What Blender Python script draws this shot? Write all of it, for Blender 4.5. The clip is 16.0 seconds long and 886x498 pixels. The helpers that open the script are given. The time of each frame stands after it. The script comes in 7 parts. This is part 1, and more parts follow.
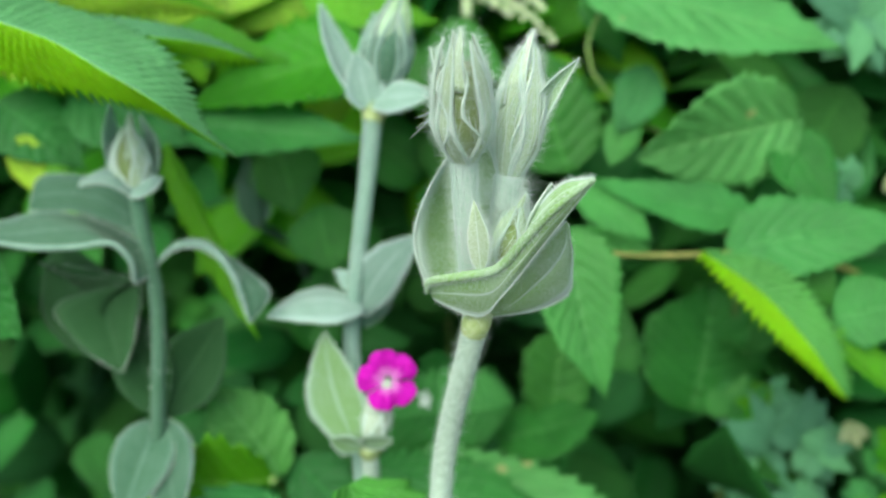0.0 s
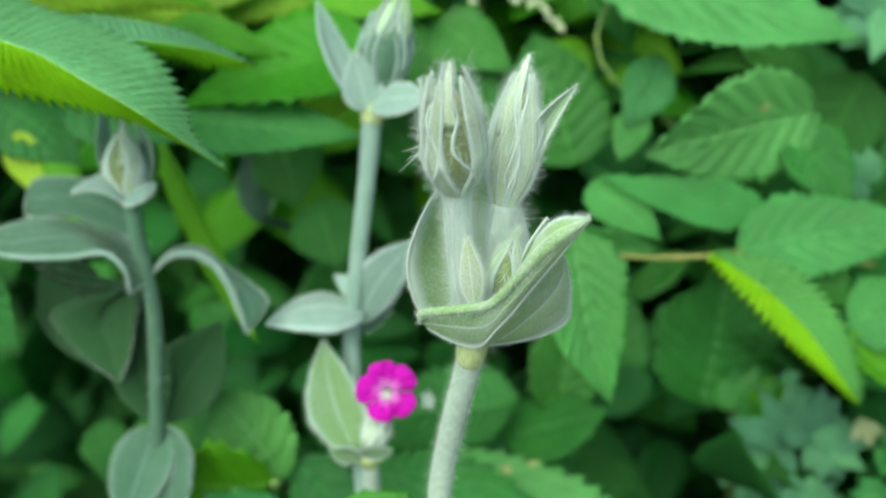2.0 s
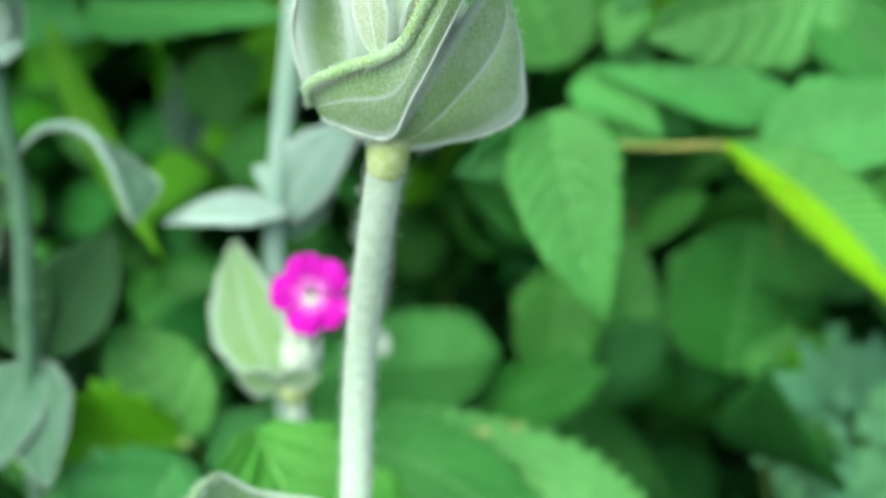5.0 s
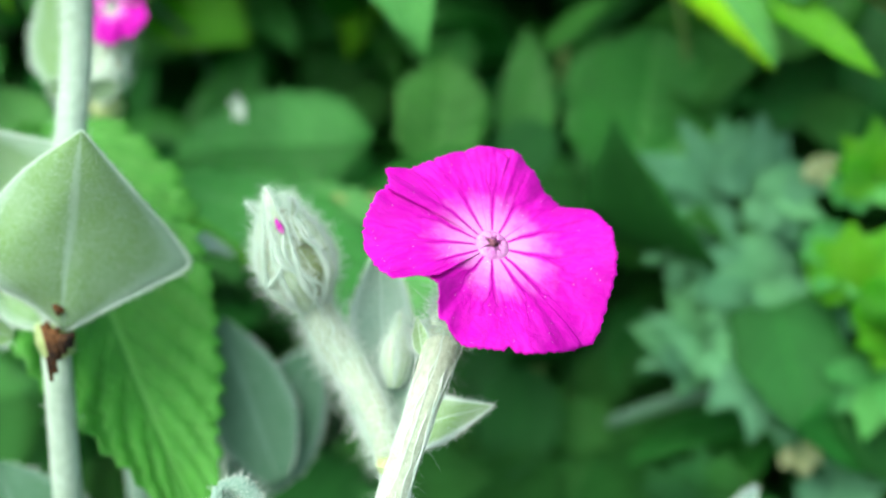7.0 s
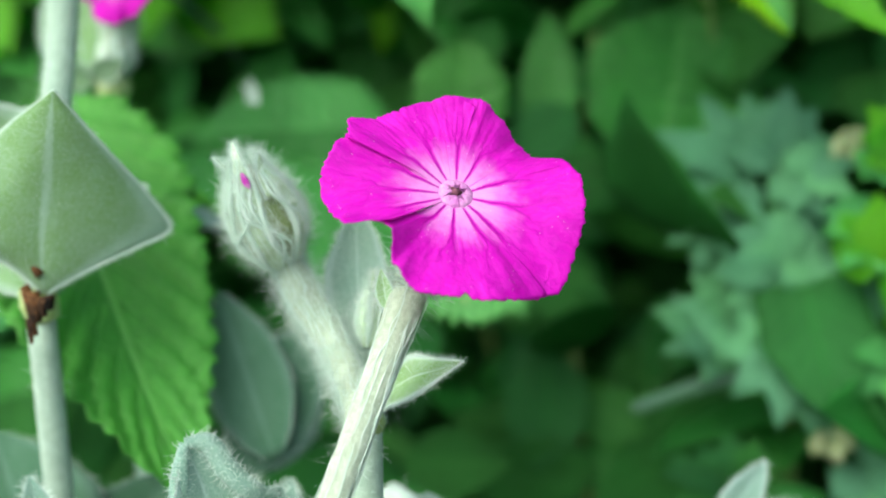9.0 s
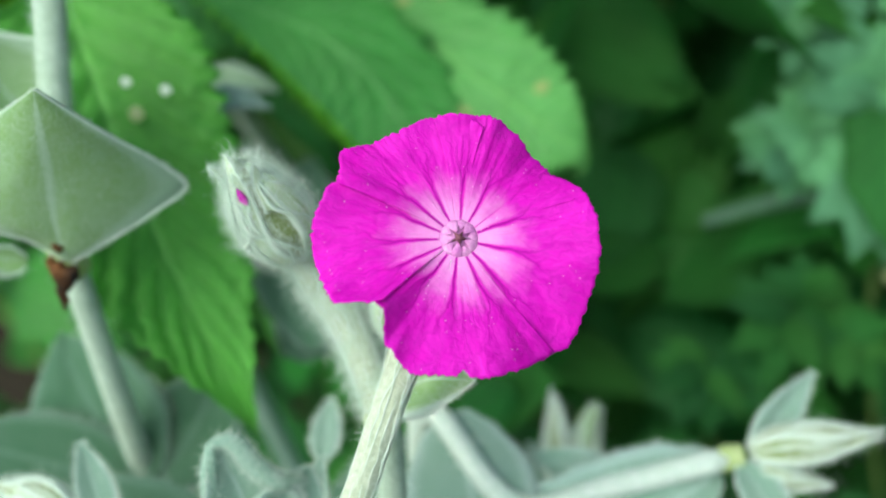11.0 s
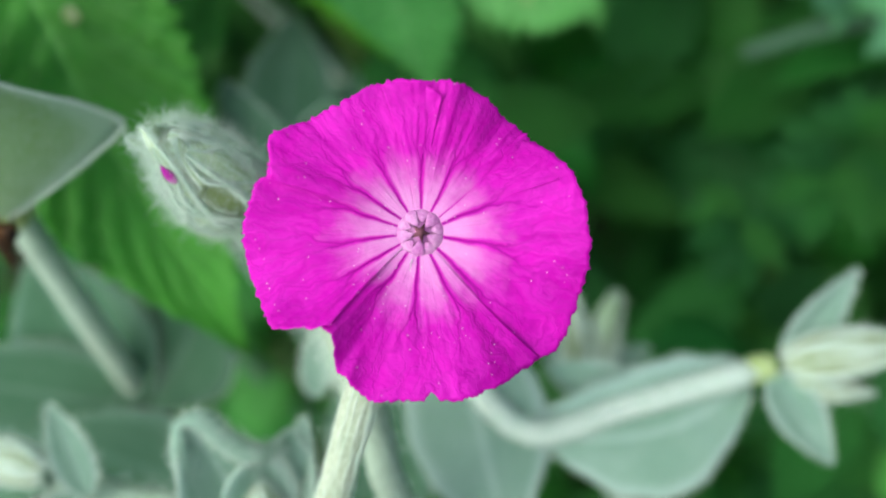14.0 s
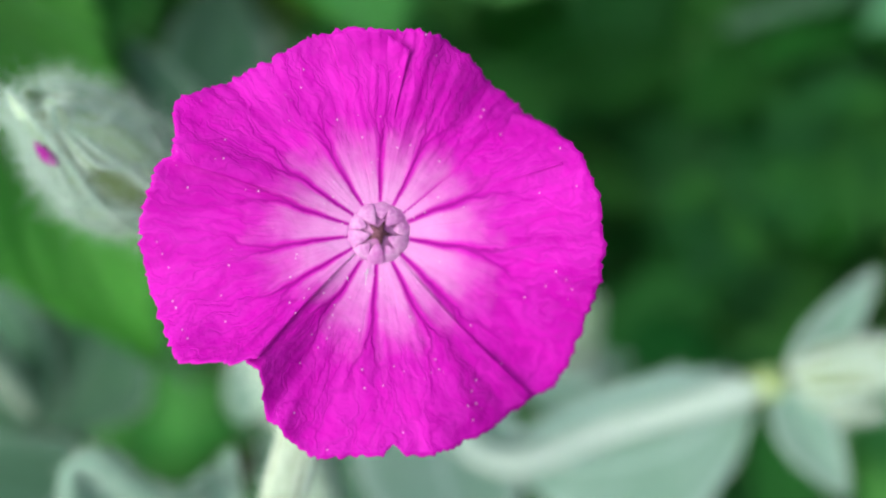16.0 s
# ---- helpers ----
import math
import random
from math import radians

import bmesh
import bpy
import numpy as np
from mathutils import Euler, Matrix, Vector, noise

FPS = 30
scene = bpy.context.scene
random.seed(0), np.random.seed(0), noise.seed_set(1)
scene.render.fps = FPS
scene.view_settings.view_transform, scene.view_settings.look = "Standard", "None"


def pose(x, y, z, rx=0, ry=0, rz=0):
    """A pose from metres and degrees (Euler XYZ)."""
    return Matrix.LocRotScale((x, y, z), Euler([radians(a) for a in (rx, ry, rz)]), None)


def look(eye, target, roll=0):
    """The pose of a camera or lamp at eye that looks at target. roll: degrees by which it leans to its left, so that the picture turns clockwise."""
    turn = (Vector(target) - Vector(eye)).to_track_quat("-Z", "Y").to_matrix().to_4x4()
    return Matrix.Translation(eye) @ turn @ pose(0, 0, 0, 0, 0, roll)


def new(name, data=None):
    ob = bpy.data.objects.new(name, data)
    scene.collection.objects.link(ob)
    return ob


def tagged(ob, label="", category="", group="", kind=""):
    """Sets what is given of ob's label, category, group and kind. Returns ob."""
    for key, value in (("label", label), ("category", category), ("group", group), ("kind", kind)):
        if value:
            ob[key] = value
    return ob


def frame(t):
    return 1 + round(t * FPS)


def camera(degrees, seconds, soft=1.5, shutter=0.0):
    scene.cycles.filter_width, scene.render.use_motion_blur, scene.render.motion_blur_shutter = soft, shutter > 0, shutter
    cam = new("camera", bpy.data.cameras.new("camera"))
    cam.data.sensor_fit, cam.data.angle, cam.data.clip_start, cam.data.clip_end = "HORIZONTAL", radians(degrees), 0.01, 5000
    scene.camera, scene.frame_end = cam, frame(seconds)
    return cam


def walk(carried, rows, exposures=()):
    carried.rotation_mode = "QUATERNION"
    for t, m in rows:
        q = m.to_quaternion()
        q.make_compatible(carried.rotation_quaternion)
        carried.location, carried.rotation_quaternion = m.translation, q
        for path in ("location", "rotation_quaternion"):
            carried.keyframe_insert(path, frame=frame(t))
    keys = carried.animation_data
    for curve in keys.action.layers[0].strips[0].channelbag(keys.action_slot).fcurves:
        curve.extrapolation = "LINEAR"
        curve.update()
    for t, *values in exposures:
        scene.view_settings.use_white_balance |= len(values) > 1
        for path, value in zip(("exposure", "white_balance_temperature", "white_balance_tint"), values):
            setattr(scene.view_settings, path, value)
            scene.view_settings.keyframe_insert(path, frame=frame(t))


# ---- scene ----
# ---- camera ----
cam = camera(47.06, 16.0, soft=2.0)
walk(cam, [
    (0.0, look((0.03545, -0.21455, 0.58027), (0.01956, -0.12301, 0.54330), -5.03)),
    (0.5, look((0.03940, -0.21048, 0.58627), (0.02255, -0.11997, 0.54724), -6.68)),
    (1.0, look((0.04171, -0.21079, 0.58802), (0.02392, -0.12049, 0.54892), -5.94)),
    (1.5, look((0.04442, -0.20811, 0.59223), (0.02526, -0.11897, 0.55117), -6.25)),
    (2.0, look((0.03886, -0.20441, 0.58942), (0.02088, -0.11529, 0.54779), -5.69)),
    (2.5, look((0.03091, -0.17524, 0.58589), (0.01361, -0.08771, 0.54073), -5.21)),
    (3.0, look((0.03480, -0.16628, 0.58219), (0.01702, -0.07868, 0.53737), -5.77)),
    (3.2, look((0.04293, -0.15793, 0.57691), (0.02067, -0.07106, 0.53267), -7.38)),
    (5.3, look((0.04264, -0.17737, 0.52494), (0.02286, -0.08446, 0.49369), -6.90)),
    (5.5, look((0.04420, -0.17683, 0.51696), (0.02435, -0.08385, 0.48596), -6.63)),
    (6.0, look((0.04810, -0.17565, 0.50354), (0.02789, -0.08287, 0.47220), -6.55)),
    (6.5, look((0.06907, -0.18067, 0.49255), (0.04481, -0.08873, 0.46160), -7.64)),
    (7.0, look((0.08662, -0.18040, 0.48468), (0.05632, -0.08993, 0.45472), -8.80)),
    (7.5, look((0.09641, -0.17870, 0.47738), (0.06262, -0.08888, 0.44924), -9.77)),
    (8.0, look((0.09463, -0.17885, 0.47721), (0.06081, -0.08889, 0.44960), -10.29)),
    (8.2, look((0.09486, -0.17922, 0.47511), (0.06057, -0.08906, 0.44870), -10.89)),
    (10.3, look((0.09609, -0.16034, 0.49302), (0.05441, -0.08029, 0.44995), -11.28)),
    (10.5, look((0.10015, -0.15608, 0.49839), (0.05607, -0.07986, 0.45097), -13.66)),
    (11.0, look((0.10213, -0.14822, 0.50721), (0.05533, -0.08221, 0.44846), -17.01)),
    (11.5, look((0.10635, -0.13917, 0.51632), (0.05795, -0.08214, 0.44994), -21.14)),
    (12.0, look((0.10682, -0.12910, 0.51971), (0.05857, -0.08148, 0.44620), -25.43)),
    (12.5, look((0.10336, -0.11874, 0.51409), (0.05317, -0.07570, 0.43906), -29.62)),
    (13.0, look((0.10149, -0.11877, 0.51157), (0.05236, -0.07533, 0.43608), -29.17)),
    (13.5, look((0.09721, -0.12367, 0.50887), (0.04970, -0.07760, 0.43390), -27.15)),
    (14.0, look((0.09883, -0.12205, 0.50920), (0.05060, -0.07578, 0.43481), -27.29)),
    (14.5, look((0.10059, -0.11898, 0.50838), (0.05051, -0.07383, 0.43453), -28.87)),
    (15.0, look((0.09345, -0.11651, 0.50504), (0.04658, -0.07122, 0.42920), -27.41)),
    (15.5, look((0.08740, -0.11290, 0.49742), (0.04381, -0.06674, 0.42015), -25.27)),
    (16.0, look((0.08845, -0.11311, 0.49648), (0.04553, -0.06569, 0.41961), -24.05)),
], exposures=[
    (0.0, 0.44, 6500, 2), (3.0, 0.36, 6500, 2), (5.5, 0.98, 6500, 2), (6.5, 1.05, 6500, 2), (7.0, 0.88, 6500, 2), (8.0, 0.70, 6500, 2), (10.5, 0.54, 6500, 2), (12.0, 0.36, 6500, 2), (16.0, 0.34, 6500, 2)])

# ---- daylight: bright overcast sky with a soft high sun ----
SUN_ELEV, SUN_TURN = 56.0, 194.0
world = bpy.data.worlds.new("overcast_sky")
scene.world = world
world.use_nodes = True
wn = world.node_tree
sky = wn.nodes.new("ShaderNodeTexSky")
sky.sky_type, sky.sun_disc = "NISHITA", False
sky.sun_elevation, sky.sun_rotation = radians(SUN_ELEV), radians(SUN_TURN)
sky.air_density, sky.dust_density = 1.0, 4.0
wn.links.new(sky.outputs["Color"], wn.nodes["Background"].inputs["Color"])
wn.nodes["Background"].inputs["Strength"].default_value = 0.15
sun_data = bpy.data.lights.new("sun", "SUN")
sun_data.energy, sun_data.angle, sun_data.color = 2.3, radians(70), (1.0, 0.98, 0.95)
sun_ob = new("sun", sun_data)
a, b = radians(SUN_ELEV), radians(SUN_TURN)
sun_from = Vector((math.sin(b) * math.cos(a), math.cos(b) * math.cos(a), math.sin(a)))
sun_ob.matrix_world = look(sun_from * 5, (0, 0, 0.4))


# ---- materials ----
def node(nt, kind, **values):
    n = nt.nodes.new("ShaderNode" + kind)
    for key, value in values.items():
        n.inputs[key.replace("_", " ")].default_value = value
    return n


def math_node(nt, op, a, b=None, c=None, clamp=False):
    n = nt.nodes.new("ShaderNodeMath")
    n.operation, n.use_clamp = op, clamp
    for i, v in enumerate((a, b, c)):
        if v is None:
            continue
        if isinstance(v, (int, float)):
            n.inputs[i].default_value = v
        else:
            nt.links.new(v, n.inputs[i])
    return n.outputs[0]


def smooth_node(nt, value, lo, hi, to_lo=0.0, to_hi=1.0):
    n = nt.nodes.new("ShaderNodeMapRange")
    n.interpolation_type = "SMOOTHSTEP"
    n.inputs["From Min"].default_value, n.inputs["From Max"].default_value = lo, hi
    n.inputs["To Min"].default_value, n.inputs["To Max"].default_value = to_lo, to_hi
    nt.links.new(value, n.inputs["Value"])
    return n.outputs["Result"]


def mix_colour(nt, fac, a, b):
    n = nt.nodes.new("ShaderNodeMix")
    n.data_type = "RGBA"
    for key, v in ((0, fac), (6, a), (7, b)):
        if isinstance(v, (int, float)):
            n.inputs[key].default_value = v
        elif isinstance(v, (tuple, list)):
            n.inputs[key].default_value = (*v, 1.0)
        else:
            nt.links.new(v, n.inputs[key])
    return n.outputs[2]


def material(name):
    mat = bpy.data.materials.new(name)
    mat.use_nodes = True
    nt = mat.node_tree
    return mat, nt, nt.nodes["Principled BSDF"]


def noise_out(nt, scale, detail=3.0, rough=0.55, object_space=True):
    co = nt.nodes.new("ShaderNodeTexCoord")
    n = node(nt, "TexNoise", Scale=scale, Detail=detail, Roughness=rough)
    nt.links.new(co.outputs["Object"], n.inputs["Vector"])
    return n.outputs["Fac"]


def thin(nt, bsdf, colour, amount):
    """Lets part of the light through a leaf or a petal."""
    tr = nt.nodes.new("ShaderNodeBsdfTranslucent")
    if isinstance(colour, tuple):
        tr.inputs["Color"].default_value = (*colour, 1)
    else:
        nt.links.new(colour, tr.inputs["Color"])
    mixer = nt.nodes.new("ShaderNodeMixShader")
    mixer.inputs[0].default_value = amount
    nt.links.new(bsdf.outputs[0], mixer.inputs[1])
    nt.links.new(tr.outputs[0], mixer.inputs[2])
    nt.links.new(mixer.outputs[0], nt.nodes["Material Output"].inputs["Surface"])


def felt_material(name, light, deep, sheen=0.5, through_light=0.3):
    """Silver-woolly leaf: felt over green, thinner wool on the blade than on midrib and rim."""
    mat, nt, bsdf = material(name)
    uv = nt.nodes.new("ShaderNodeUVMap")
    sep = nt.nodes.new("ShaderNodeSeparateXYZ")
    nt.links.new(uv.outputs[0], sep.inputs[0])
    across = math_node(nt, "ABSOLUTE", math_node(nt, "MULTIPLY_ADD", sep.outputs[0], 2.0, -1.0))
    rim = smooth_node(nt, across, 0.72, 0.99)
    rib = smooth_node(nt, across, 0.10, 0.0)
    edge = math_node(nt, "MAXIMUM", rim, math_node(nt, "MULTIPLY", rib, 0.7))
    big = smooth_node(nt, noise_out(nt, 130.0, 3), 0.35, 0.68)
    fine = smooth_node(nt, noise_out(nt, 4200.0, 3, 0.7), 0.34, 0.66)
    wool = math_node(nt, "MULTIPLY_ADD", big, 0.25, math_node(nt, "MULTIPLY_ADD", fine, 0.52, math_node(nt, "MULTIPLY", edge, 0.95)), clamp=True)
    colour = mix_colour(nt, wool, deep, light)
    info = nt.nodes.new("ShaderNodeObjectInfo")
    hsv = node(nt, "HueSaturation")
    nt.links.new(math_node(nt, "MULTIPLY_ADD", info.outputs["Random"], 0.2, 0.9), hsv.inputs["Value"])
    nt.links.new(colour, hsv.inputs["Color"])
    nt.links.new(hsv.outputs[0], bsdf.inputs["Base Color"])
    bsdf.inputs["Roughness"].default_value = 0.9
    bsdf.inputs["Specular IOR Level"].default_value = 0.2
    bsdf.inputs["Sheen Weight"].default_value = sheen
    bsdf.inputs["Sheen Roughness"].default_value = 0.5
    bump = node(nt, "Bump", Strength=0.5, Distance=0.0003)
    nt.links.new(fine, bump.inputs["Height"])
    nt.links.new(bump.outputs[0], bsdf.inputs["Normal"])
    thin(nt, bsdf, hsv.outputs[0], through_light)
    return mat


def leaf_material(name, top, vein, through_colour, veins=9.0, slant=0.3, gloss=0.45, through_light=0.35, spots=0.0):
    """Green leaf with a pale midrib, slanting side veins, mottling, and brown specks where asked."""
    mat, nt, bsdf = material(name)
    uv = nt.nodes.new("ShaderNodeUVMap")
    sep = nt.nodes.new("ShaderNodeSeparateXYZ")
    nt.links.new(uv.outputs[0], sep.inputs[0])
    across = math_node(nt, "ABSOLUTE", math_node(nt, "MULTIPLY_ADD", sep.outputs[0], 2.0, -1.0))
    run = math_node(nt, "MULTIPLY_ADD", across, -slant, sep.outputs[1])
    wave = math_node(nt, "FRACT", math_node(nt, "MULTIPLY", run, veins))
    dist = math_node(nt, "ABSOLUTE", math_node(nt, "SUBTRACT", wave, 0.5))
    side = smooth_node(nt, dist, 0.12, 0.0)
    rib = smooth_node(nt, across, 0.07, 0.0)
    lines = math_node(nt, "MAXIMUM", math_node(nt, "MULTIPLY", side, 0.55), rib)
    mottle = smooth_node(nt, noise_out(nt, 60.0, 4), 0.3, 0.7)
    grain = smooth_node(nt, noise_out(nt, 900.0, 3, 0.6), 0.3, 0.7)
    info = nt.nodes.new("ShaderNodeObjectInfo")
    geo = nt.nodes.new("ShaderNodeNewGeometry")
    rand = math_node(nt, "FRACT", math_node(nt, "ADD", info.outputs["Random"], geo.outputs["Random Per Island"]))
    darker = tuple(c * 0.62 for c in top)
    base = mix_colour(nt, math_node(nt, "MULTIPLY_ADD", mottle, 0.7, math_node(nt, "MULTIPLY", grain, 0.3)), darker, top)
    base = mix_colour(nt, math_node(nt, "MULTIPLY", lines, 0.62), base, vein)
    hsv = node(nt, "HueSaturation")
    nt.links.new(math_node(nt, "MULTIPLY_ADD", rand, 0.44, 0.78), hsv.inputs["Value"])
    nt.links.new(math_node(nt, "MULTIPLY_ADD", rand, -0.03, 0.517), hsv.inputs["Hue"])
    nt.links.new(base, hsv.inputs["Color"])
    colour = hsv.outputs[0]
    if spots > 0:
        co = nt.nodes.new("ShaderNodeTexCoord")
        vor = node(nt, "TexVoronoi", Scale=spots)
        nt.links.new(co.outputs["Object"], vor.inputs["Vector"])
        picked = math_node(nt, "GREATER_THAN", nt_red(nt, vor.outputs["Color"]), 0.45)
        spot = math_node(nt, "MULTIPLY", smooth_node(nt, vor.outputs["Distance"], 0.19, 0.10), picked)
        colour = mix_colour(nt, math_node(nt, "MULTIPLY", spot, 0.8), colour, (0.50, 0.50, 0.20))
    nt.links.new(colour, bsdf.inputs["Base Color"])
    bsdf.inputs["Roughness"].default_value = gloss
    bsdf.inputs["Specular IOR Level"].default_value = 0.35
    bump = node(nt, "Bump", Strength=0.65, Distance=0.001)
    pleat = math_node(nt, "MULTIPLY", dist, 0.5)
    nt.links.new(math_node(nt, "MULTIPLY_ADD", lines, -0.7, math_node(nt, "MULTIPLY_ADD", grain, 0.2, pleat)), bump.inputs["Height"])
    nt.links.new(bump.outputs[0], bsdf.inputs["Normal"])
    thin(nt, bsdf, mix_colour(nt, 0.5, colour, through_colour), through_light)
    return mat


def nt_red(nt, colour):
    n = nt.nodes.new("ShaderNodeSeparateColor")
    nt.links.new(colour, n.inputs[0])
    return n.outputs[0]


def plain_material(name, a, b, scale, rough=0.8, sheen=0.0, bump_by=0.0003, through_light=0.0):
    mat, nt, bsdf = material(name)
    big, fine = noise_out(nt, scale, 4), noise_out(nt, scale * 9, 3)
    fac = smooth_node(nt, math_node(nt, "MULTIPLY_ADD", fine, 0.4, math_node(nt, "MULTIPLY", big, 0.6)), 0.35, 0.65)
    colour = mix_colour(nt, fac, a, b)
    nt.links.new(colour, bsdf.inputs["Base Color"])
    bsdf.inputs["Roughness"].default_value = rough
    bsdf.inputs["Specular IOR Level"].default_value = 0.25
    bsdf.inputs["Sheen Weight"].default_value = sheen
    bump = node(nt, "Bump", Strength=0.6, Distance=bump_by)
    nt.links.new(fine, bump.inputs["Height"])
    nt.links.new(bump.outputs[0], bsdf.inputs["Normal"])
    if through_light:
        thin(nt, bsdf, colour, through_light)
    return mat


def calyx_material(name):
    """Bud coat: cottony white ribs with olive-green gaps between them."""
    mat, nt, bsdf = material(name)
    uv = nt.nodes.new("ShaderNodeUVMap")
    sep = nt.nodes.new("ShaderNodeSeparateXYZ")
    nt.links.new(uv.outputs[0], sep.inputs[0])
    big, fine = noise_out(nt, 420.0, 3), noise_out(nt, 3000.0, 3, 0.7)
    ribs = smooth_node(nt, math_node(nt, "MULTIPLY_ADD", big, 0.35, sep.outputs[0]), 0.38, 0.62)
    wool = math_node(nt, "MULTIPLY_ADD", smooth_node(nt, fine, 0.3, 0.7), 0.35, math_node(nt, "MULTIPLY", ribs, 0.75), clamp=True)
    colour = mix_colour(nt, wool, (0.19, 0.29, 0.03), (0.62, 0.78, 0.60))
    nt.links.new(colour, bsdf.inputs["Base Color"])
    bsdf.inputs["Roughness"].default_value = 0.95
    bsdf.inputs["Specular IOR Level"].default_value = 0.15
    bsdf.inputs["Sheen Weight"].default_value = 0.4
    bump = node(nt, "Bump", Strength=0.7, Distance=0.0005)
    nt.links.new(wool, bump.inputs["Height"])
    nt.links.new(bump.outputs[0], bsdf.inputs["Normal"])
    thin(nt, bsdf, colour, 0.15)
    return mat


def petal_material(name):
    """Magenta petal, paler towards the throat between dark fanning veins that fork outwards."""
    mat, nt, bsdf = material(name)
    uv = nt.nodes.new("ShaderNodeUVMap")
    sep = nt.nodes.new("ShaderNodeSeparateXYZ")
    nt.links.new(uv.outputs[0], sep.inputs[0])
    side, along = sep.outputs[0], sep.outputs[1]
    co = nt.nodes.new("ShaderNodeTexCoord")
    wob = node(nt, "TexNoise", Scale=420.0, Detail=3.0)
    nt.links.new(co.outputs["Object"], wob.inputs["Vector"])
    wob2 = node(nt, "TexNoise", Scale=1300.0, Detail=2.0)
    nt.links.new(co.outputs["Object"], wob2.inputs["Vector"])
    shift = math_node(nt, "MULTIPLY", math_node(nt, "SUBTRACT", wob.outputs["Fac"], 0.5), math_node(nt, "MULTIPLY_ADD", along, 0.24, 0.03))
    shift2 = math_node(nt, "MULTIPLY", math_node(nt, "SUBTRACT", wob2.outputs["Fac"], 0.5), math_node(nt, "MULTIPLY", along, 0.05))
    s = math_node(nt, "ADD", side, math_node(nt, "ADD", shift, shift2))
    # each vein forks into two, and each branch into two again, on its way out
    few = math_node(nt, "ABSOLUTE", math_node(nt, "SUBTRACT", math_node(nt, "FRACT", math_node(nt, "MULTIPLY", s, 3.0)), 0.5))
    fork = smooth_node(nt, along, 0.30, 0.72, 0.0, 0.25)
    pair = math_node(nt, "ABSOLUTE", math_node(nt, "SUBTRACT", few, fork))
    fork2 = smooth_node(nt, along, 0.45, 0.95, 0.0, 0.125)
    four = math_node(nt, "ABSOLUTE", math_node(nt, "SUBTRACT", pair, fork2))
    width = smooth_node(nt, along, 0.0, 0.55, 0.085, 0.028)
    strong = smooth_node(nt, along, 0.30, 0.70, 0.8, 0.22)
    veins = math_node(nt, "MULTIPLY", smooth_node(nt, math_node(nt, "DIVIDE", four, width), 1.0, 0.25), strong)
    net = node(nt, "TexVoronoi", Scale=1.0)
    net.feature = "DISTANCE_TO_EDGE"
    net_at = nt.nodes.new("ShaderNodeCombineXYZ")
    nt.links.new(math_node(nt, "MULTIPLY", s, 19.0), net_at.inputs[0])
    nt.links.new(math_node(nt, "MULTIPLY", along, 4.0), net_at.inputs[1])
    nt.links.new(net_at.outputs[0], net.inputs["Vector"])
    mesh_lines = math_node(nt, "MULTIPLY", smooth_node(nt, net.outputs["Distance"], 0.10, 0.0), smooth_node(nt, along, 0.28, 0.5, 0.0, 0.26))
    veins = math_node(nt, "MAXIMUM", veins, mesh_lines)
    patch = noise_out(nt, 700.0, 2)
    fade = smooth_node(nt, math_node(nt, "MULTIPLY_ADD", patch, 0.3, along), 0.70, 0.16)
    pale = math_node(nt, "MULTIPLY", fade, smooth_node(nt, few, 0.05, 0.20))
    # Shade in the petal's folds is put into this random tone.
    broad_tone = smooth_node(nt, noise_out(nt, 260.0, 3), 0.3, 0.7)
    base = mix_colour(nt, broad_tone, (0.56, 0.001, 0.45), (0.72, 0.004, 0.56))
    streak_at = nt.nodes.new("ShaderNodeCombineXYZ")
    nt.links.new(math_node(nt, "MULTIPLY", s, 26.0), streak_at.inputs[0])
    nt.links.new(math_node(nt, "MULTIPLY", along, 5.0), streak_at.inputs[1])
    streak = node(nt, "TexNoise", Scale=1.0, Detail=3.0)
    nt.links.new(streak_at.outputs[0], streak.inputs["Vector"])
    folds = smooth_node(nt, streak.outputs["Fac"], 0.36, 0.64)
    # Light on the radial folds is painted as paler streaks.
    base = mix_colour(nt, math_node(nt, "MULTIPLY", folds, 0.4), base, (0.80, 0.03, 0.66))
    colour = mix_colour(nt, math_node(nt, "MULTIPLY", pale, 0.78), base, (0.90, 0.46, 0.85))
    colour = mix_colour(nt, math_node(nt, "MULTIPLY", veins, 0.8), colour, (0.24, 0.0, 0.20))
    dust = node(nt, "TexVoronoi", Scale=3600.0)
    nt.links.new(co.outputs["Object"], dust.inputs["Vector"])
    clump = math_node(nt, "SUBTRACT", smooth_node(nt, noise_out(nt, 300.0, 2), 0.45, 0.70, 0.992, 0.88), smooth_node(nt, along, 0.45, 0.15, 0.0, 0.09))
    picked = math_node(nt, "GREATER_THAN", nt_red(nt, dust.outputs["Color"]), clump)
    grain = math_node(nt, "MULTIPLY", smooth_node(nt, dust.outputs["Distance"], 0.26, 0.14), picked)
    colour = mix_colour(nt, math_node(nt, "MULTIPLY", grain, 0.6), colour, (0.95, 0.72, 0.95))
    nt.links.new(colour, bsdf.inputs["Base Color"])
    bsdf.inputs["Roughness"].default_value = 0.6
    bsdf.inputs["Specular IOR Level"].default_value = 0.15
    bump = node(nt, "Bump", Strength=0.4, Distance=0.0003)
    ripple = smooth_node(nt, wob2.outputs["Fac"], 0.3, 0.7)
    nt.links.new(math_node(nt, "MULTIPLY_ADD", veins, -0.6, math_node(nt, "MULTIPLY_ADD", folds, 0.12, math_node(nt, "MULTIPLY", ripple, 0.35))), bump.inputs["Height"])
    nt.links.new(bump.outputs[0], bsdf.inputs["Normal"])
    thin(nt, bsdf, (0.68, 0.004, 0.54), 0.3)
    return mat


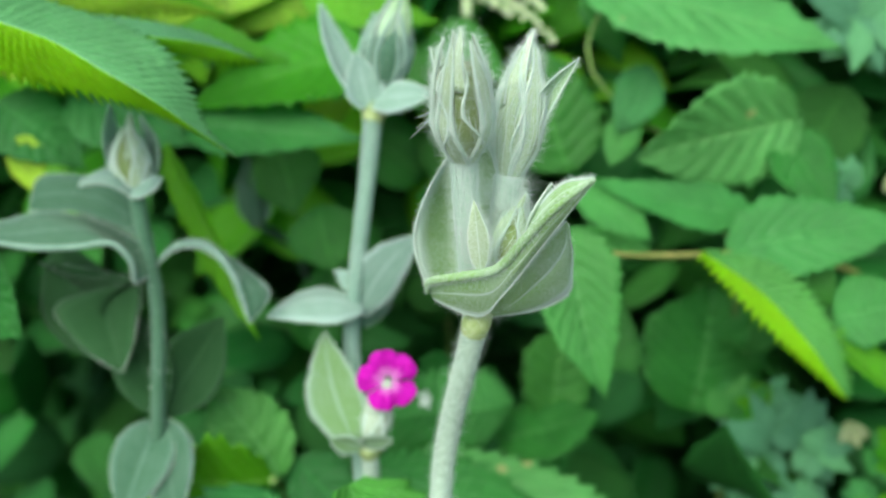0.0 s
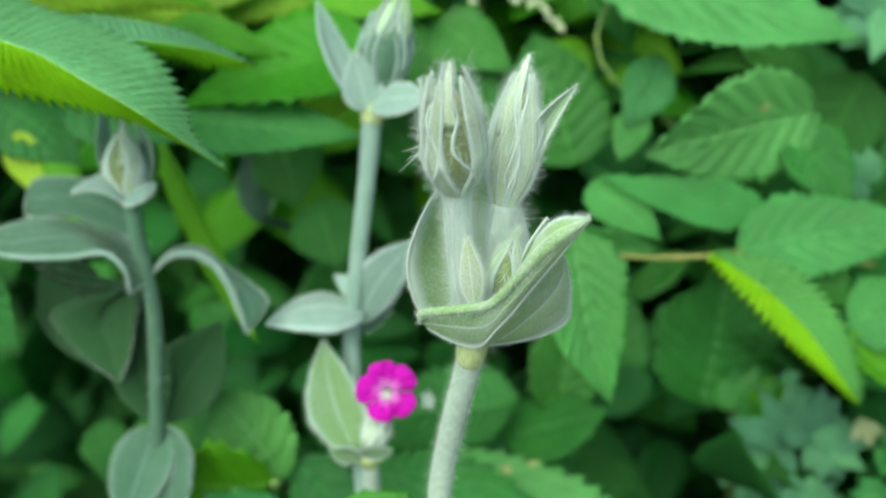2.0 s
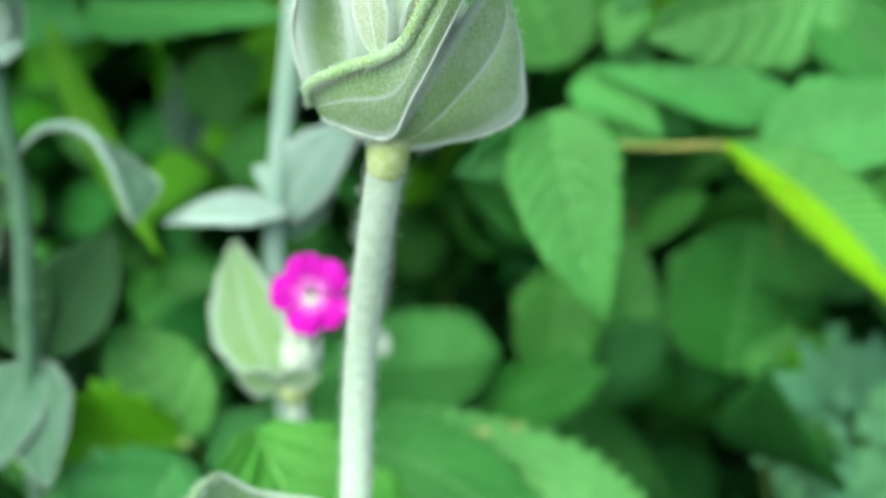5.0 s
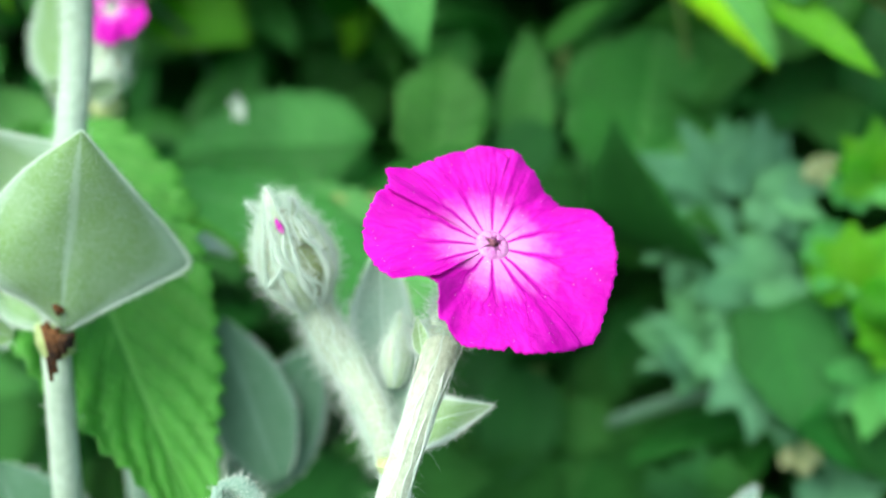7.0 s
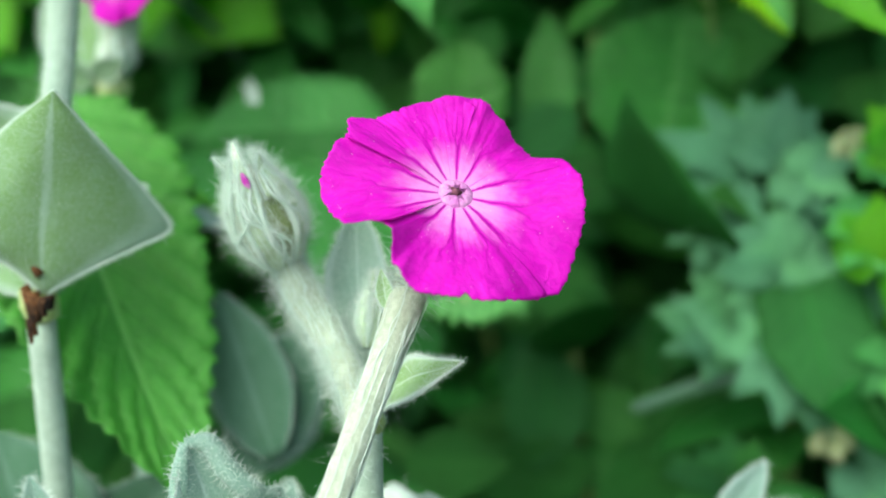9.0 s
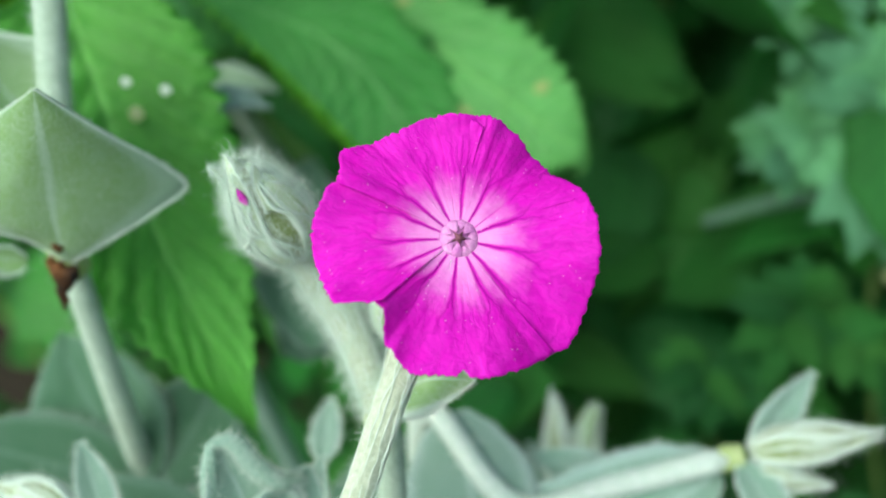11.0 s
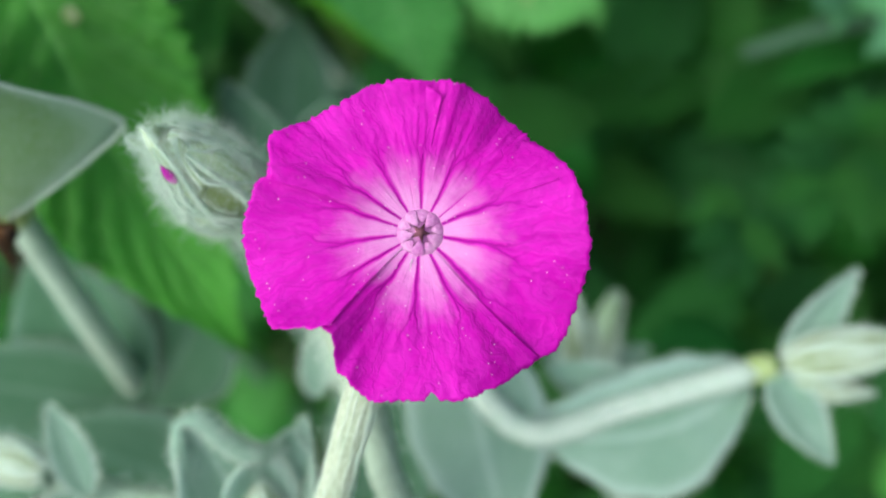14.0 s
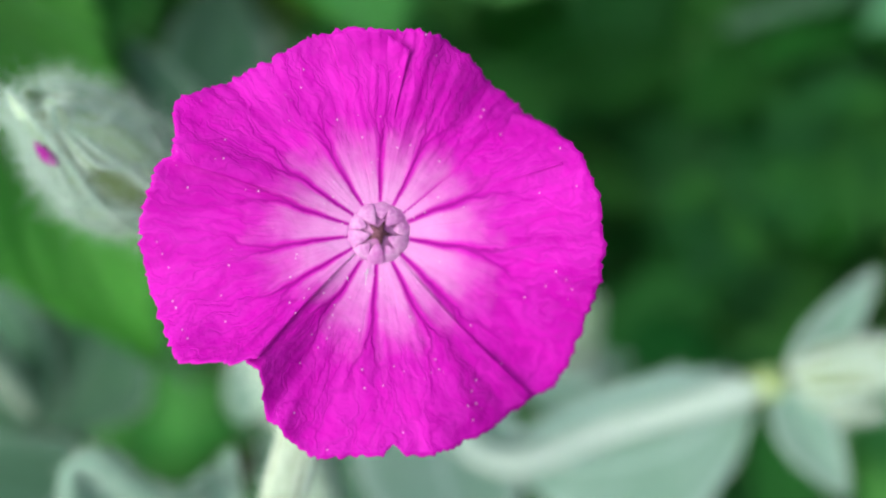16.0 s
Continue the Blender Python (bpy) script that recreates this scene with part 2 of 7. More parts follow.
FELT = felt_material("silver_felt_leaf", (0.72, 0.92, 0.78), (0.23, 0.51, 0.07), 0.2, 0.2)
FELT_GREEN = felt_material("green_silver_felt_leaf", (0.40, 0.60, 0.43), (0.19, 0.39, 0.10), 0.2, 0.3)
LOBE = felt_material("woolly_calyx_lobe", (0.80, 0.96, 0.83), (0.44, 0.62, 0.30), 0.2, 0.12)
SILVER = felt_material("blue_silver_felt_leaf", (0.50, 0.71, 0.62), (0.23, 0.44, 0.31), 0.3, 0.3)
# Two darker felts with the shade on the leaves put into their colour.
FELT_SHADED = felt_material("shaded_grey_felt_leaf", (0.17, 0.33, 0.23), (0.07, 0.20, 0.10), 0.15)
FELT_DEEP_SHADE = felt_material("deep_shade_felt_leaf", (0.05, 0.145, 0.055), (0.025, 0.10, 0.028), 0.05)
WOOL = plain_material("white_wool_stem", (0.40, 0.57, 0.43), (0.51, 0.69, 0.55), 700.0, 0.95, 0.3, 0.0004, 0.15)
COTTON = plain_material("white_cotton_rib", (0.68, 0.88, 0.74), (0.83, 0.97, 0.88), 900.0, 0.95, 0.3, 0.0004, 0.2)
CALYX = calyx_material("woolly_calyx")
DOWN = plain_material("cream_down", (0.48, 0.60, 0.42), (0.70, 0.82, 0.64), 1500.0, 0.95, 0.3, 0.0006, 0.1)
HAIR = plain_material("white_hair", (0.78, 0.94, 0.84), (0.88, 0.98, 0.92), 400.0, 0.7, 0.2, 0.0001, 0.4)
NODE = plain_material("yellow_green_joint", (0.34, 0.48, 0.16), (0.50, 0.62, 0.32), 600.0, 0.9)
ROT = plain_material("blackened_joint", (0.007, 0.006, 0.005), (0.17, 0.075, 0.022), 260.0, 0.8)
PETAL = petal_material("magenta_petal")
THROAT = plain_material("lilac_throat_scale", (0.66, 0.20, 0.60), (0.82, 0.44, 0.76), 500.0, 0.5, 0.0, 0.0002, 0.3)
THROAT_DARK = plain_material("brown_lilac_star", (0.10, 0.03, 0.05), (0.25, 0.10, 0.14), 900.0, 0.6)
GREEN = leaf_material("mid_green_leaf", (0.042, 0.265, 0.036), (0.11, 0.42, 0.09), (0.07, 0.45, 0.01))
PALE = leaf_material("pale_green_leaf", (0.095, 0.42, 0.085), (0.18, 0.54, 0.16), (0.11, 0.58, 0.03), 10.0)
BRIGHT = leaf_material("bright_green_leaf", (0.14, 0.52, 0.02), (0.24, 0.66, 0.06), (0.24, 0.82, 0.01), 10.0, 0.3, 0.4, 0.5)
# Pale sky sheen on folded leaf tops is put into this colour.
SKY_PALE = leaf_material("sky_pale_leaf", (0.18, 0.52, 0.22), (0.36, 0.68, 0.38), (0.16, 0.6, 0.05), 22.0, 0.3, 0.35, 0.35)
# Light coming through the folded strips is put into this bright yellow-green.
BACKLIT_TINT = leaf_material("backlit_tint_leaf", (0.34, 0.80, 0.015), (0.42, 0.86, 0.05), (0.45, 0.95, 0.01), 22.0, 0.3, 0.45, 0.6)
FRESH = leaf_material("fresh_green_leaf", (0.105, 0.45, 0.055), (0.19, 0.57, 0.12), (0.14, 0.62, 0.02), 11.0)
# Yellow-green that stands in for sunlight on the upper-left shrub leaves.
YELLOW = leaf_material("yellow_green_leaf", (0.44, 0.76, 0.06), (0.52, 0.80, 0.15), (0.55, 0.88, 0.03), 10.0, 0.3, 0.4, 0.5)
SPOTTED = leaf_material("brown_specked_leaf", (0.12, 0.47, 0.12), (0.17, 0.52, 0.14), (0.10, 0.52, 0.02), 9.0, 0.3, 0.45, 0.35, 110.0)
# Darker copy of the green leaf; the undergrowth's shade is put into its colour.
SHADED_GREEN = leaf_material("shaded_green_leaf", (0.028, 0.185, 0.026), (0.055, 0.28, 0.045), (0.05, 0.33, 0.01), 8.0, 0.3, 0.75)
BLUISH = leaf_material("bluish_green_leaf", (0.165, 0.50, 0.235), (0.25, 0.64, 0.33), (0.20, 0.68, 0.16), 5.0, 0.6, 0.6)
TWIG = plain_material("olive_twig", (0.15, 0.22, 0.05), (0.30, 0.30, 0.09), 200.0, 0.7)
GREENSTEM = plain_material("green_stalk", (0.10, 0.22, 0.05), (0.22, 0.36, 0.10), 200.0, 0.6)
CREAM = plain_material("cream_blossom", (0.64, 0.86, 0.44), (0.82, 0.96, 0.66), 500.0, 0.9, 0.2, 0.0004, 0.3)
PALEBUD = plain_material("pale_green_bud", (0.36, 0.50, 0.20), (0.60, 0.70, 0.40), 500.0, 0.9, 0.2, 0.0004, 0.3)
SOIL = plain_material("dark_soil", (0.010, 0.009, 0.005), (0.030, 0.026, 0.014), 30.0, 0.95, 0.0, 0.004)


# ---- mesh helpers ----
V = Vector


def link_mesh(name, verts, faces, mat, uvs=None):
    me = bpy.data.meshes.new(name)
    me.from_pydata([tuple(v) for v in verts], [], faces)
    me.polygons.foreach_set("use_smooth", [True] * len(me.polygons))
    if uvs is not None:
        layer = me.uv_layers.new(name="UVMap")
        idx = np.empty(len(me.loops), dtype=np.int32)
        me.loops.foreach_get("vertex_index", idx)
        layer.data.foreach_set("uv", np.asarray(uvs, dtype=np.float32)[idx].ravel())
    me.materials.append(mat)
    me.update()
    return new(name, me)


def thing(name, base, label, category, group=""):
    ob = new(name)
    ob.location = base
    ob.empty_display_size = 0.01
    return tagged(ob, label, category, group)


def part(name, mesh, mat, parent, label=""):
    """Links verts, faces and uvs as one mesh under a thing or a part."""
    verts, faces, uvs = mesh
    ob = link_mesh(name, verts, faces, mat, uvs)
    ob.parent = parent
    ob.matrix_parent_inverse = Matrix.Translation(-parent.location)
    return tagged(ob, label) if label else ob


def joined(meshes):
    verts, faces, uvs, n = [], [], [], 0
    for v, f, u in meshes:
        verts.extend(v)
        uvs.extend(u if u is not None else [(0.5, 0.5)] * len(v))
        faces.extend([tuple(i + n for i in face) for face in f])
        n += len(v)
    return verts, faces, uvs


def smooth_line(points, radii, per=6):
    """A smooth line through the points, with slopes weighted by the spans on either side so that it never loops."""
    pts, out, rad = [V(p) for p in points], [], []
    span = [max((b - a).length, 1e-6) for a, b in zip(pts, pts[1:])]
    slope = []
    for i in range(len(pts)):
        if i == 0:
            slope.append((pts[1] - pts[0]) / span[0])
        elif i == len(pts) - 1:
            slope.append((pts[-1] - pts[-2]) / span[-1])
        else:
            a, b = (pts[i] - pts[i - 1]) / span[i - 1], (pts[i + 1] - pts[i]) / span[i]
            slope.append((a * span[i] + b * span[i - 1]) / (span[i] + span[i - 1]))
    for i, h in enumerate(span):
        m0, m1 = slope[i] * h, slope[i + 1] * h
        for k in range(per):
            t = k / per
            t2, t3 = t * t, t ** 3
            out.append(pts[i] * (2 * t3 - 3 * t2 + 1) + m0 * (t3 - 2 * t2 + t) + pts[i + 1] * (3 * t2 - 2 * t3) + m1 * (t3 - t2))
            rad.append(radii[i] * (1 - t) + radii[i + 1] * t)
    return out + [pts[-1]], rad + [radii[-1]]


def frame_of(way):
    way = way.normalized()
    side = way.cross(V((0, 0, 1)) if abs(way.z) < 0.9 else V((1, 0, 0))).normalized()
    return side, way.cross(side)


def tube(points, radii, sides=12, per=6, ribs=0, rib=0.0):
    line, rad = smooth_line(points, radii, per)
    verts, faces, uvs = [], [], []
    side, other = frame_of(line[1] - line[0])
    for i, (p, r) in enumerate(zip(line, rad)):
        way = (line[min(i + 1, len(line) - 1)] - line[max(i - 1, 0)]).normalized()
        side = (side - way * side.dot(way)).normalized()
        other = way.cross(side)
        for k in range(sides):
            a = 2 * math.pi * k / sides
            q = r * (1 + rib * math.cos(ribs * a)) * (1 + 0.04 * noise.noise((p.x * 90 + k, p.y * 90, p.z * 90)))
            verts.append(p + side * (q * math.cos(a)) + other * (q * math.sin(a)))
            uvs.append((abs(math.cos(ribs * 0.5 * a)) if ribs else 0.25 + 0.1 * math.sin(a), i / len(line)))
    for i in range(len(line) - 1):
        for k in range(sides):
            j = (k + 1) % sides
            faces.append((i * sides + k, i * sides + j, (i + 1) * sides + j, (i + 1) * sides + k))
    faces.append(tuple(range(sides))[::-1])
    faces.append(tuple((len(line) - 1) * sides + k for k in range(sides)))
    return verts, faces, uvs


def lerp_table(table, s):
    for (a, x), (b, y) in zip(table, table[1:]):
        if s <= b:
            t = (s - a) / (b - a)
            t = t * t * (3 - 2 * t) * 0.35 + t * 0.65
            return x + (y - x) * t
    return table[-1][1]


SHAPES = {
    "felt": ((0, 0.22), (0.12, 0.62), (0.3, 0.96), (0.45, 1.0), (0.65, 0.84), (0.82, 0.5), (0.94, 0.19), (1, 0.0)),
    "wide": ((0, 0.3), (0.1, 0.74), (0.28, 1.0), (0.45, 0.97), (0.62, 0.78), (0.8, 0.45), (0.93, 0.16), (1, 0.0)),
    "lance": ((0, 0.2), (0.15, 0.75), (0.35, 1.0), (0.55, 0.9), (0.75, 0.58), (0.9, 0.24), (1, 0.0)),
    "taper": ((0, 0.25), (0.08, 0.7), (0.25, 1.0), (0.45, 0.92), (0.65, 0.68), (0.82, 0.36), (0.93, 0.12), (1, 0.0)),
    "oval": ((0, 0.12), (0.07, 0.5), (0.2, 0.86), (0.38, 1.0), (0.58, 0.88), (0.75, 0.62), (0.87, 0.34), (0.95, 0.14), (1, 0.0)),
    "round": ((0, 0.25), (0.08, 0.62), (0.22, 0.92), (0.42, 1.0), (0.62, 0.94), (0.78, 0.7), (0.9, 0.36), (0.96, 0.14), (1, 0.0)),
    "diamond": ((0, 0.12), (0.15, 0.5), (0.32, 0.93), (0.42, 1.0), (0.6, 0.72), (0.8, 0.36), (0.93, 0.14), (1, 0.0)),
    "band": ((0, 0.45), (0.06, 0.75), (0.3, 1.0), (0.65, 0.85), (0.88, 0.42), (1, 0.0)),
    "blunt": ((0, 0.3), (0.12, 0.62), (0.35, 0.95), (0.55, 1.0), (0.75, 0.9), (0.9, 0.62), (0.97, 0.34), (1, 0.0)),
    "scale": ((0, 0.75), (0.3, 1.0), (0.6, 0.72), (0.85, 0.4), (1, 0.12)),
    "sepal": ((0, 0.7), (0.2, 1.0), (0.5, 0.85), (0.8, 0.4), (1, 0.0)),
}


def blade(base, tip, width, face, roll=0.0, shape="felt", arch=0.0, fold=0.0, cup=0.0, wave=0.0, teeth=0, tooth=0.0, pleat=0.0,
          sag=0.0, twist=0.0, thick=0.0004, rows=18, cols=5, seed=0, per_tooth=4):
    """A leaf from base to tip, its upper side turned to face (then rolled about its length). arch lifts the middle along the face,
    fold shuts the halves, cup curls the rims up, twist turns the tip, sag bends the middle sideways."""
    base, tip = V(base), V(tip)
    along = tip - base
    length = along.length
    along.normalize()
    up = V(face)
    up = (up - along * up.dot(along)).normalized()
    up = Matrix.Rotation(radians(roll), 3, along) @ up
    across = along.cross(up)
    if teeth:
        rows = max(rows, teeth * per_tooth)
    rng = random.Random(seed)
    ph = rng.random() * 7
    top, uvs = [], []
    table = SHAPES[shape]
    for i in range(rows + 1):
        s = i / rows
        half = 0.5 * width * lerp_table(table, s)
        if teeth and 0.04 < s < 0.99:
            saw = (s * teeth + 0.2 * math.sin(s * 23 + ph)) % 1.0
            half *= 1 + tooth * (saw - 0.4) * (0.7 + 0.6 * noise.noise((s * 9 + ph, 1.7, 0.3))) + 0.08 * noise.noise((s * 3.1, ph, 0.6))
        tw = radians(twist) * s
        ax, ux = across * math.cos(tw) + up * math.sin(tw), up * math.cos(tw) - across * math.sin(tw)
        mid = base + along * (length * s) + up * (arch * length * 4 * s * (1 - s)) + across * (sag * length * 4 * s * (1 - s))
        for j in range(-cols, cols + 1):
            c = j / cols
            c = math.copysign(abs(c) ** 0.85, c)
            x = half * c
            z = abs(x) * math.tan(radians(fold)) * 0.999 + cup * half * c * c
            z += wave * width * math.sin(7 * s + ph + (1.5 if c > 0 else 0)) * abs(c) ** 1.5
            z += 0.012 * width * noise.noise((s * 4 + ph, c * 1.5, seed))
            if pleat:
                z += pleat * width * math.cos(2 * math.pi * teeth * 0.5 * (s - 0.22 * abs(c))) * min(1, 3 * abs(c)) * (1 - s * 0.6)
            squeeze = math.cos(radians(fold) * 0.8)
            top.append(mid + ax * (x * squeeze) + ux * z)
            uvs.append((0.5 + 0.5 * c, s))
    n, w = len(top), 2 * cols + 1
    verts = top + [p - up * (thick * (0.35 + 0.65 * math.sin(math.pi * min(1, 0.12 + 0.8 * u[1])))) for p, u in zip(top, uvs)]
    faces = []
    for i in range(rows):
        for j in range(w - 1):
            a = i * w + j
            faces.append((a, a + 1, a + w + 1, a + w))
            faces.append((n + a, n + a + w, n + a + w + 1, n + a + 1))
        a, b = i * w, i * w + w - 1
        faces.append((a, a + w, n + a + w, n + a))
        faces.append((b, n + b, n + b + w, b + w))
    faces.append(tuple(range(w))[::-1] + tuple(n + k for k in range(w)))
    return verts, faces, uvs + uvs


def along_line(points, n):
    """n + 1 evenly counted points on a smooth line through the given ones."""
    line, _ = smooth_line(points, [1.0] * len(points), 12)
    out = []
    for i in range(n + 1):
        x = i / n * (len(line) - 1)
        k = min(int(x), len(line) - 2)
        out.append(line[k].lerp(line[k + 1], x - k))
    return out


def sheet(one, two, face, mid=None, bulge=0.0, thick=0.0006, rows=30, cols=9, seed=0):
    """A leaf blade stretched between its two margins, over its midrib where that is given; bulge swells the halves towards face."""
    up = V(face).normalized()
    a, b = along_line(one, rows), along_line(two, rows)
    m = along_line(mid, rows) if mid else [p.lerp(q, 0.5) for p, q in zip(a, b)]
    top, uvs = [], []
    for i in range(rows + 1):
        span = (b[i] - a[i]).length
        for j in range(-cols, cols + 1):
            c = j / cols
            end, k = (a[i], -c) if c < 0 else (b[i], c)
            ease = k ** 1.15 if mid else k
            swell = bulge * span * (math.sin(math.pi * k) if mid else math.cos(0.5 * math.pi * c))
            ripple = 0.010 * span * noise.noise((i * 0.22, c * 2.2, seed)) * (1 - k ** 4)
            top.append(m[i].lerp(end, ease) + up * (swell + ripple))
            uvs.append((0.5 + 0.5 * c, i / rows))
    n, w = len(top), 2 * cols + 1
    verts = top + [p - up * thick for p in top]
    faces = []
    for i in range(rows):
        for j in range(w - 1):
            k = i * w + j
            faces.append((k, k + 1, k + w + 1, k + w))
            faces.append((n + k, n + k + w, n + k + w + 1, n + k + 1))
        k, e = i * w, i * w + w - 1
        faces.append((k, k + w, n + k + w, n + k))
        faces.append((e, n + e, n + e + w, e + w))
    faces.append(tuple(range(w))[::-1] + tuple(n + k for k in range(w)))
    return verts, faces, uvs + uvs


def hair_on(mesh, count, length, radius=0.00005, lean=(0, 0, 0), seed=0, wild=0.6, only=None):
    """Fine curved hairs standing on a mesh's faces."""
    rng = random.Random(seed)
    verts, faces, _ = mesh
    quads = [f for f in faces if len(f) == 4 and (only is None or only(verts[f[0]]))]
    areas = []
    for f in quads:
        a, b, c, d = (V(verts[i]) for i in f)
        areas.append((c - a).cross(d - b).length)
    picks = rng.choices(range(len(quads)), areas, k=count)
    hv, hf = [], []
    for k in picks:
        a, b, c, d = (V(verts[i]) for i in quads[k])
        nrm = (c - a).cross(d - b)
        if nrm.length < 1e-12:
            continue
        nrm.normalize()
        u, v = rng.random(), rng.random()
        p = a.lerp(b, u).lerp(d.lerp(c, u), v)
        way = (nrm + V((rng.uniform(-1, 1), rng.uniform(-1, 1), rng.uniform(-1, 1))) * wild + V(lean)).normalized()
        bend = V((rng.uniform(-1, 1), rng.uniform(-1, 1), rng.uniform(-1, 1))) * 0.45
        ln = length * rng.uniform(0.45, 1.25)
        side, other = frame_of(way)
        start = len(hv)
        for i in range(4):
            t = i / 3
            q = p + way * (ln * t) + bend * (ln * t * t)
            r = radius * (1 - 0.75 * t)
            for g in range(3):
                an = g * 2.094
                hv.append(q + side * (r * math.cos(an)) + other * (r * math.sin(an)))
        for i in range(3):
            for g in range(3):
                h = (g + 1) % 3
                hf.append((start + i * 3 + g, start + i * 3 + h, start + i * 3 + 3 + h, start + i * 3 + 3 + g))
    return hv, hf, None


def rim_hair(mesh, rows, cols, count, length, radius=0.00005, seed=0):
    """Hairs along the two rims of a blade."""
    rng = random.Random(seed)
    verts = mesh[0]
    w = 2 * cols + 1
    hv, hf = [], []
    for _ in range(count):
        i, right = rng.randrange(rows), rng.random() < 0.5
        j, j2 = (w - 1, w - 2) if right else (0, 1)
        t = rng.random()
        p = V(verts[i * w + j]).lerp(V(verts[(i + 1) * w + j]), t)
        out = (p - V(verts[i * w + j2]).lerp(V(verts[(i + 1) * w + j2]), t))
        if out.length < 1e-9:
            continue
        way = (out.normalized() + V((rng.uniform(-1, 1), rng.uniform(-1, 1), rng.uniform(-1, 1))) * 0.7).normalized()
        bend = V((rng.uniform(-1, 1), rng.uniform(-1, 1), rng.uniform(-1, 1))) * 0.4
        ln = length * rng.uniform(0.4, 1.2)
        side, other = frame_of(way)
        start = len(hv)
        for k in range(3):
            q = p + way * (ln * k / 2) + bend * (ln * k * k / 4)
            r = radius * (1 - 0.35 * k)
            for g in range(3):
                hv.append(q + side * (r * math.cos(g * 2.094)) + other * (r * math.sin(g * 2.094)))
        for k in range(2):
            for g in range(3):
                h = (g + 1) % 3
                hf.append((start + k * 3 + g, start + k * 3 + h, start + k * 3 + 3 + h, start + k * 3 + 3 + g))
    return hv, hf, None


# ---- campion parts ----
def felt_leaf(plant, base, tip, width, face, mat=None, hair=260, label="", **kw):
    kw.setdefault("thick", 0.0007)
    rows = kw.setdefault("rows", 18)
    cols = kw.setdefault("cols", 6)
    mesh = blade(base, tip, width, face, **kw)
    ob = part("leaf", mesh, mat or FELT, plant, label)
    if hair:
        fuzz = part("fringe", rim_hair(mesh, rows, cols, int(hair * 1.6), 0.00075, 0.00003, int(width * 1e5)), HAIR, ob)
        tagged(fuzz, kind="stuff")
    return ob


def felt_sheet(plant, one, two, face, mid=None, bulge=0.0, hair=400, mat=None, label="", rows=30, cols=9, rim=0.00016):
    """A felted leaf given by its margins, with a hairy rim, and short down over its face."""
    mesh = sheet(one, two, face, mid, bulge, rows=rows, cols=cols, seed=hair)
    ob = part("leaf", mesh, mat or FELT, plant, label)
    rims = rim_hair(mesh, rows, cols, int(hair * 3.0), 0.0007, 0.000020, hair)
    down = hair_on(mesh, int(hair * 2.5), 0.00055, 0.000012, V((0.2, 0, -0.5)), hair + 1, 0.8)
    tagged(part("fringe", joined([rims, down]), HAIR, ob), kind="stuff")
    if rim and mat in (None, FELT_GREEN):
        for edge in (one, two):
            line = along_line(edge, 16)
            part("rim", tube(line, [rim * (0.5 + 0.6 * math.sin(math.pi * i / 16) + 0.15 * math.sin(i * 2.3)) for i in range(17)], 7, 2), COTTON, ob)
    return ob


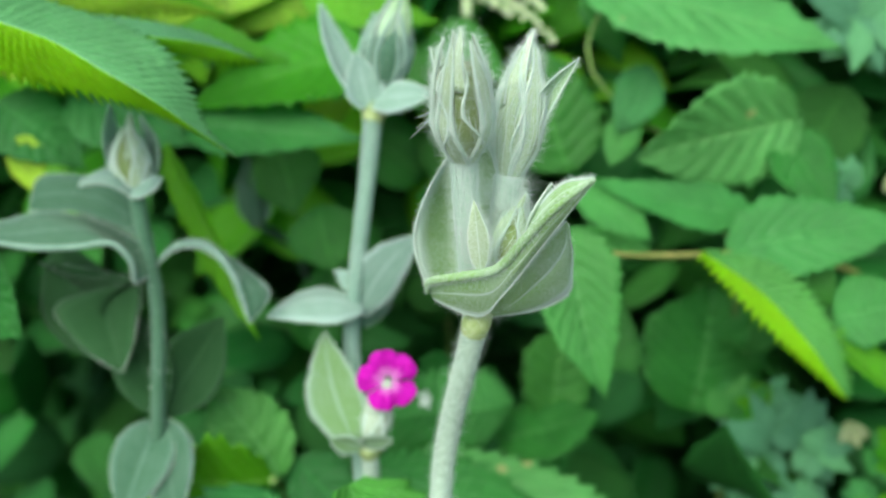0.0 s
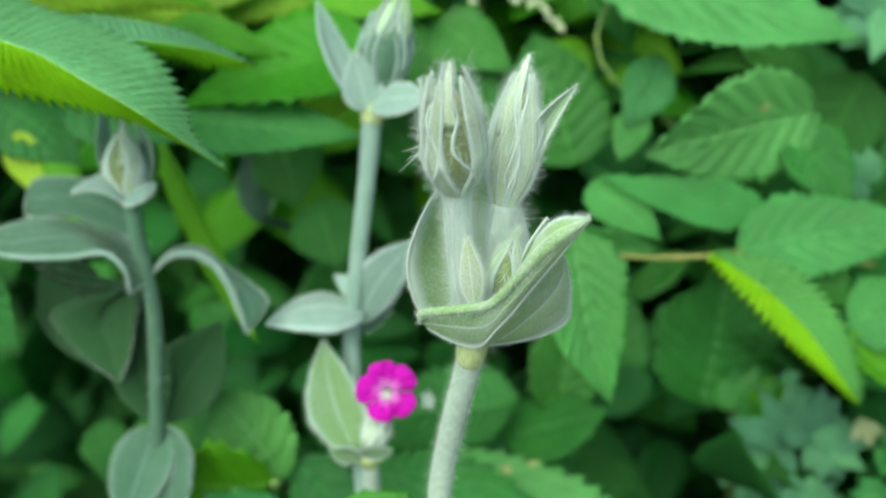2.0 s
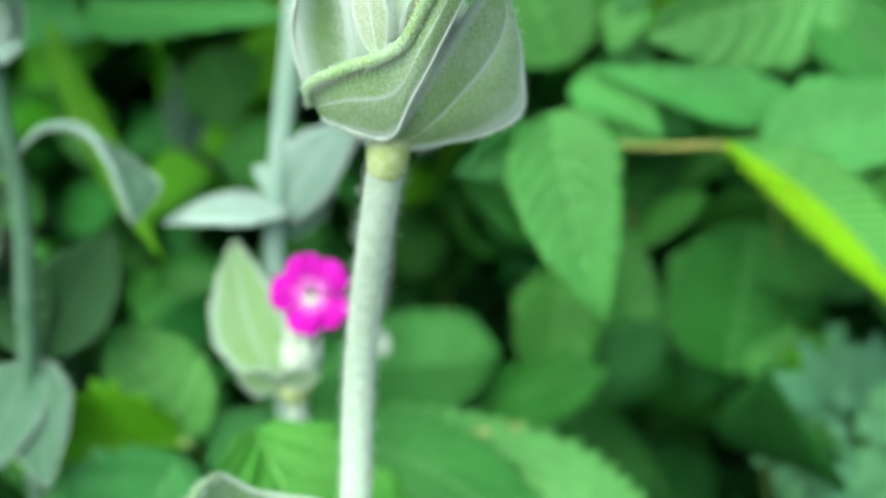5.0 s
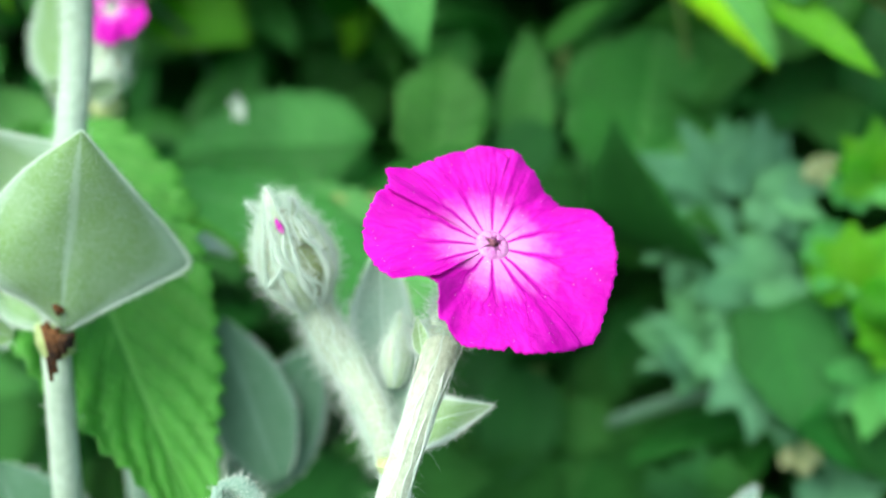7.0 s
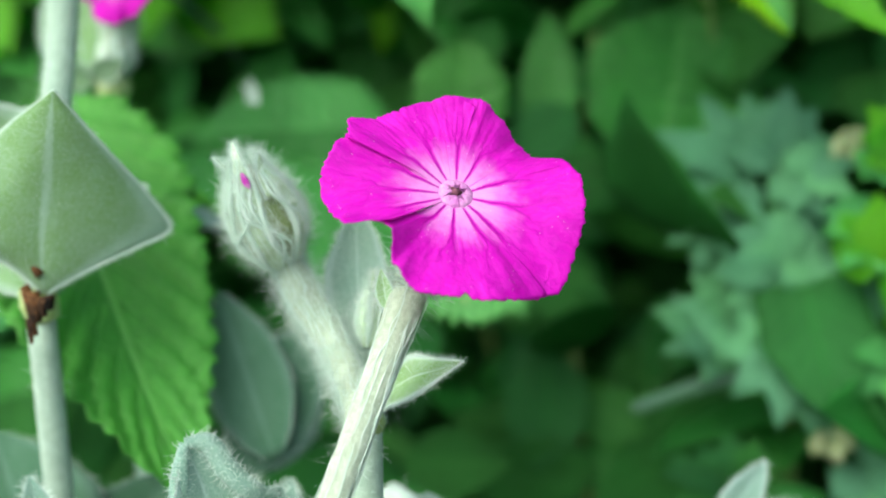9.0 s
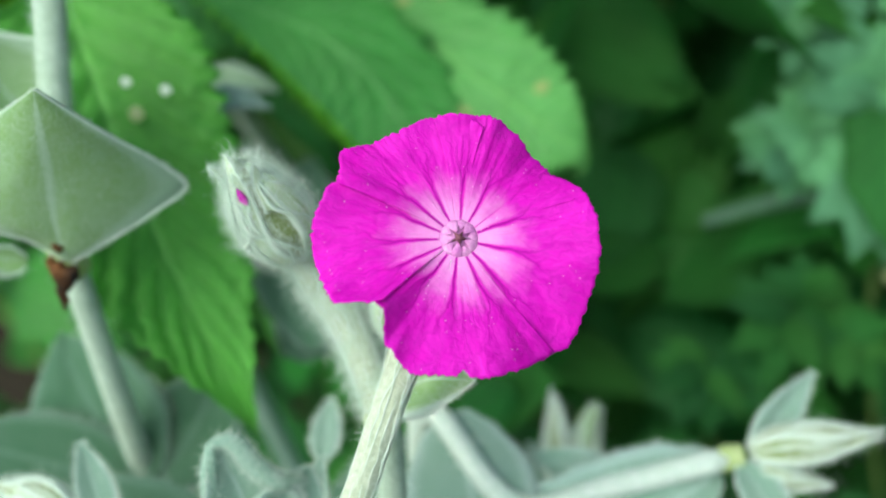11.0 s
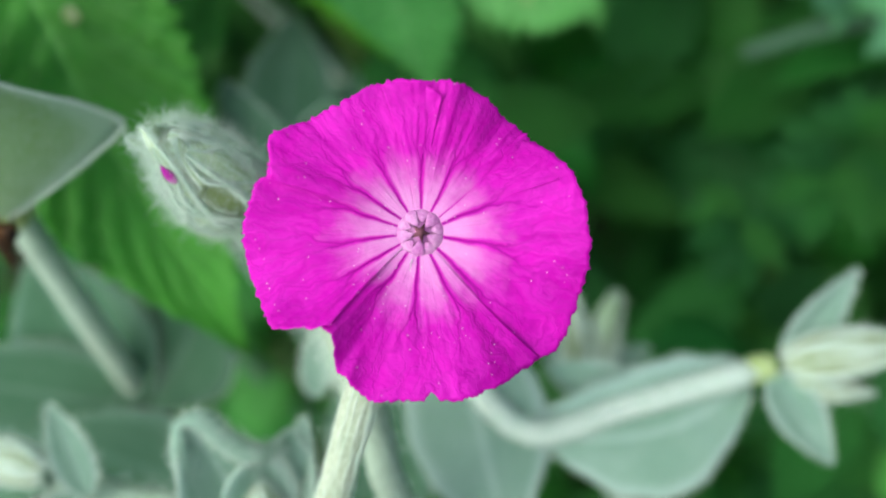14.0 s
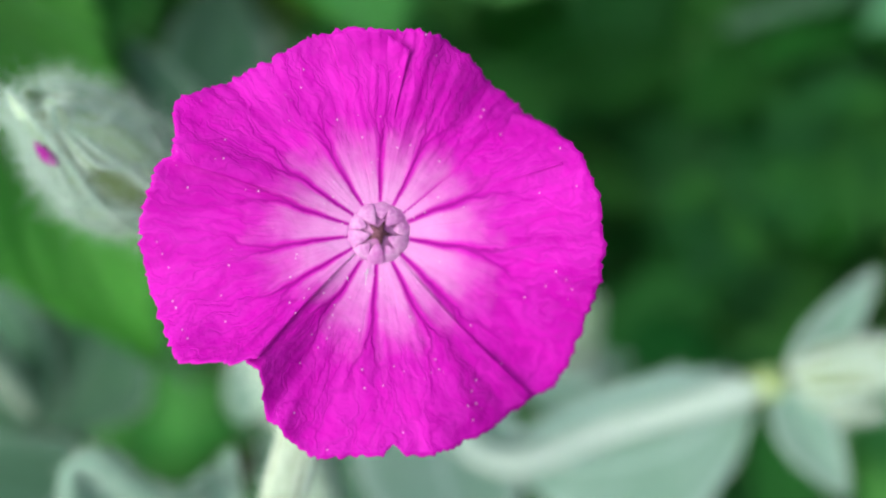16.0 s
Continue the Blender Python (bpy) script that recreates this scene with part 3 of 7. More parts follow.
def woolly_bud(plant, base, tip, width, hair, seed=1, teeth=(), gap=None, swirl=4, blunt=0.0, label=""):
    """A closed calyx: five felted lobes with thick white margins folded round an olive body, their pointed ends given by foot, middle
    and tip. gap: the direction in which two lobes part and show the body."""
    base, tip = V(base), V(tip)
    axis = tip - base
    ln = axis.length
    axis.normalize()
    side, other = frame_of(axis)
    rng = random.Random(seed)
    prof = ((0, 0.42), (0.08, 0.62), (0.22, 0.88), (0.38, 1.0), (0.55, 0.95), (0.72, 0.76 + 0.16 * blunt), (0.88, 0.48 + 0.32 * blunt), (1.0, 0.22 + 0.44 * blunt), (1.1, 0.12 + 0.44 * blunt))

    def spot(a, s, r):
        return base + axis * (ln * s) + (side * math.cos(a) + other * math.sin(a)) * (r * width * lerp_table(prof, s))

    rings, sides = 18, 28
    verts, faces, uvs = [], [], []
    for i in range(rings + 1):
        s = i / rings
        for k in range(sides):
            verts.append(spot(2 * math.pi * k / sides, s * (0.94 - 0.2 * blunt), 0.43 + 0.02 * noise.noise((k * 0.5, s * 6, seed))))
            uvs.append((0.02 + 0.5 * noise.noise((k * 0.5, s * 1.2, seed)), s))
    for i in range(rings):
        for k in range(sides):
            j = (k + 1) % sides
            faces.append((i * sides + k, i * sides + j, (i + 1) * sides + j, (i + 1) * sides + k))
    faces.append(tuple(range(sides))[::-1])
    faces.append(tuple(rings * sides + k for k in range(sides)))
    body = (verts, faces, uvs)
    ob = part("bud", body, CALYX, plant, label)
    first = rng.uniform(0, 6.28)
    if gap:
        first = math.atan2(V(gap).dot(other), V(gap).dot(side)) + math.pi / 5
    fuzz = []
    for k in range(5):
        a0 = first + 2 * math.pi * k / 5 + 0.08 * rng.uniform(-1, 1)
        near_gap = gap and k in (0, 4)
        turn, wig = rng.uniform(-0.12, 0.12), rng.uniform(0, 6.28)
        left, right, mid = [], [], []
        for i in range(9):
            s = i / 8 * (1.02 + 0.06 * blunt * rng.uniform(0.0, 1.0) * (i == 8))
            half = 0.64 * (1 - 0.55 * s ** 3) * (1 - 0.9 * blunt * max(0.0, (s - 0.5) / 0.52) ** 1.4)
            wide = 0.4 * math.sin(math.pi * min(1, s * 1.12))
            low = half * (1 - (wide if near_gap and k == 4 else 0)) * (1 - (0.75 * math.sin(math.pi * min(1, s * 1.12)) if near_gap and k == 0 else 0.24 * math.sin(s * 8 + wig)))
            high = half * (1 - (wide if gap and k == 3 else 0)) * (1 - (0.75 * math.sin(math.pi * min(1, s * 1.12)) if near_gap and k == 4 else 0.24 * math.sin(s * 7 + wig + 2)))
            a = a0 + turn * math.sin(s * 4 + wig)
            left.append(spot(a - low, s, 0.475))
            right.append(spot(a + high, s, 0.475))
            mid.append(spot(a + 0.5 * (high - low), s, 0.49))
        out = (side * math.cos(a0) + other * math.sin(a0)) + axis * 0.1
        mesh = sheet(left, right, out, mid, 0.035, 0.0003, 20, 5, seed + k)
        part("sepal", mesh, LOBE, ob)
        for edge in (left, right):
            cord = tube(edge, [width * q * rng.uniform(0.8, 1.2) for q in (0.022, 0.034, 0.044, 0.046, 0.042, 0.036, 0.030, 0.022, 0.008)], 7, 3)
            part("rib", cord, COTTON, ob)
            fuzz.append(hair_on(cord, int(hair * 0.20), 0.0016, 0.000018, axis * 0.9, seed + k, 1.2))
        fuzz.append(hair_on(mesh, int(hair * 0.28), 0.0013, 0.000016, axis * 1.4, seed + k + 9, 0.9))
        # loose strands that lie along the lobe and cross its margin
        for i in range(16):
            s0, run, da, bend = rng.uniform(0.0, 0.6), rng.uniform(0.2, 0.4), rng.uniform(-0.6, 0.6), rng.uniform(-0.35, 0.35)
            pts = [spot(a0 + da + bend * q / 5, s0 + run * q / 5, 0.505 + 0.03 * math.sin(q * 0.63) * rng.uniform(0.3, 1.2)) for q in range(6)]
            fuzz.append(tube(pts, [0.00001, 0.00003, 0.00004, 0.00004, 0.00003, 0.00001], 4, 2))
    # welts of matted wool that wind over the lobes
    for k in range(swirl):
        a0, s0, turn, wig = first + 6.28 * k / swirl + rng.uniform(-0.3, 0.3), rng.uniform(0.0, 0.25), rng.uniform(-1.0, 1.0), rng.uniform(0, 6)
        pts = [spot(a0 + turn * q / 7 + 0.25 * math.sin(q * 1.1 + wig), s0 + (0.95 - s0) * q / 7, 0.50 + 0.02 * math.sin(q * 1.7 + wig)) for q in range(8)]
        cord = tube(pts, [width * q * rng.uniform(0.7, 1.3) for q in (0.008, 0.018, 0.026, 0.028, 0.026, 0.022, 0.014, 0.005)], 7, 3)
        part("rib", cord, COTTON, ob)
        fuzz.append(hair_on(cord, int(hair * 0.05), 0.0012, 0.00002, axis * 0.9, seed + k + 40, 1.3))
    for k, (p, q, r) in enumerate(teeth):
        laid = []
        for at in (V(p), V(q)):
            s = max(0.0, min(1.0, (at - base).dot(axis) / ln))
            off = at - base - axis * (at - base).dot(axis)
            laid.append(at - off + off.normalized() * min(off.length, 0.46 * width * lerp_table(prof, s)))
        (p, q), r = laid, V(r)
        out = q - base - axis * (q - base).dot(axis)
        across = (r - p).cross(out).normalized() * (width * 0.11)
        mesh = sheet([p - across, q - across * 0.7, q.lerp(r, 0.6) - across * 0.4, r], [p + across, q + across * 0.7, q.lerp(r, 0.6) + across * 0.4, r], out, None, 0.10, 0.0003, 14, 4, k)
        tooth = part("sepal_tip", mesh, LOBE, ob)
        tagged(part("fringe", joined([rim_hair(mesh, 14, 4, 420, 0.0009, 0.000018, k), hair_on(mesh, 200, 0.0007, 0.000014, axis, k + 2, 0.9)]), HAIR, tooth), kind="stuff")
    fuzz.append(hair_on(body, int(hair * 0.25), 0.0012, 0.000014, axis * 1.2, seed + 1, 1.1))
    tagged(part("wool", joined(fuzz), HAIR, ob), kind="stuff")
    return ob


def stalk(plant, points, radii, hair=0, length=0.0015, name="stem", mat=None, label="", sides=14, wild=0.6, lean=(0, 0, 0), radius=0.00005, strands=0):
    mesh = tube(points, radii, sides)
    ob = part(name, mesh, mat or WOOL, plant, label)
    if strands:
        line, rad = smooth_line(points, radii, 6)
        rng = random.Random(strands)
        cords = []
        for k in range(strands):
            first = rng.randrange(0, max(1, len(line) - 8))
            last = min(len(line), first + rng.randint(6, 14))
            turn, bend = rng.uniform(0, 6.28), rng.uniform(-0.08, 0.08)
            pts, thick = [], []
            for i in range(first, last):
                side, other = frame_of(line[min(i + 1, len(line) - 1)] - line[max(i - 1, 0)])
                a = turn + bend * (i - first) + 0.1 * rng.uniform(-1, 1)
                pts.append(line[i] + (side * math.cos(a) + other * math.sin(a)) * (rad[i] * rng.uniform(1.0, 1.12)))
                thick.append(rad[i] * rng.uniform(0.018, 0.045))
            thick[0] = thick[-1] = 0.00001
            cords.append(tube(pts, thick, 5, 2))
        tagged(part("wool", joined(cords), HAIR, ob), kind="stuff")
    if hair:
        fuzz = part("wool", hair_on(mesh, hair, length, radius, lean, hair, wild), HAIR, ob)
        tagged(fuzz, kind="stuff")
    return ob


def bud(plant, base, tip, width, hair=300, seed=1, length=0.0016, pink=False, label="", open_by=0.0, mat=None, ribs=10, wool=None, cord_by=1.0):
    """A swollen calyx: olive between cottony cords that run up to pointed teeth."""
    base, tip = V(base), V(tip)
    axis = tip - base
    ln = axis.length
    axis.normalize()
    side, other = frame_of(axis)
    rng = random.Random(seed)
    rings, sides = 14, 24
    verts, faces, uvs = [], [], []
    prof = ((0, 0.40), (0.07, 0.62), (0.22, 0.92), (0.40, 1.0), (0.56, 0.90), (0.72, 0.62), (0.86, 0.36), (0.96, 0.2), (1.1, 0.12))
    for i in range(rings + 1):
        s = i / rings
        r0 = width * 0.46 * lerp_table(prof, s * 0.96)
        for k in range(sides):
            a = 2 * math.pi * k / sides
            r = r0 * (1 + 0.06 * noise.noise((k * 0.5, s * 6, seed)))
            verts.append(base + axis * (ln * 0.9 * s) + side * (r * math.cos(a)) + other * (r * math.sin(a)))
            uvs.append((0.34 + 0.6 * noise.noise((k * 0.45, s * 1.6, seed)), s))
    for i in range(rings):
        for k in range(sides):
            j = (k + 1) % sides
            faces.append((i * sides + k, i * sides + j, (i + 1) * sides + j, (i + 1) * sides + k))
    faces.append(tuple(range(sides))[::-1])
    faces.append(tuple(rings * sides + k for k in range(sides)))
    body = (verts, faces, uvs)
    ob = part("bud", body, mat or CALYX, plant, label)
    cords = []
    for k in range(ribs):
        a0 = 2 * math.pi * (k + 0.25 * rng.uniform(-1, 1)) / ribs
        is_tooth = k % 2 == 0
        top = (1.0 + 0.05 * rng.uniform(-1, 1)) if is_tooth else rng.uniform(0.6, 0.8)
        pts, rad = [], []
        wig = rng.uniform(0, 6)
        for i in range(7):
            s = i / 6 * top
            a = a0 + 0.34 * math.sin(s * 5 + wig) * (0.4 + s)
            flare = open_by * width * max(0.0, s - 0.6) * 2.5 * (rng.uniform(0.5, 1.2) if i > 4 else 0.8)
            r = width * 0.48 * lerp_table(prof, min(s, 1.08)) + flare
            pts.append(base + axis * (ln * s) + side * (r * math.cos(a)) + other * (r * math.sin(a)))
            rad.append(width * rng.uniform(0.035, 0.065) * cord_by * (0.8, 1.0, 1.15, 1.1, 0.95, 0.75, 0.28)[i] * (1.2 if is_tooth else 0.8))
        cord = tube(pts, rad, 8, 3)
        cords.append(cord)
        part("rib", cord, wool or COTTON, ob)
        if is_tooth and open_by > 0.05:
            part("sepal", blade(pts[3], pts[6], width * 0.34, (pts[4] - base - axis * (pts[4] - base).dot(axis)), shape="sepal", arch=0.05, fold=-15, rows=10, cols=3, thick=0.0003), FELT, ob)
    if pink:
        up_side = (V((-0.4, -0.9, 0.2)) - axis * V((-0.4, -0.9, 0.2)).dot(axis)).normalized()
        p = base + axis * (ln * 0.74) + up_side * (width * 0.25)
        part("petal_tip", blade(p, p + axis * (ln * 0.16), width * 0.10, up_side, shape="oval", arch=0.1, rows=8, cols=2), PETAL, ob, "magenta petal tip")
    if hair:
        coat = joined(cords)
        fuzz = part("wool", joined([hair_on(coat, int(hair * 1.1), length * 0.95, 0.00003, axis * 1.2, seed, 1.1), hair_on(body, int(hair * 1.1), length * 0.55, 0.000028, axis * 1.6, seed + 1, 1.0)]), HAIR, ob)
        tagged(fuzz, kind="stuff")
    return ob


def eased(table, s):
    """Smoothly eased values between the rows (place, value, value) of a table."""
    for a, b in zip(table, table[1:]):
        if s <= b[0]:
            f = max(0.0, (s - a[0]) / (b[0] - a[0]))
            f = f * f * (3 - 2 * f) * 0.6 + f * 0.4
            return [x + (y - x) * f for x, y in zip(a[1:], b[1:])]
    return list(table[-1][1:])


def petal_mesh(centre, up, right, turn, half_angle, rim, seed, inner, notch=None, lap=0.0004):
    """A broad wedge-shaped petal in polar form, one side lying over the next petal. rim: rows of place across (-1 to 1), reach and
    height in centimetres."""
    other = up.cross(right)
    rows, cols = 36, 56
    top, uvs = [], []
    for i in range(rows + 1):
        s = i / rows
        for j in range(-cols, cols + 1):
            c = j / cols
            reach, height = eased(rim, c)
            reach *= 0.01 * (1 + 0.010 * noise.noise((c * 6 + seed * 3, seed, 0.5)) + 0.010 * noise.noise((c * 23, seed, 2.5)) + 0.020 * noise.noise((c * 47, seed, 4.5)))
            if notch is not None:
                reach *= 1 - 0.055 * math.exp(-((c - notch) / 0.035) ** 2)
            r = inner + (reach - inner) * s
            a = radians(turn + half_angle * c * (0.9 + 0.1 * s))
            z = lap * (0.9 + c * min(1.0, 3 * s)) + 0.0005 * math.sin(s * 2.6) + 0.01 * height * s ** 2.1
            z += 0.0004 * s * noise.noise((c * 2.6 + seed * 5, s * 2.0, seed)) + 0.00014 * s * noise.noise((c * 7, s * 3, seed * 2)) + 0.00006 * s * noise.noise((c * 17, s * 5, seed * 2))
            # grooves along the strong veins, shallower outwards
            z -= 0.00004 * math.sin(math.pi * min(1.0, s * 1.25)) * (0.5 + 0.5 * math.cos(2 * math.pi * (3 * (0.5 + 0.5 * c) - 0.5))) ** 3
            top.append(centre + (right * math.cos(a) + other * math.sin(a)) * r + up * z)
            uvs.append((0.5 + 0.5 * c, s))
    n, w = len(top), 2 * cols + 1
    verts = top + [p - up * 0.00016 for p in top]
    faces = []
    for i in range(rows):
        for j in range(w - 1):
            a = i * w + j
            faces.append((a, a + w, a + w + 1, a + 1))
            faces.append((n + a, n + a + 1, n + a + w + 1, n + a + w))
        a, b = i * w, i * w + w - 1
        faces.append((a, n + a, n + a + w, a + w))
        faces.append((b, b + w, n + b + w, n + b))
    for j in range(w - 1):
        a = rows * w + j
        faces.append((a, n + a, n + a + 1, a + 1))
        faces.append((j, j + 1, n + j + 1, n + j))
    return verts, faces, uvs + uvs


def flower(plant, centre, up, right, petals, radius, back, tube_width, throat=True, hair=500, origin=None):
    """petals: turn, half angle, rim, place of the notch."""
    centre, up, right, back = V(centre), V(up).normalized(), V(right), V(back)
    right = (right - up * right.dot(up)).normalized()
    other = up.cross(right)
    mesh = tube([back, back.lerp(centre, 0.5) - up * 0.001, centre - up * 0.0012], [tube_width * 0.42, tube_width * 0.5, tube_width * 0.34], 30, 6, 10, 0.07)
    origin = V(origin or centre)
    ob = part("flower", ([v - origin for v in mesh[0]], mesh[1], mesh[2]), CALYX, plant, "magenta five-petalled flower on a woolly calyx")
    ob.location = origin
    for k, (turn, half, rim, notch) in enumerate(petals):
        part("petal", petal_mesh(centre, up, right, turn, half, rim, k + 1.3, radius * 0.13, notch, radius * 0.014), PETAL, ob)
    if throat:
        for k in range(10):
            a = radians(36 * k + 8)
            out = right * math.cos(a) + other * math.sin(a)
            p = centre + out * (radius * 0.15) + up * 0.00015
            q = centre + out * (radius * (0.05 if k % 2 else 0.07)) + up * (0.00065 if k % 2 else 0.0005)
            part("throat_scale", blade(p, q, radius * 0.092, up, shape="scale", arch=0.14, fold=-12, rows=10, cols=3, thick=0.0002, seed=k), THROAT, ob)
        # Raised brown star; the shade of the throat's opening is put into its colour.
        part("throat_star", tube([centre + up * 0.0003, centre + up * 0.00075], [radius * 0.045, radius * 0.032], 10, 2, 5, 0.4), THROAT_DARK, ob, "brown star coloured dark like a shaded throat opening")
        well = tube([centre - up * 0.0008, centre + up * 0.0003], [radius * 0.09, radius * 0.105], 16, 3)
        part("throat", well, THROAT, ob)
    if hair:
        fuzz = part("wool", hair_on(mesh, hair, 0.0016, 0.00005, -up * 0.3, 9, 0.8), HAIR, ob)
        tagged(fuzz, kind="stuff")
    return ob


# ---- green plants ----
def green_leaf(plant, base, tip, width, face, mat=None, **kw):
    kw.setdefault("shape", "taper")
    kw.setdefault("teeth", 16)
    kw.setdefault("tooth", 0.16)
    kw.setdefault("pleat", 0.026)
    kw.setdefault("thick", 0.0003)
    kw.setdefault("cols", 5)
    kw["tooth"] = max(kw["tooth"], 0.2)
    kw.setdefault("wave", 0.03)
    kw.setdefault("twist", (abs(base[0]) * 7919 % 1 - 0.5) * 30)
    kw.setdefault("sag", (abs(tip[2]) * 6271 % 1 - 0.5) * 0.1)
    kw.setdefault("arch", (abs(tip[0]) * 5333 % 1 - 0.3) * 0.08)
    kw.setdefault("seed", int(abs(base[0]) * 1e4 + abs(tip[2]) * 1e3) % 97)
    return part("leaf", blade(base, tip, width, face, **kw), mat or GREEN, plant)


def two_faced_leaf(plant, one, two, face, mid, teeth, mats=None, split=0.5, label="folded toothed leaf, its lower strip coloured as if lit through, green above"):
    """A toothed leaf given by its margins, folded so that a strip of it shows its underside and the rest its top; mats
    can put light into the strip's colour.
    """
    rows = teeth * 5
    verts, faces, uvs = sheet(one, two, face, mid, 0.02, 0.0003, rows, 7, teeth)
    w, n = 15, len(verts) // 2
    for i in range(2, rows - 2):
        saw = ((i % 5) / 5 - 0.35) * (1.0 + 0.5 * noise.noise((i * 0.3, teeth, 0.5)))
        for j in (0, 14):
            out = (verts[i * w + j] - verts[i * w + (1 if j == 0 else 13)])
            if out.length < 1e-6:
                continue
            push = out.normalized() * (0.0030 * saw) + (verts[(i + 1) * w + j] - verts[i * w + j]) * (1.2 * saw)
            verts[i * w + j] = verts[i * w + j] + push
            verts[n + i * w + j] = verts[n + i * w + j] + push
    # pleats between the side veins
    for i in range(rows + 1):
        for j in range(w):
            c = abs(j - 7) / 7
            lift = V(face) * (0.00045 * math.sin(2 * math.pi * (i / 5 - 1.6 * c)) * min(1.0, 2.5 * c))
            verts[i * w + j] = verts[i * w + j] + lift
            verts[n + i * w + j] = verts[n + i * w + j] + lift
    strip, rest = mats or (BACKLIT_TINT, SKY_PALE)
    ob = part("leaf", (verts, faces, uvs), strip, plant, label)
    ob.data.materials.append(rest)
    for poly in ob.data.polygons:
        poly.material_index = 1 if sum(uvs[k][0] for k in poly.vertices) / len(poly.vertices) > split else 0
    return ob


def lobed_leaf(plant, base, tip, width, face, mat, lobes=7, seed=0, roll=0.0):
    """A leaf of several pointed lobes that fan from its stalk."""
    base, tip = V(base), V(tip)
    along = tip - base
    up = V(face)
    up = (up - along * (up.dot(along) / along.length_squared)).normalized()
    up = Matrix.Rotation(radians(roll), 3, along.normalized()) @ up
    side = along.cross(up).normalized()
    bits = []
    for k in range(lobes):
        a = radians((k - (lobes - 1) / 2) * 230 / lobes)
        ln = along.length * (1 - 0.35 * abs(k - (lobes - 1) / 2) / (lobes / 2))
        end = base + (along.normalized() * math.cos(a) + side * math.sin(a)) * ln + up * (0.16 * ln * math.sin(k * 2 + seed))
        bits.append(blade(base, end, width * 2.7 / lobes, up, shape="oval", teeth=3, tooth=0.5, arch=0.08, rows=12, cols=3, thick=0.0003, seed=seed + k))
    return part("leaf", joined(bits), mat, plant)

# ---- ground ----
def soil_sheet():
    verts, faces, n = [], [], 60
    for i in range(n + 1):
        for j in range(n + 1):
            x, y = ((2 * i / n - 1) ** 3) * 60, ((2 * j / n - 1) ** 3) * 60
            verts.append((x, y, 0.012 * noise.noise((x * 9, y * 9, 0)) - 0.01))
    for i in range(n):
        for j in range(n):
            a = i * (n + 1) + j
            faces.append((a, a + n + 1, a + n + 2, a + 1))
    ob = link_mesh("ground", verts, faces, SOIL, [(v[0], v[1]) for v in verts])
    tagged(ob, "dark bare garden soil under dense plants", "ground", kind="structure")


soil_sheet()

# ---- woolly plant with closed buds, cut in the middle by a pair of broad leaves ----
front = thing("rose_campion", (0.0014, -0.0827, 0.0), "tall silver-woolly rose campion with closed buds and broad felted leaves", "plant", "rose campions")
stalk(front, [(0.0014, -0.0827, 0.0000), (-0.0006, -0.0902, 0.4052), (0.0054, -0.0867, 0.4452)], [0.0021, 0.0018, 0.0017], 900, 0.0010, radius=0.00003)
stalk(front, [(0.0054, -0.0867, 0.4452), (0.0059, -0.0788, 0.4607), (0.0066, -0.0692, 0.4797), (0.0134, -0.0705, 0.5050), (0.0148, -0.0707, 0.5095)], [0.0018, 0.0018, 0.0019, 0.0020, 0.0021], 3500, 0.0010, lean=(0, 0, -0.2), radius=0.000018)
part("joint", tube([(0.0142, -0.0706, 0.5076), (0.0148, -0.0707, 0.5095), (0.0156, -0.0708, 0.5118)], [0.0021, 0.0024, 0.0022], 16), NODE, front, "yellow-green joint below the buds")
part("joint", tube([(0.0054, -0.0867, 0.4430), (0.0054, -0.0867, 0.4452), (0.0054, -0.0867, 0.4472)], [0.0019, 0.0023, 0.0019], 14), NODE, front, "pale joint under the broad leaves")
part("dead_tissue", joined([tube([(0.0079, -0.0906, 0.4479), (0.0085, -0.0918, 0.4429)], [0.0006, 0.0003], 8, 3), tube([(0.0086, -0.0904, 0.4478), (0.0089, -0.0912, 0.4443)], [0.0008, 0.0004], 8, 3), tube([(0.0095, -0.0904, 0.4471), (0.0096, -0.0908, 0.4448)], [0.0007, 0.0003], 8, 3), tube([(0.0103, -0.0903, 0.4470), (0.0103, -0.0904, 0.4455)], [0.0009, 0.0004], 8, 3), tube([(0.0080, -0.0916, 0.4449), (0.0080, -0.0922, 0.4421)], [0.0004, 0.0002], 8, 3), tube([(0.0076, -0.0905, 0.4485), (0.0084, -0.0904, 0.4471)], [0.0006, 0.0003], 8, 3)]), ROT, front, "black and rust-brown shrivelled tissue in the leaf axil")
part("dead_tissue", joined([tube([(0.0089, -0.0900, 0.4522), (0.0100, -0.0900, 0.4495)], [0.0003, 0.0006], 8, 3)]), ROT, front, "black crease at the foot of the leaf")
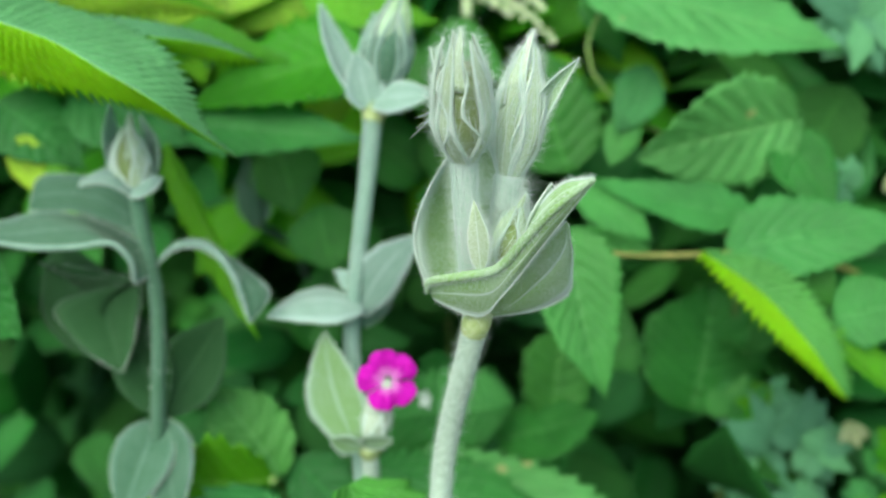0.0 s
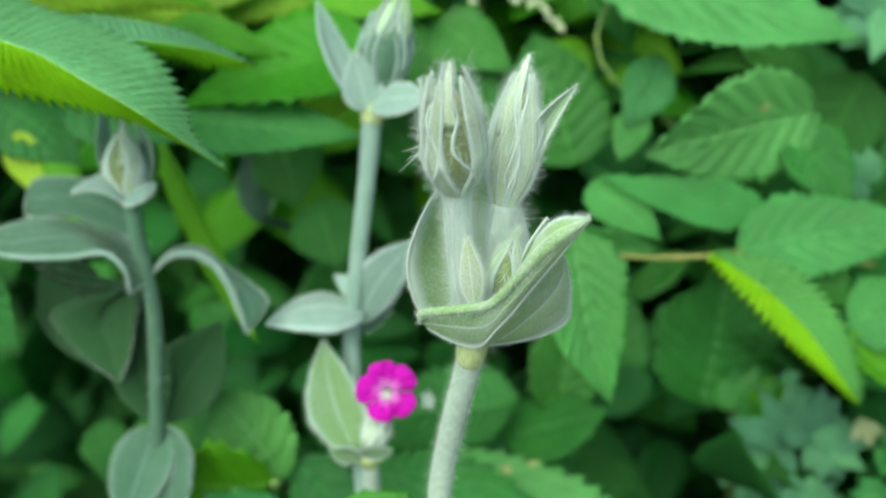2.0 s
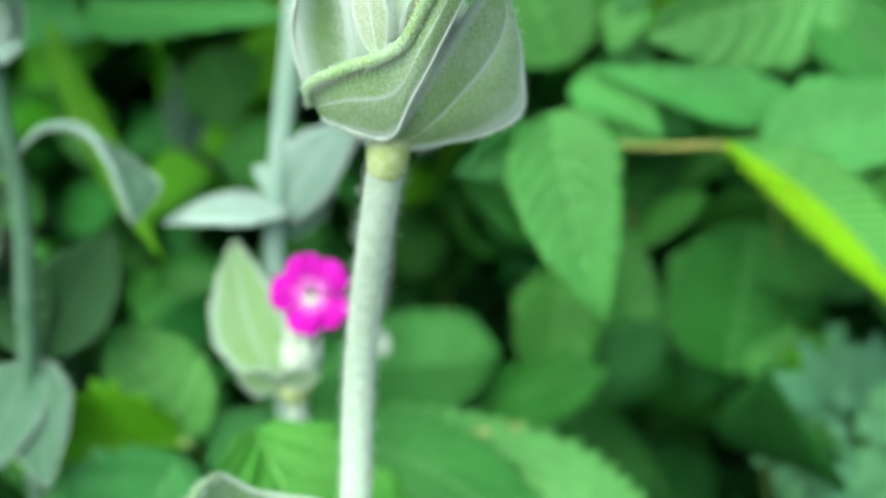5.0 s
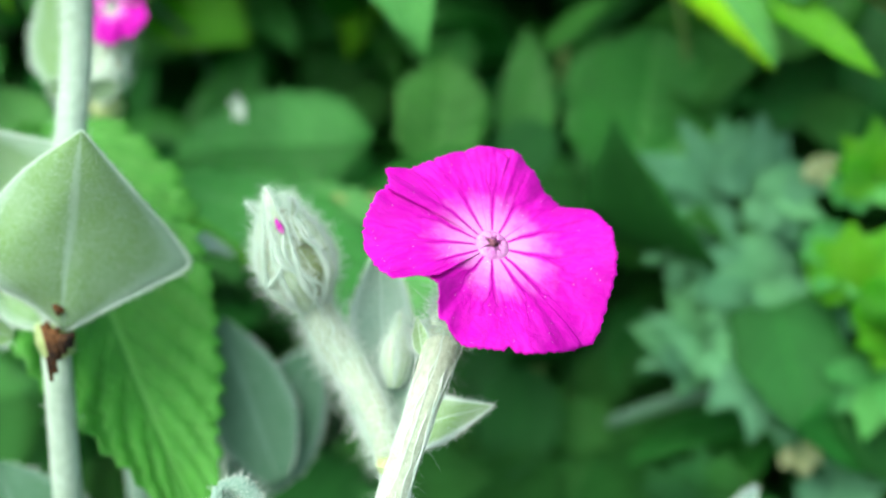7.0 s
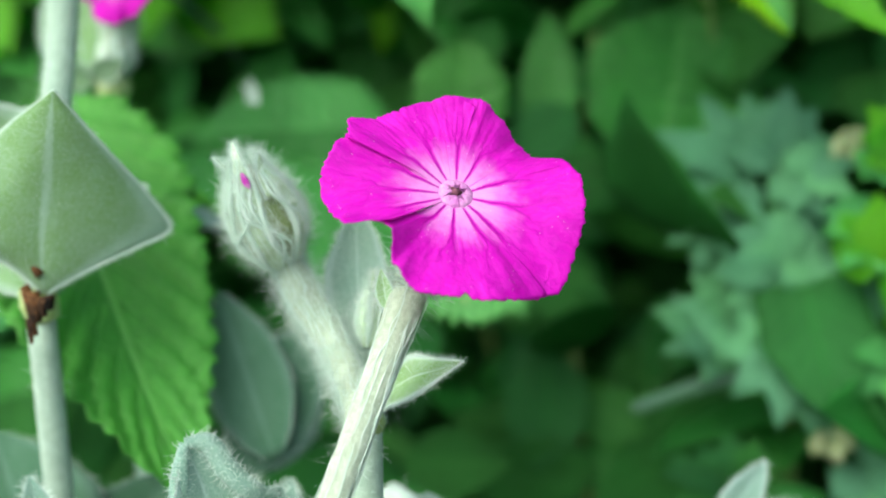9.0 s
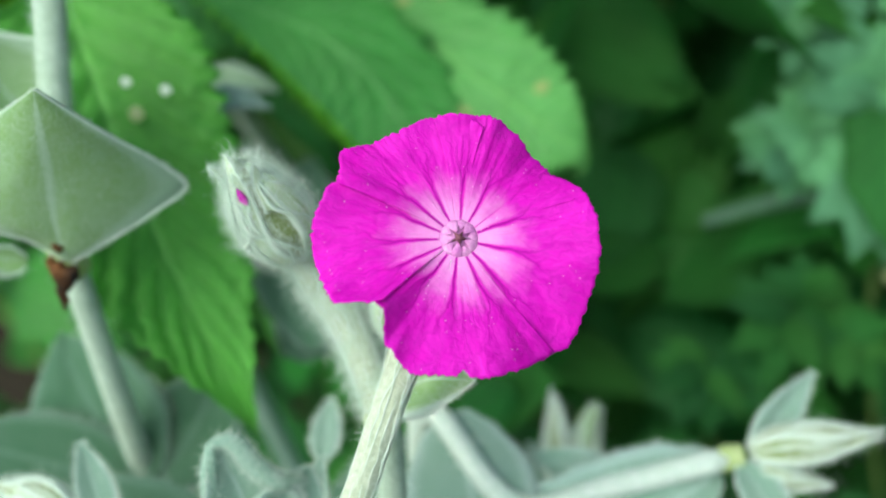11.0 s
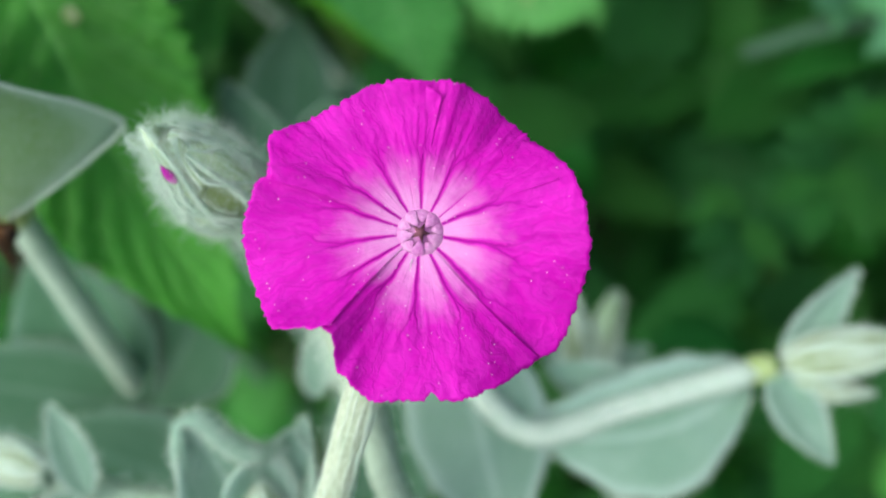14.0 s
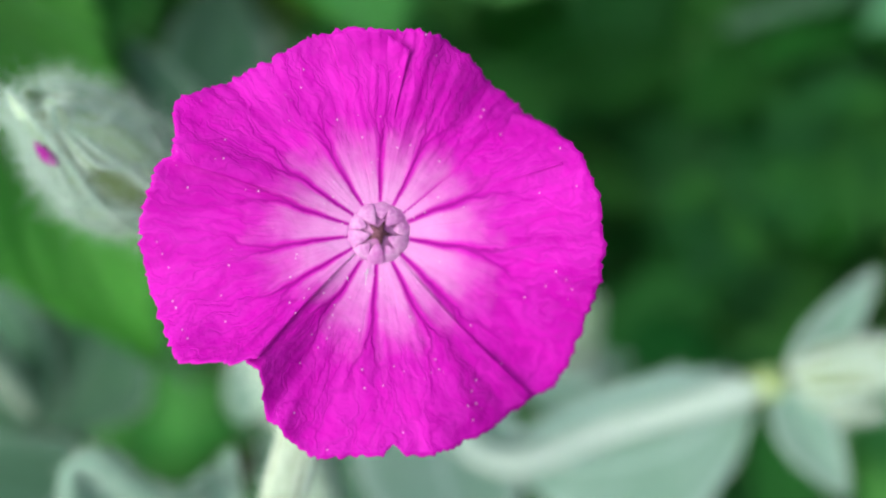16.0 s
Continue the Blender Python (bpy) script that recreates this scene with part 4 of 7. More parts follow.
# broad pair in the middle of the stem
felt_sheet(front, [(0.0090, -0.0894, 0.4472), (0.0069, -0.0908, 0.4511), (0.0044, -0.0930, 0.4548), (0.0029, -0.0928, 0.4581), (0.0036, -0.0912, 0.4606), (0.0072, -0.0895, 0.4646), (0.0176, -0.0883, 0.4697)], [(0.0094, -0.0894, 0.4471), (0.0134, -0.0873, 0.4485), (0.0177, -0.0825, 0.4497), (0.0202, -0.0782, 0.4507), (0.0198, -0.0797, 0.4547), (0.0192, -0.0837, 0.4610), (0.0176, -0.0883, 0.4697)], (0.2426, -0.9194, 0.3095), mid=[(0.0093, -0.0896, 0.4473), (0.0106, -0.0899, 0.4509), (0.0123, -0.0898, 0.4554), (0.0140, -0.0893, 0.4597), (0.0155, -0.0889, 0.4639), (0.0167, -0.0886, 0.4672), (0.0176, -0.0883, 0.4697)], bulge=0.05, hair=700, mat=FELT_GREEN)
felt_sheet(front, [(0.0054, -0.0865, 0.4458), (-0.0027, -0.0850, 0.4469), (-0.0081, -0.0840, 0.4580), (-0.0117, -0.0829, 0.4650), (-0.0130, -0.0805, 0.4698), (-0.0122, -0.0786, 0.4720), (-0.0105, -0.0763, 0.4730)], [(0.0047, -0.0833, 0.4479), (0.0027, -0.0773, 0.4606), (0.0015, -0.0715, 0.4650), (-0.0038, -0.0720, 0.4670), (-0.0076, -0.0733, 0.4687), (-0.0095, -0.0746, 0.4710), (-0.0105, -0.0763, 0.4730)], (0.2426, -0.9194, 0.3095), mid=[(0.0052, -0.0852, 0.4466), (-0.0064, -0.0793, 0.4523), (-0.0065, -0.0746, 0.4544), (-0.0090, -0.0733, 0.4599), (-0.0102, -0.0738, 0.4656), (-0.0105, -0.0752, 0.4697), (-0.0105, -0.0763, 0.4730)], bulge=-0.05, hair=600, mat=FELT_GREEN)
stalk(front, [(-0.0079, -0.0842, 0.4581), (-0.0115, -0.0832, 0.4651), (-0.0128, -0.0808, 0.4699), (-0.0121, -0.0788, 0.4722), (-0.0105, -0.0763, 0.4730)], [0.0004, 0.0007, 0.0007, 0.0006, 0.0003], 500, 0.0007, "rolled_rim", mat=FELT_GREEN, radius=0.00003)
felt_leaf(front, (0.0023, -0.0897, 0.4468), (-0.0019, -0.0922, 0.4490), 0.0038, (0.2426, -0.9194, 0.3095), shape="felt", cup=0.3, hair=120, mat=FELT_GREEN)
# cup of leaves under the buds
felt_sheet(front, [(0.0144, -0.0700, 0.5104), (0.0091, -0.0711, 0.5139), (0.0065, -0.0713, 0.5202), (0.0061, -0.0702, 0.5246), (0.0074, -0.0688, 0.5287), (0.0107, -0.0665, 0.5343), (0.0147, -0.0640, 0.5392)], [(0.0147, -0.0673, 0.5091), (0.0203, -0.0630, 0.5091), (0.0229, -0.0615, 0.5151), (0.0234, -0.0602, 0.5206), (0.0229, -0.0601, 0.5265), (0.0201, -0.0614, 0.5334), (0.0147, -0.0640, 0.5392)], (0.1779, -0.9030, 0.3910), mid=[(0.0146, -0.0691, 0.5099), (0.0137, -0.0669, 0.5123), (0.0133, -0.0648, 0.5169), (0.0132, -0.0636, 0.5214), (0.0132, -0.0629, 0.5270), (0.0138, -0.0627, 0.5332), (0.0147, -0.0640, 0.5392)], bulge=-0.10, hair=700)
felt_sheet(front, [(0.0153, -0.0707, 0.5106), (0.0182, -0.0732, 0.5143), (0.0215, -0.0746, 0.5189), (0.0247, -0.0751, 0.5228), (0.0278, -0.0751, 0.5263), (0.0297, -0.0742, 0.5275)], [(0.0156, -0.0706, 0.5103), (0.0210, -0.0694, 0.5103), (0.0267, -0.0670, 0.5108), (0.0292, -0.0659, 0.5121), (0.0300, -0.0667, 0.5165), (0.0299, -0.0732, 0.5268)], (0.1779, -0.9030, 0.3910), mid=[(0.0154, -0.0707, 0.5105), (0.0195, -0.0720, 0.5124), (0.0244, -0.0721, 0.5164), (0.0271, -0.0717, 0.5190), (0.0292, -0.0718, 0.5224), (0.0298, -0.0732, 0.5269)], bulge=0.06, hair=600)
felt_sheet(front, [(0.0081, -0.0742, 0.5175), (0.0130, -0.0772, 0.5201), (0.0194, -0.0787, 0.5219), (0.0238, -0.0805, 0.5269), (0.0286, -0.0825, 0.5325), (0.0341, -0.0831, 0.5368)], [(0.0087, -0.0730, 0.5148), (0.0119, -0.0740, 0.5135), (0.0157, -0.0742, 0.5123), (0.0198, -0.0771, 0.5169), (0.0261, -0.0800, 0.5256), (0.0341, -0.0830, 0.5366)], (0.1779, -0.9030, 0.3910), bulge=0.10, hair=400)
stalk(front, [(0.0082, -0.0741, 0.5165), (0.0084, -0.0751, 0.5182), (0.0131, -0.0776, 0.5204), (0.0195, -0.0791, 0.5222), (0.0238, -0.0810, 0.5272), (0.0286, -0.0828, 0.5327), (0.0341, -0.0833, 0.5369)], [0.0004, 0.0006, 0.0007, 0.0007, 0.0007, 0.0006, 0.0003], 900, 0.0007, "rolled_rim", mat=FELT, radius=0.000026)
felt_sheet(front, [(0.0215, -0.0786, 0.5235), (0.0252, -0.0808, 0.5286), (0.0296, -0.0825, 0.5333), (0.0341, -0.0831, 0.5368)], [(0.0226, -0.0746, 0.5236), (0.0262, -0.0770, 0.5312), (0.0299, -0.0799, 0.5354), (0.0341, -0.0831, 0.5369)], (0.1779, -0.9030, 0.3910), bulge=-0.06, hair=350)
felt_leaf(front, (0.0239, -0.0756, 0.5257), (0.0281, -0.0774, 0.5345), 0.0022, (0.1779, -0.9030, 0.3910), roll=25, shape="lance", fold=22, hair=160)
felt_leaf(front, (0.0171, -0.0781, 0.5215), (0.0169, -0.0786, 0.5328), 0.0036, (0.1779, -0.9030, 0.3910), mat=LOBE, shape="lance", fold=-12, arch=0.05, rows=22, hair=400)
felt_sheet(front, [(0.0217, -0.0692, 0.5329), (0.0225, -0.0699, 0.5378), (0.0249, -0.0706, 0.5436), (0.0274, -0.0691, 0.5467), (0.0322, -0.0653, 0.5496)], [(0.0231, -0.0689, 0.5322), (0.0251, -0.0693, 0.5366), (0.0270, -0.0690, 0.5412), (0.0291, -0.0676, 0.5447), (0.0322, -0.0653, 0.5496)], (0.1779, -0.9030, 0.3910), mid=[(0.0221, -0.0672, 0.5317), (0.0234, -0.0673, 0.5364), (0.0258, -0.0679, 0.5421), (0.0282, -0.0669, 0.5454), (0.0322, -0.0653, 0.5496)], bulge=-0.05, hair=350)
stalk(front, [(0.0142, -0.0701, 0.5115), (0.0150, -0.0735, 0.5202), (0.0152, -0.0749, 0.5302), (0.0155, -0.0754, 0.5385)], [0.0019, 0.0018, 0.0018, 0.0020], 4200, 0.0017, "bud_stalk", strands=45, wild=0.9, radius=0.000018, mat=COTTON)
stalk(front, [(0.0154, -0.0690, 0.5109), (0.0181, -0.0704, 0.5196), (0.0202, -0.0712, 0.5275), (0.0214, -0.0702, 0.5337)], [0.0018, 0.0018, 0.0019, 0.0021], 5200, 0.0024, "bud_stalk", strands=45, wild=1.1, radius=0.000018, mat=COTTON)
woolly_bud(front, (0.0155, -0.0753, 0.5379), (0.0167, -0.0799, 0.5552), 0.0089, 2600, seed=3, teeth=[((0.0165, -0.0821, 0.5493), (0.0166, -0.0822, 0.5536), (0.0173, -0.0814, 0.5577)), ((0.0133, -0.0784, 0.5470), (0.0124, -0.0767, 0.5510), (0.0121, -0.0766, 0.5545)), ((0.0132, -0.0737, 0.5464), (0.0132, -0.0747, 0.5508), (0.0128, -0.0746, 0.5542)), ((0.0186, -0.0795, 0.5472), (0.0184, -0.0775, 0.5502), (0.0182, -0.0753, 0.5525)), ((0.0188, -0.0760, 0.5435), (0.0199, -0.0739, 0.5474), (0.0192, -0.0729, 0.5504)), ((0.0125, -0.0787, 0.5439), (0.0113, -0.0769, 0.5475), (0.0119, -0.0766, 0.5507))], gap=(0.30, -0.90, 0.3), swirl=4, blunt=0.8)
woolly_bud(front, (0.0213, -0.0702, 0.5333), (0.0249, -0.0667, 0.5513), 0.0079, 2300, seed=5, teeth=[((0.0232, -0.0733, 0.5466), (0.0244, -0.0686, 0.5510), (0.0257, -0.0653, 0.5541)), ((0.0204, -0.0714, 0.5445), (0.0219, -0.0675, 0.5488), (0.0229, -0.0650, 0.5510)), ((0.0255, -0.0687, 0.5434), (0.0258, -0.0648, 0.5474), (0.0255, -0.0629, 0.5516)), ((0.0240, -0.0750, 0.5421), (0.0252, -0.0712, 0.5467), (0.0254, -0.0673, 0.5502))], swirl=9, blunt=0.40)
woolly_bud(front, (0.0193, -0.0728, 0.5193), (0.0229, -0.0730, 0.5300), 0.0070, 2200, seed=8, teeth=[((0.0220, -0.0744, 0.5275), (0.0230, -0.0746, 0.5298), (0.0241, -0.0740, 0.5320)), ((0.0192, -0.0737, 0.5259), (0.0192, -0.0732, 0.5284), (0.0190, -0.0718, 0.5301))], gap=(0.10, -0.95, 0.3))
part("wisp", joined([tube([(0.0120, -0.0774, 0.5458), (0.0107, -0.0783, 0.5454), (0.0093, -0.0785, 0.5451)], [0.00006, 0.00005, 0.00002], 5, 5), tube([(0.0120, -0.0772, 0.5451), (0.0106, -0.0781, 0.5439), (0.0084, -0.0780, 0.5420)], [0.00006, 0.00005, 0.00002], 5, 5), tube([(0.0119, -0.0766, 0.5466), (0.0110, -0.0770, 0.5477), (0.0103, -0.0781, 0.5483)], [0.00006, 0.00005, 0.00002], 5, 5), tube([(0.0122, -0.0779, 0.5440), (0.0108, -0.0781, 0.5443), (0.0094, -0.0781, 0.5435)], [0.00006, 0.00005, 0.00002], 5, 5), tube([(0.0191, -0.0752, 0.5486), (0.0198, -0.0755, 0.5503), (0.0201, -0.0758, 0.5516)], [0.00006, 0.00005, 0.00002], 5, 5), tube([(0.0198, -0.0749, 0.5477), (0.0205, -0.0752, 0.5494), (0.0204, -0.0745, 0.5504)], [0.00006, 0.00005, 0.00002], 5, 5)]), HAIR, front)

# ---- woolly plant with the open magenta flower ----
bloom = thing("rose_campion", (0.055, -0.07, 0.0), "silver-woolly rose campion with one open magenta flower and a hairy bud", "plant", "rose campions")
hero = flower(bloom, (0.0603, -0.0864, 0.4536), (0.532, -0.462, 0.710), (0.826, 0.469, -0.313), [
    (118, 40, ((-1, 1.02, 0.20), (-0.8, 1.08, 0.20), (-0.55, 1.14, 0.12), (-0.25, 1.14, 0.05), (0.05, 1.13, -0.00), (0.35, 1.18, -0.05), (0.65, 1.33, 0.01), (0.88, 1.21, 0.09), (1, 1.18, 0.10)), -0.72),
    (60, 42, ((-1, 1.09, 0.18), (-0.8, 1.16, 0.04), (-0.55, 1.10, -0.11), (-0.25, 1.08, -0.08), (0.05, 1.11, 0.06), (0.35, 1.14, 0.19), (0.65, 1.10, 0.19), (0.88, 1.14, 0.11), (1, 1.10, 0.08)), None),
    (-14, 54, ((-1, 1.17, 0.04), (-0.8, 1.29, -0.08), (-0.55, 1.38, -0.14), (-0.25, 1.31, -0.03), (0.05, 1.26, 0.19), (0.35, 1.21, 0.29), (0.65, 1.19, 0.13), (0.88, 1.12, -0.07), (1, 1.04, -0.12)), None),
    (-97, 48, ((-1, 1.02, 0.24), (-0.8, 0.97, 0.28), (-0.55, 1.20, 0.15), (-0.25, 1.30, 0.07), (0.05, 1.25, 0.08), (0.35, 1.28, 0.08), (0.65, 1.29, 0.02), (0.88, 1.32, -0.10), (1, 1.32, -0.14)), 0.17),
    (184, 38, ((-1, 1.17, 0.03), (-0.8, 1.21, 0.09), (-0.55, 1.27, 0.08), (-0.25, 1.33, -0.02), (0.05, 1.31, -0.06), (0.35, 1.30, 0.00), (0.65, 1.29, 0.15), (0.88, 1.07, 0.27), (1, 0.92, 0.29)), None)],
    0.0121, (0.0547, -0.0884, 0.4451), 0.0050, hair=1500, origin=(0.0058, -0.1011, 0.4781))
stalk(bloom, [(0.055, -0.08, 0.0), (0.0478, -0.1101, 0.4240), (0.0495, -0.1047, 0.4293), (0.0513, -0.0993, 0.4345), (0.0530, -0.0938, 0.4398), (0.0547, -0.0884, 0.4451)], [0.0019, 0.0015, 0.0015, 0.0015, 0.0016, 0.0020], 6500, 0.0017, "flower_stalk", strands=40, wild=0.9, lean=(-0.2, -0.2, -0.7), radius=0.000017, mat=DOWN)
stalk(bloom, [(0.055, -0.07, 0.0), (0.0463, -0.0938, 0.4186), (0.0470, -0.0918, 0.4257), (0.0474, -0.0907, 0.4306)], [0.0020, 0.0018, 0.0017, 0.0018], 1500, 0.0012)
part("joint", tube([(0.0474, -0.0910, 0.4302), (0.0475, -0.0907, 0.4311), (0.0474, -0.0904, 0.4321)], [0.0018, 0.0022, 0.0018], 14), NODE, bloom)
stalk(bloom, [(0.0470, -0.0905, 0.4315), (0.0448, -0.0876, 0.4352), (0.0421, -0.0849, 0.4388), (0.0393, -0.0836, 0.4436), (0.0379, -0.0832, 0.4476)], [0.0015, 0.0016, 0.0018, 0.0019, 0.0016], 5500, 0.0019, "bud_stalk", strands=40, wild=0.9, lean=(-0.2, 0, -0.6), radius=0.000017, mat=DOWN)
nodding = woolly_bud(bloom, (0.0377, -0.0831, 0.4466), (0.0368, -0.0854, 0.4594), 0.0084, 3600, seed=11, teeth=[((0.0375, -0.0895, 0.4560), (0.0372, -0.0880, 0.4585), (0.0366, -0.0862, 0.4614)), ((0.0345, -0.0860, 0.4560), (0.0343, -0.0862, 0.4580), (0.0340, -0.0866, 0.4600)), ((0.0405, -0.0865, 0.4550), (0.0400, -0.0860, 0.4580), (0.0390, -0.0854, 0.4598))], gap=(0.84, -0.64, 0.2), swirl=10, blunt=0.3, label="pale woolly bud with a magenta tip showing")
part("petal_tip", blade((0.0384, -0.0878, 0.4566), (0.0377, -0.0876, 0.4584), 0.0007, (0.3170, -0.9023, 0.2923), shape="oval", arch=0.1, rows=8, cols=2), PETAL, nodding, "magenta petal tip")
felt_sheet(bloom, [(0.0451, -0.0864, 0.4324), (0.0417, -0.0833, 0.4407), (0.0413, -0.0809, 0.4452), (0.0428, -0.0787, 0.4485), (0.0446, -0.0771, 0.4515)], [(0.0463, -0.0861, 0.4322), (0.0479, -0.0822, 0.4373), (0.0479, -0.0793, 0.4429), (0.0466, -0.0776, 0.4478), (0.0446, -0.0771, 0.4515)], (0.3170, -0.9023, 0.2923), mid=[(0.0455, -0.0859, 0.4320), (0.0443, -0.0814, 0.4384), (0.0440, -0.0788, 0.4436), (0.0442, -0.0775, 0.4479), (0.0446, -0.0771, 0.4515)], bulge=-0.04, hair=350, mat=SILVER)
felt_sheet(bloom, [(0.0437, -0.0804, 0.4250), (0.0418, -0.0815, 0.4271), (0.0405, -0.0819, 0.4296), (0.0398, -0.0811, 0.4317), (0.0402, -0.0792, 0.4336)], [(0.0442, -0.0807, 0.4255), (0.0444, -0.0807, 0.4288), (0.0442, -0.0801, 0.4314), (0.0428, -0.0794, 0.4331), (0.0402, -0.0792, 0.4336)], (0.3170, -0.9023, 0.2923), mid=[(0.0441, -0.0809, 0.4254), (0.0434, -0.0817, 0.4281), (0.0428, -0.0819, 0.4304), (0.0418, -0.0808, 0.4323), (0.0402, -0.0792, 0.4336)], bulge=0.05, hair=450, mat=LOBE)
felt_sheet(bloom, [(0.0471, -0.0909, 0.4319), (0.0506, -0.0919, 0.4333), (0.0538, -0.0916, 0.4343), (0.0564, -0.0903, 0.4356), (0.0586, -0.0881, 0.4366)], [(0.0464, -0.0883, 0.4320), (0.0482, -0.0850, 0.4334), (0.0504, -0.0836, 0.4353), (0.0542, -0.0850, 0.4356), (0.0586, -0.0881, 0.4366)], (0.3170, -0.9023, 0.2923), mid=[(0.0467, -0.0895, 0.4316), (0.0490, -0.0877, 0.4329), (0.0521, -0.0872, 0.4345), (0.0552, -0.0874, 0.4354), (0.0586, -0.0881, 0.4366)], bulge=-0.06, hair=450)
woolly_bud(bloom, (0.0461, -0.0840, 0.4368), (0.0471, -0.0815, 0.4435), 0.0034, 700, seed=13, teeth=[((0.0473, -0.0838, 0.4414), (0.0474, -0.0826, 0.4432), (0.0474, -0.0815, 0.4449))])
felt_leaf(bloom, (0.0527, -0.0907, 0.4436), (0.0525, -0.0900, 0.4477), 0.0020, (0.3170, -0.9023, 0.2923), shape="lance", fold=18, hair=120)

# ---- low branching plant below the flower ----
low = thing("rose_campion", (0.03, -0.085, 0.0), "low silver-woolly rose campion with folded leaves round fuzzy buds", "plant", "rose campions")
stalk(low, [(0.03, -0.085, 0.0), (0.0346, -0.1088, 0.4108), (0.0359, -0.1043, 0.4184)], [0.0027, 0.0024, 0.0022], 300)
felt_leaf(low, (0.0363, -0.1063, 0.4183), (0.0318, -0.1002, 0.4338), 0.0121, (0.48, -0.47, 0.74), roll=20, shape="wide", fold=16, cup=0.1, arch=-0.05, sag=0.08, rows=24, cols=8, hair=500, mat=SILVER)
felt_leaf(low, (0.0374, -0.1048, 0.4157), (0.0383, -0.0924, 0.4247), 0.0081, (0.48, -0.47, 0.74), roll=-30, shape="lance", fold=24, arch=-0.04, hair=350, mat=SILVER)
felt_leaf(low, (0.0369, -0.1037, 0.4210), (0.0383, -0.0948, 0.4257), 0.0112, (0.48, -0.47, 0.74), roll=40, shape="wide", cup=0.2, hair=250, mat=SILVER)
stalk(low, [(0.0318, -0.1002, 0.4338), (0.0335, -0.0990, 0.4332), (0.0354, -0.0993, 0.4304), (0.0375, -0.0990, 0.4278), (0.0387, -0.0965, 0.4258)], [0.0005, 0.0011, 0.0012, 0.0011, 0.0005], 500, 0.0008, "rolled_rim", mat=SILVER, radius=0.00003)
stalk(low, [(0.0318, -0.1002, 0.4338), (0.0317, -0.1021, 0.4310), (0.0322, -0.1059, 0.4240)], [0.0005, 0.0010, 0.0009], 300, 0.0008, "rolled_rim", mat=SILVER, radius=0.00003)
bud(low, (0.0365, -0.1047, 0.4191), (0.0374, -0.1008, 0.4253), 0.0073, 900, seed=17)
stalk(low, [(0.0346, -0.1088, 0.4108), (0.0268, -0.1053, 0.4156), (0.0156, -0.1067, 0.4191), (0.0075, -0.1070, 0.4228)], [0.0019, 0.0022, 0.0024, 0.0024], 500, name="side_stem")
bud(low, (0.0127, -0.1076, 0.4260), (0.0028, -0.1088, 0.4290), 0.0048, 350, seed=19)
felt_leaf(low, (0.0177, -0.1079, 0.4239), (0.0116, -0.1016, 0.4306), 0.0043, (0.48, -0.47, 0.74), roll=20, shape="lance", fold=15, mat=SILVER)
felt_leaf(low, (0.0168, -0.1081, 0.4244), (0.0121, -0.1162, 0.4223), 0.0055, (0.48, -0.47, 0.74), roll=-20, shape="lance", fold=15, mat=SILVER)
felt_leaf(low, (0.0126, -0.1072, 0.4250), (-0.0045, -0.1122, 0.4260), 0.0078, (0.48, -0.47, 0.74), shape="felt", mat=FELT_SHADED)

# ---- leaning plant with a forked, budding branch ----
lean = thing("rose_campion", (0.09, -0.03, 0.0), "leaning silver-woolly rose campion branch with pale leaves and green buds", "plant", "rose campions")
stalk(lean, [(0.09, -0.03, 0.0), (0.0421, -0.0887, 0.3735), (0.0396, -0.0730, 0.4116), (0.0530, -0.0791, 0.4031), (0.0618, -0.0717, 0.4007), (0.0746, -0.0620, 0.3986)],
      [0.0022, 0.0018, 0.0016, 0.0016, 0.0016, 0.0016], 1500, mat=COTTON)
part("joint", tube([(0.0736, -0.0627, 0.3987), (0.0749, -0.0617, 0.3985), (0.0764, -0.0608, 0.3982)], [0.0016, 0.0018, 0.0016], 14), NODE, lean)
bud(lean, (0.0774, -0.0603, 0.3992), (0.0924, -0.0532, 0.3981), 0.0055, 600, seed=23, open_by=0.05)
bud(lean, (0.0773, -0.0617, 0.3969), (0.0871, -0.0586, 0.3926), 0.0038, 400, seed=29)
felt_leaf(lean, (0.0772, -0.0598, 0.3982), (0.0835, -0.0478, 0.4027), 0.0056, (0.48, -0.47, 0.74), roll=20, shape="lance", fold=16, hair=300, mat=SILVER)
felt_leaf(lean, (0.0764, -0.0622, 0.3986), (0.0848, -0.0685, 0.3918), 0.0063, (0.48, -0.47, 0.74), roll=-15, shape="lance", fold=14, hair=300, mat=SILVER)
felt_leaf(lean, (0.0739, -0.0619, 0.3963), (0.0514, -0.0783, 0.4032), 0.0163, (0.48, -0.47, 0.74), shape="felt", sag=-0.14, arch=0.04, rows=24, cols=8, hair=400, mat=SILVER)
felt_leaf(lean, (0.0641, -0.0687, 0.3969), (0.0508, -0.0697, 0.4022), 0.0062, (0.48, -0.47, 0.74), shape="felt", arch=0.05, hair=200, mat=SILVER)
felt_leaf(lean, (0.0419, -0.0719, 0.4108), (0.0528, -0.0908, 0.3956), 0.0170, (0.48, -0.47, 0.74), shape="felt", arch=0.04, rows=24, cols=8, mat=SILVER)
felt_leaf(lean, (0.0271, -0.0681, 0.3980), (0.0305, -0.0975, 0.3823), 0.0163, (0.48, -0.47, 0.74), roll=10, shape="felt", arch=0.04, fold=8, mat=FELT_SHADED)
felt_leaf(lean, (0.0307, -0.0865, 0.4143), (0.0278, -0.0775, 0.4165), 0.0038, (0.48, -0.47, 0.74), shape="lance", fold=12, mat=SILVER)
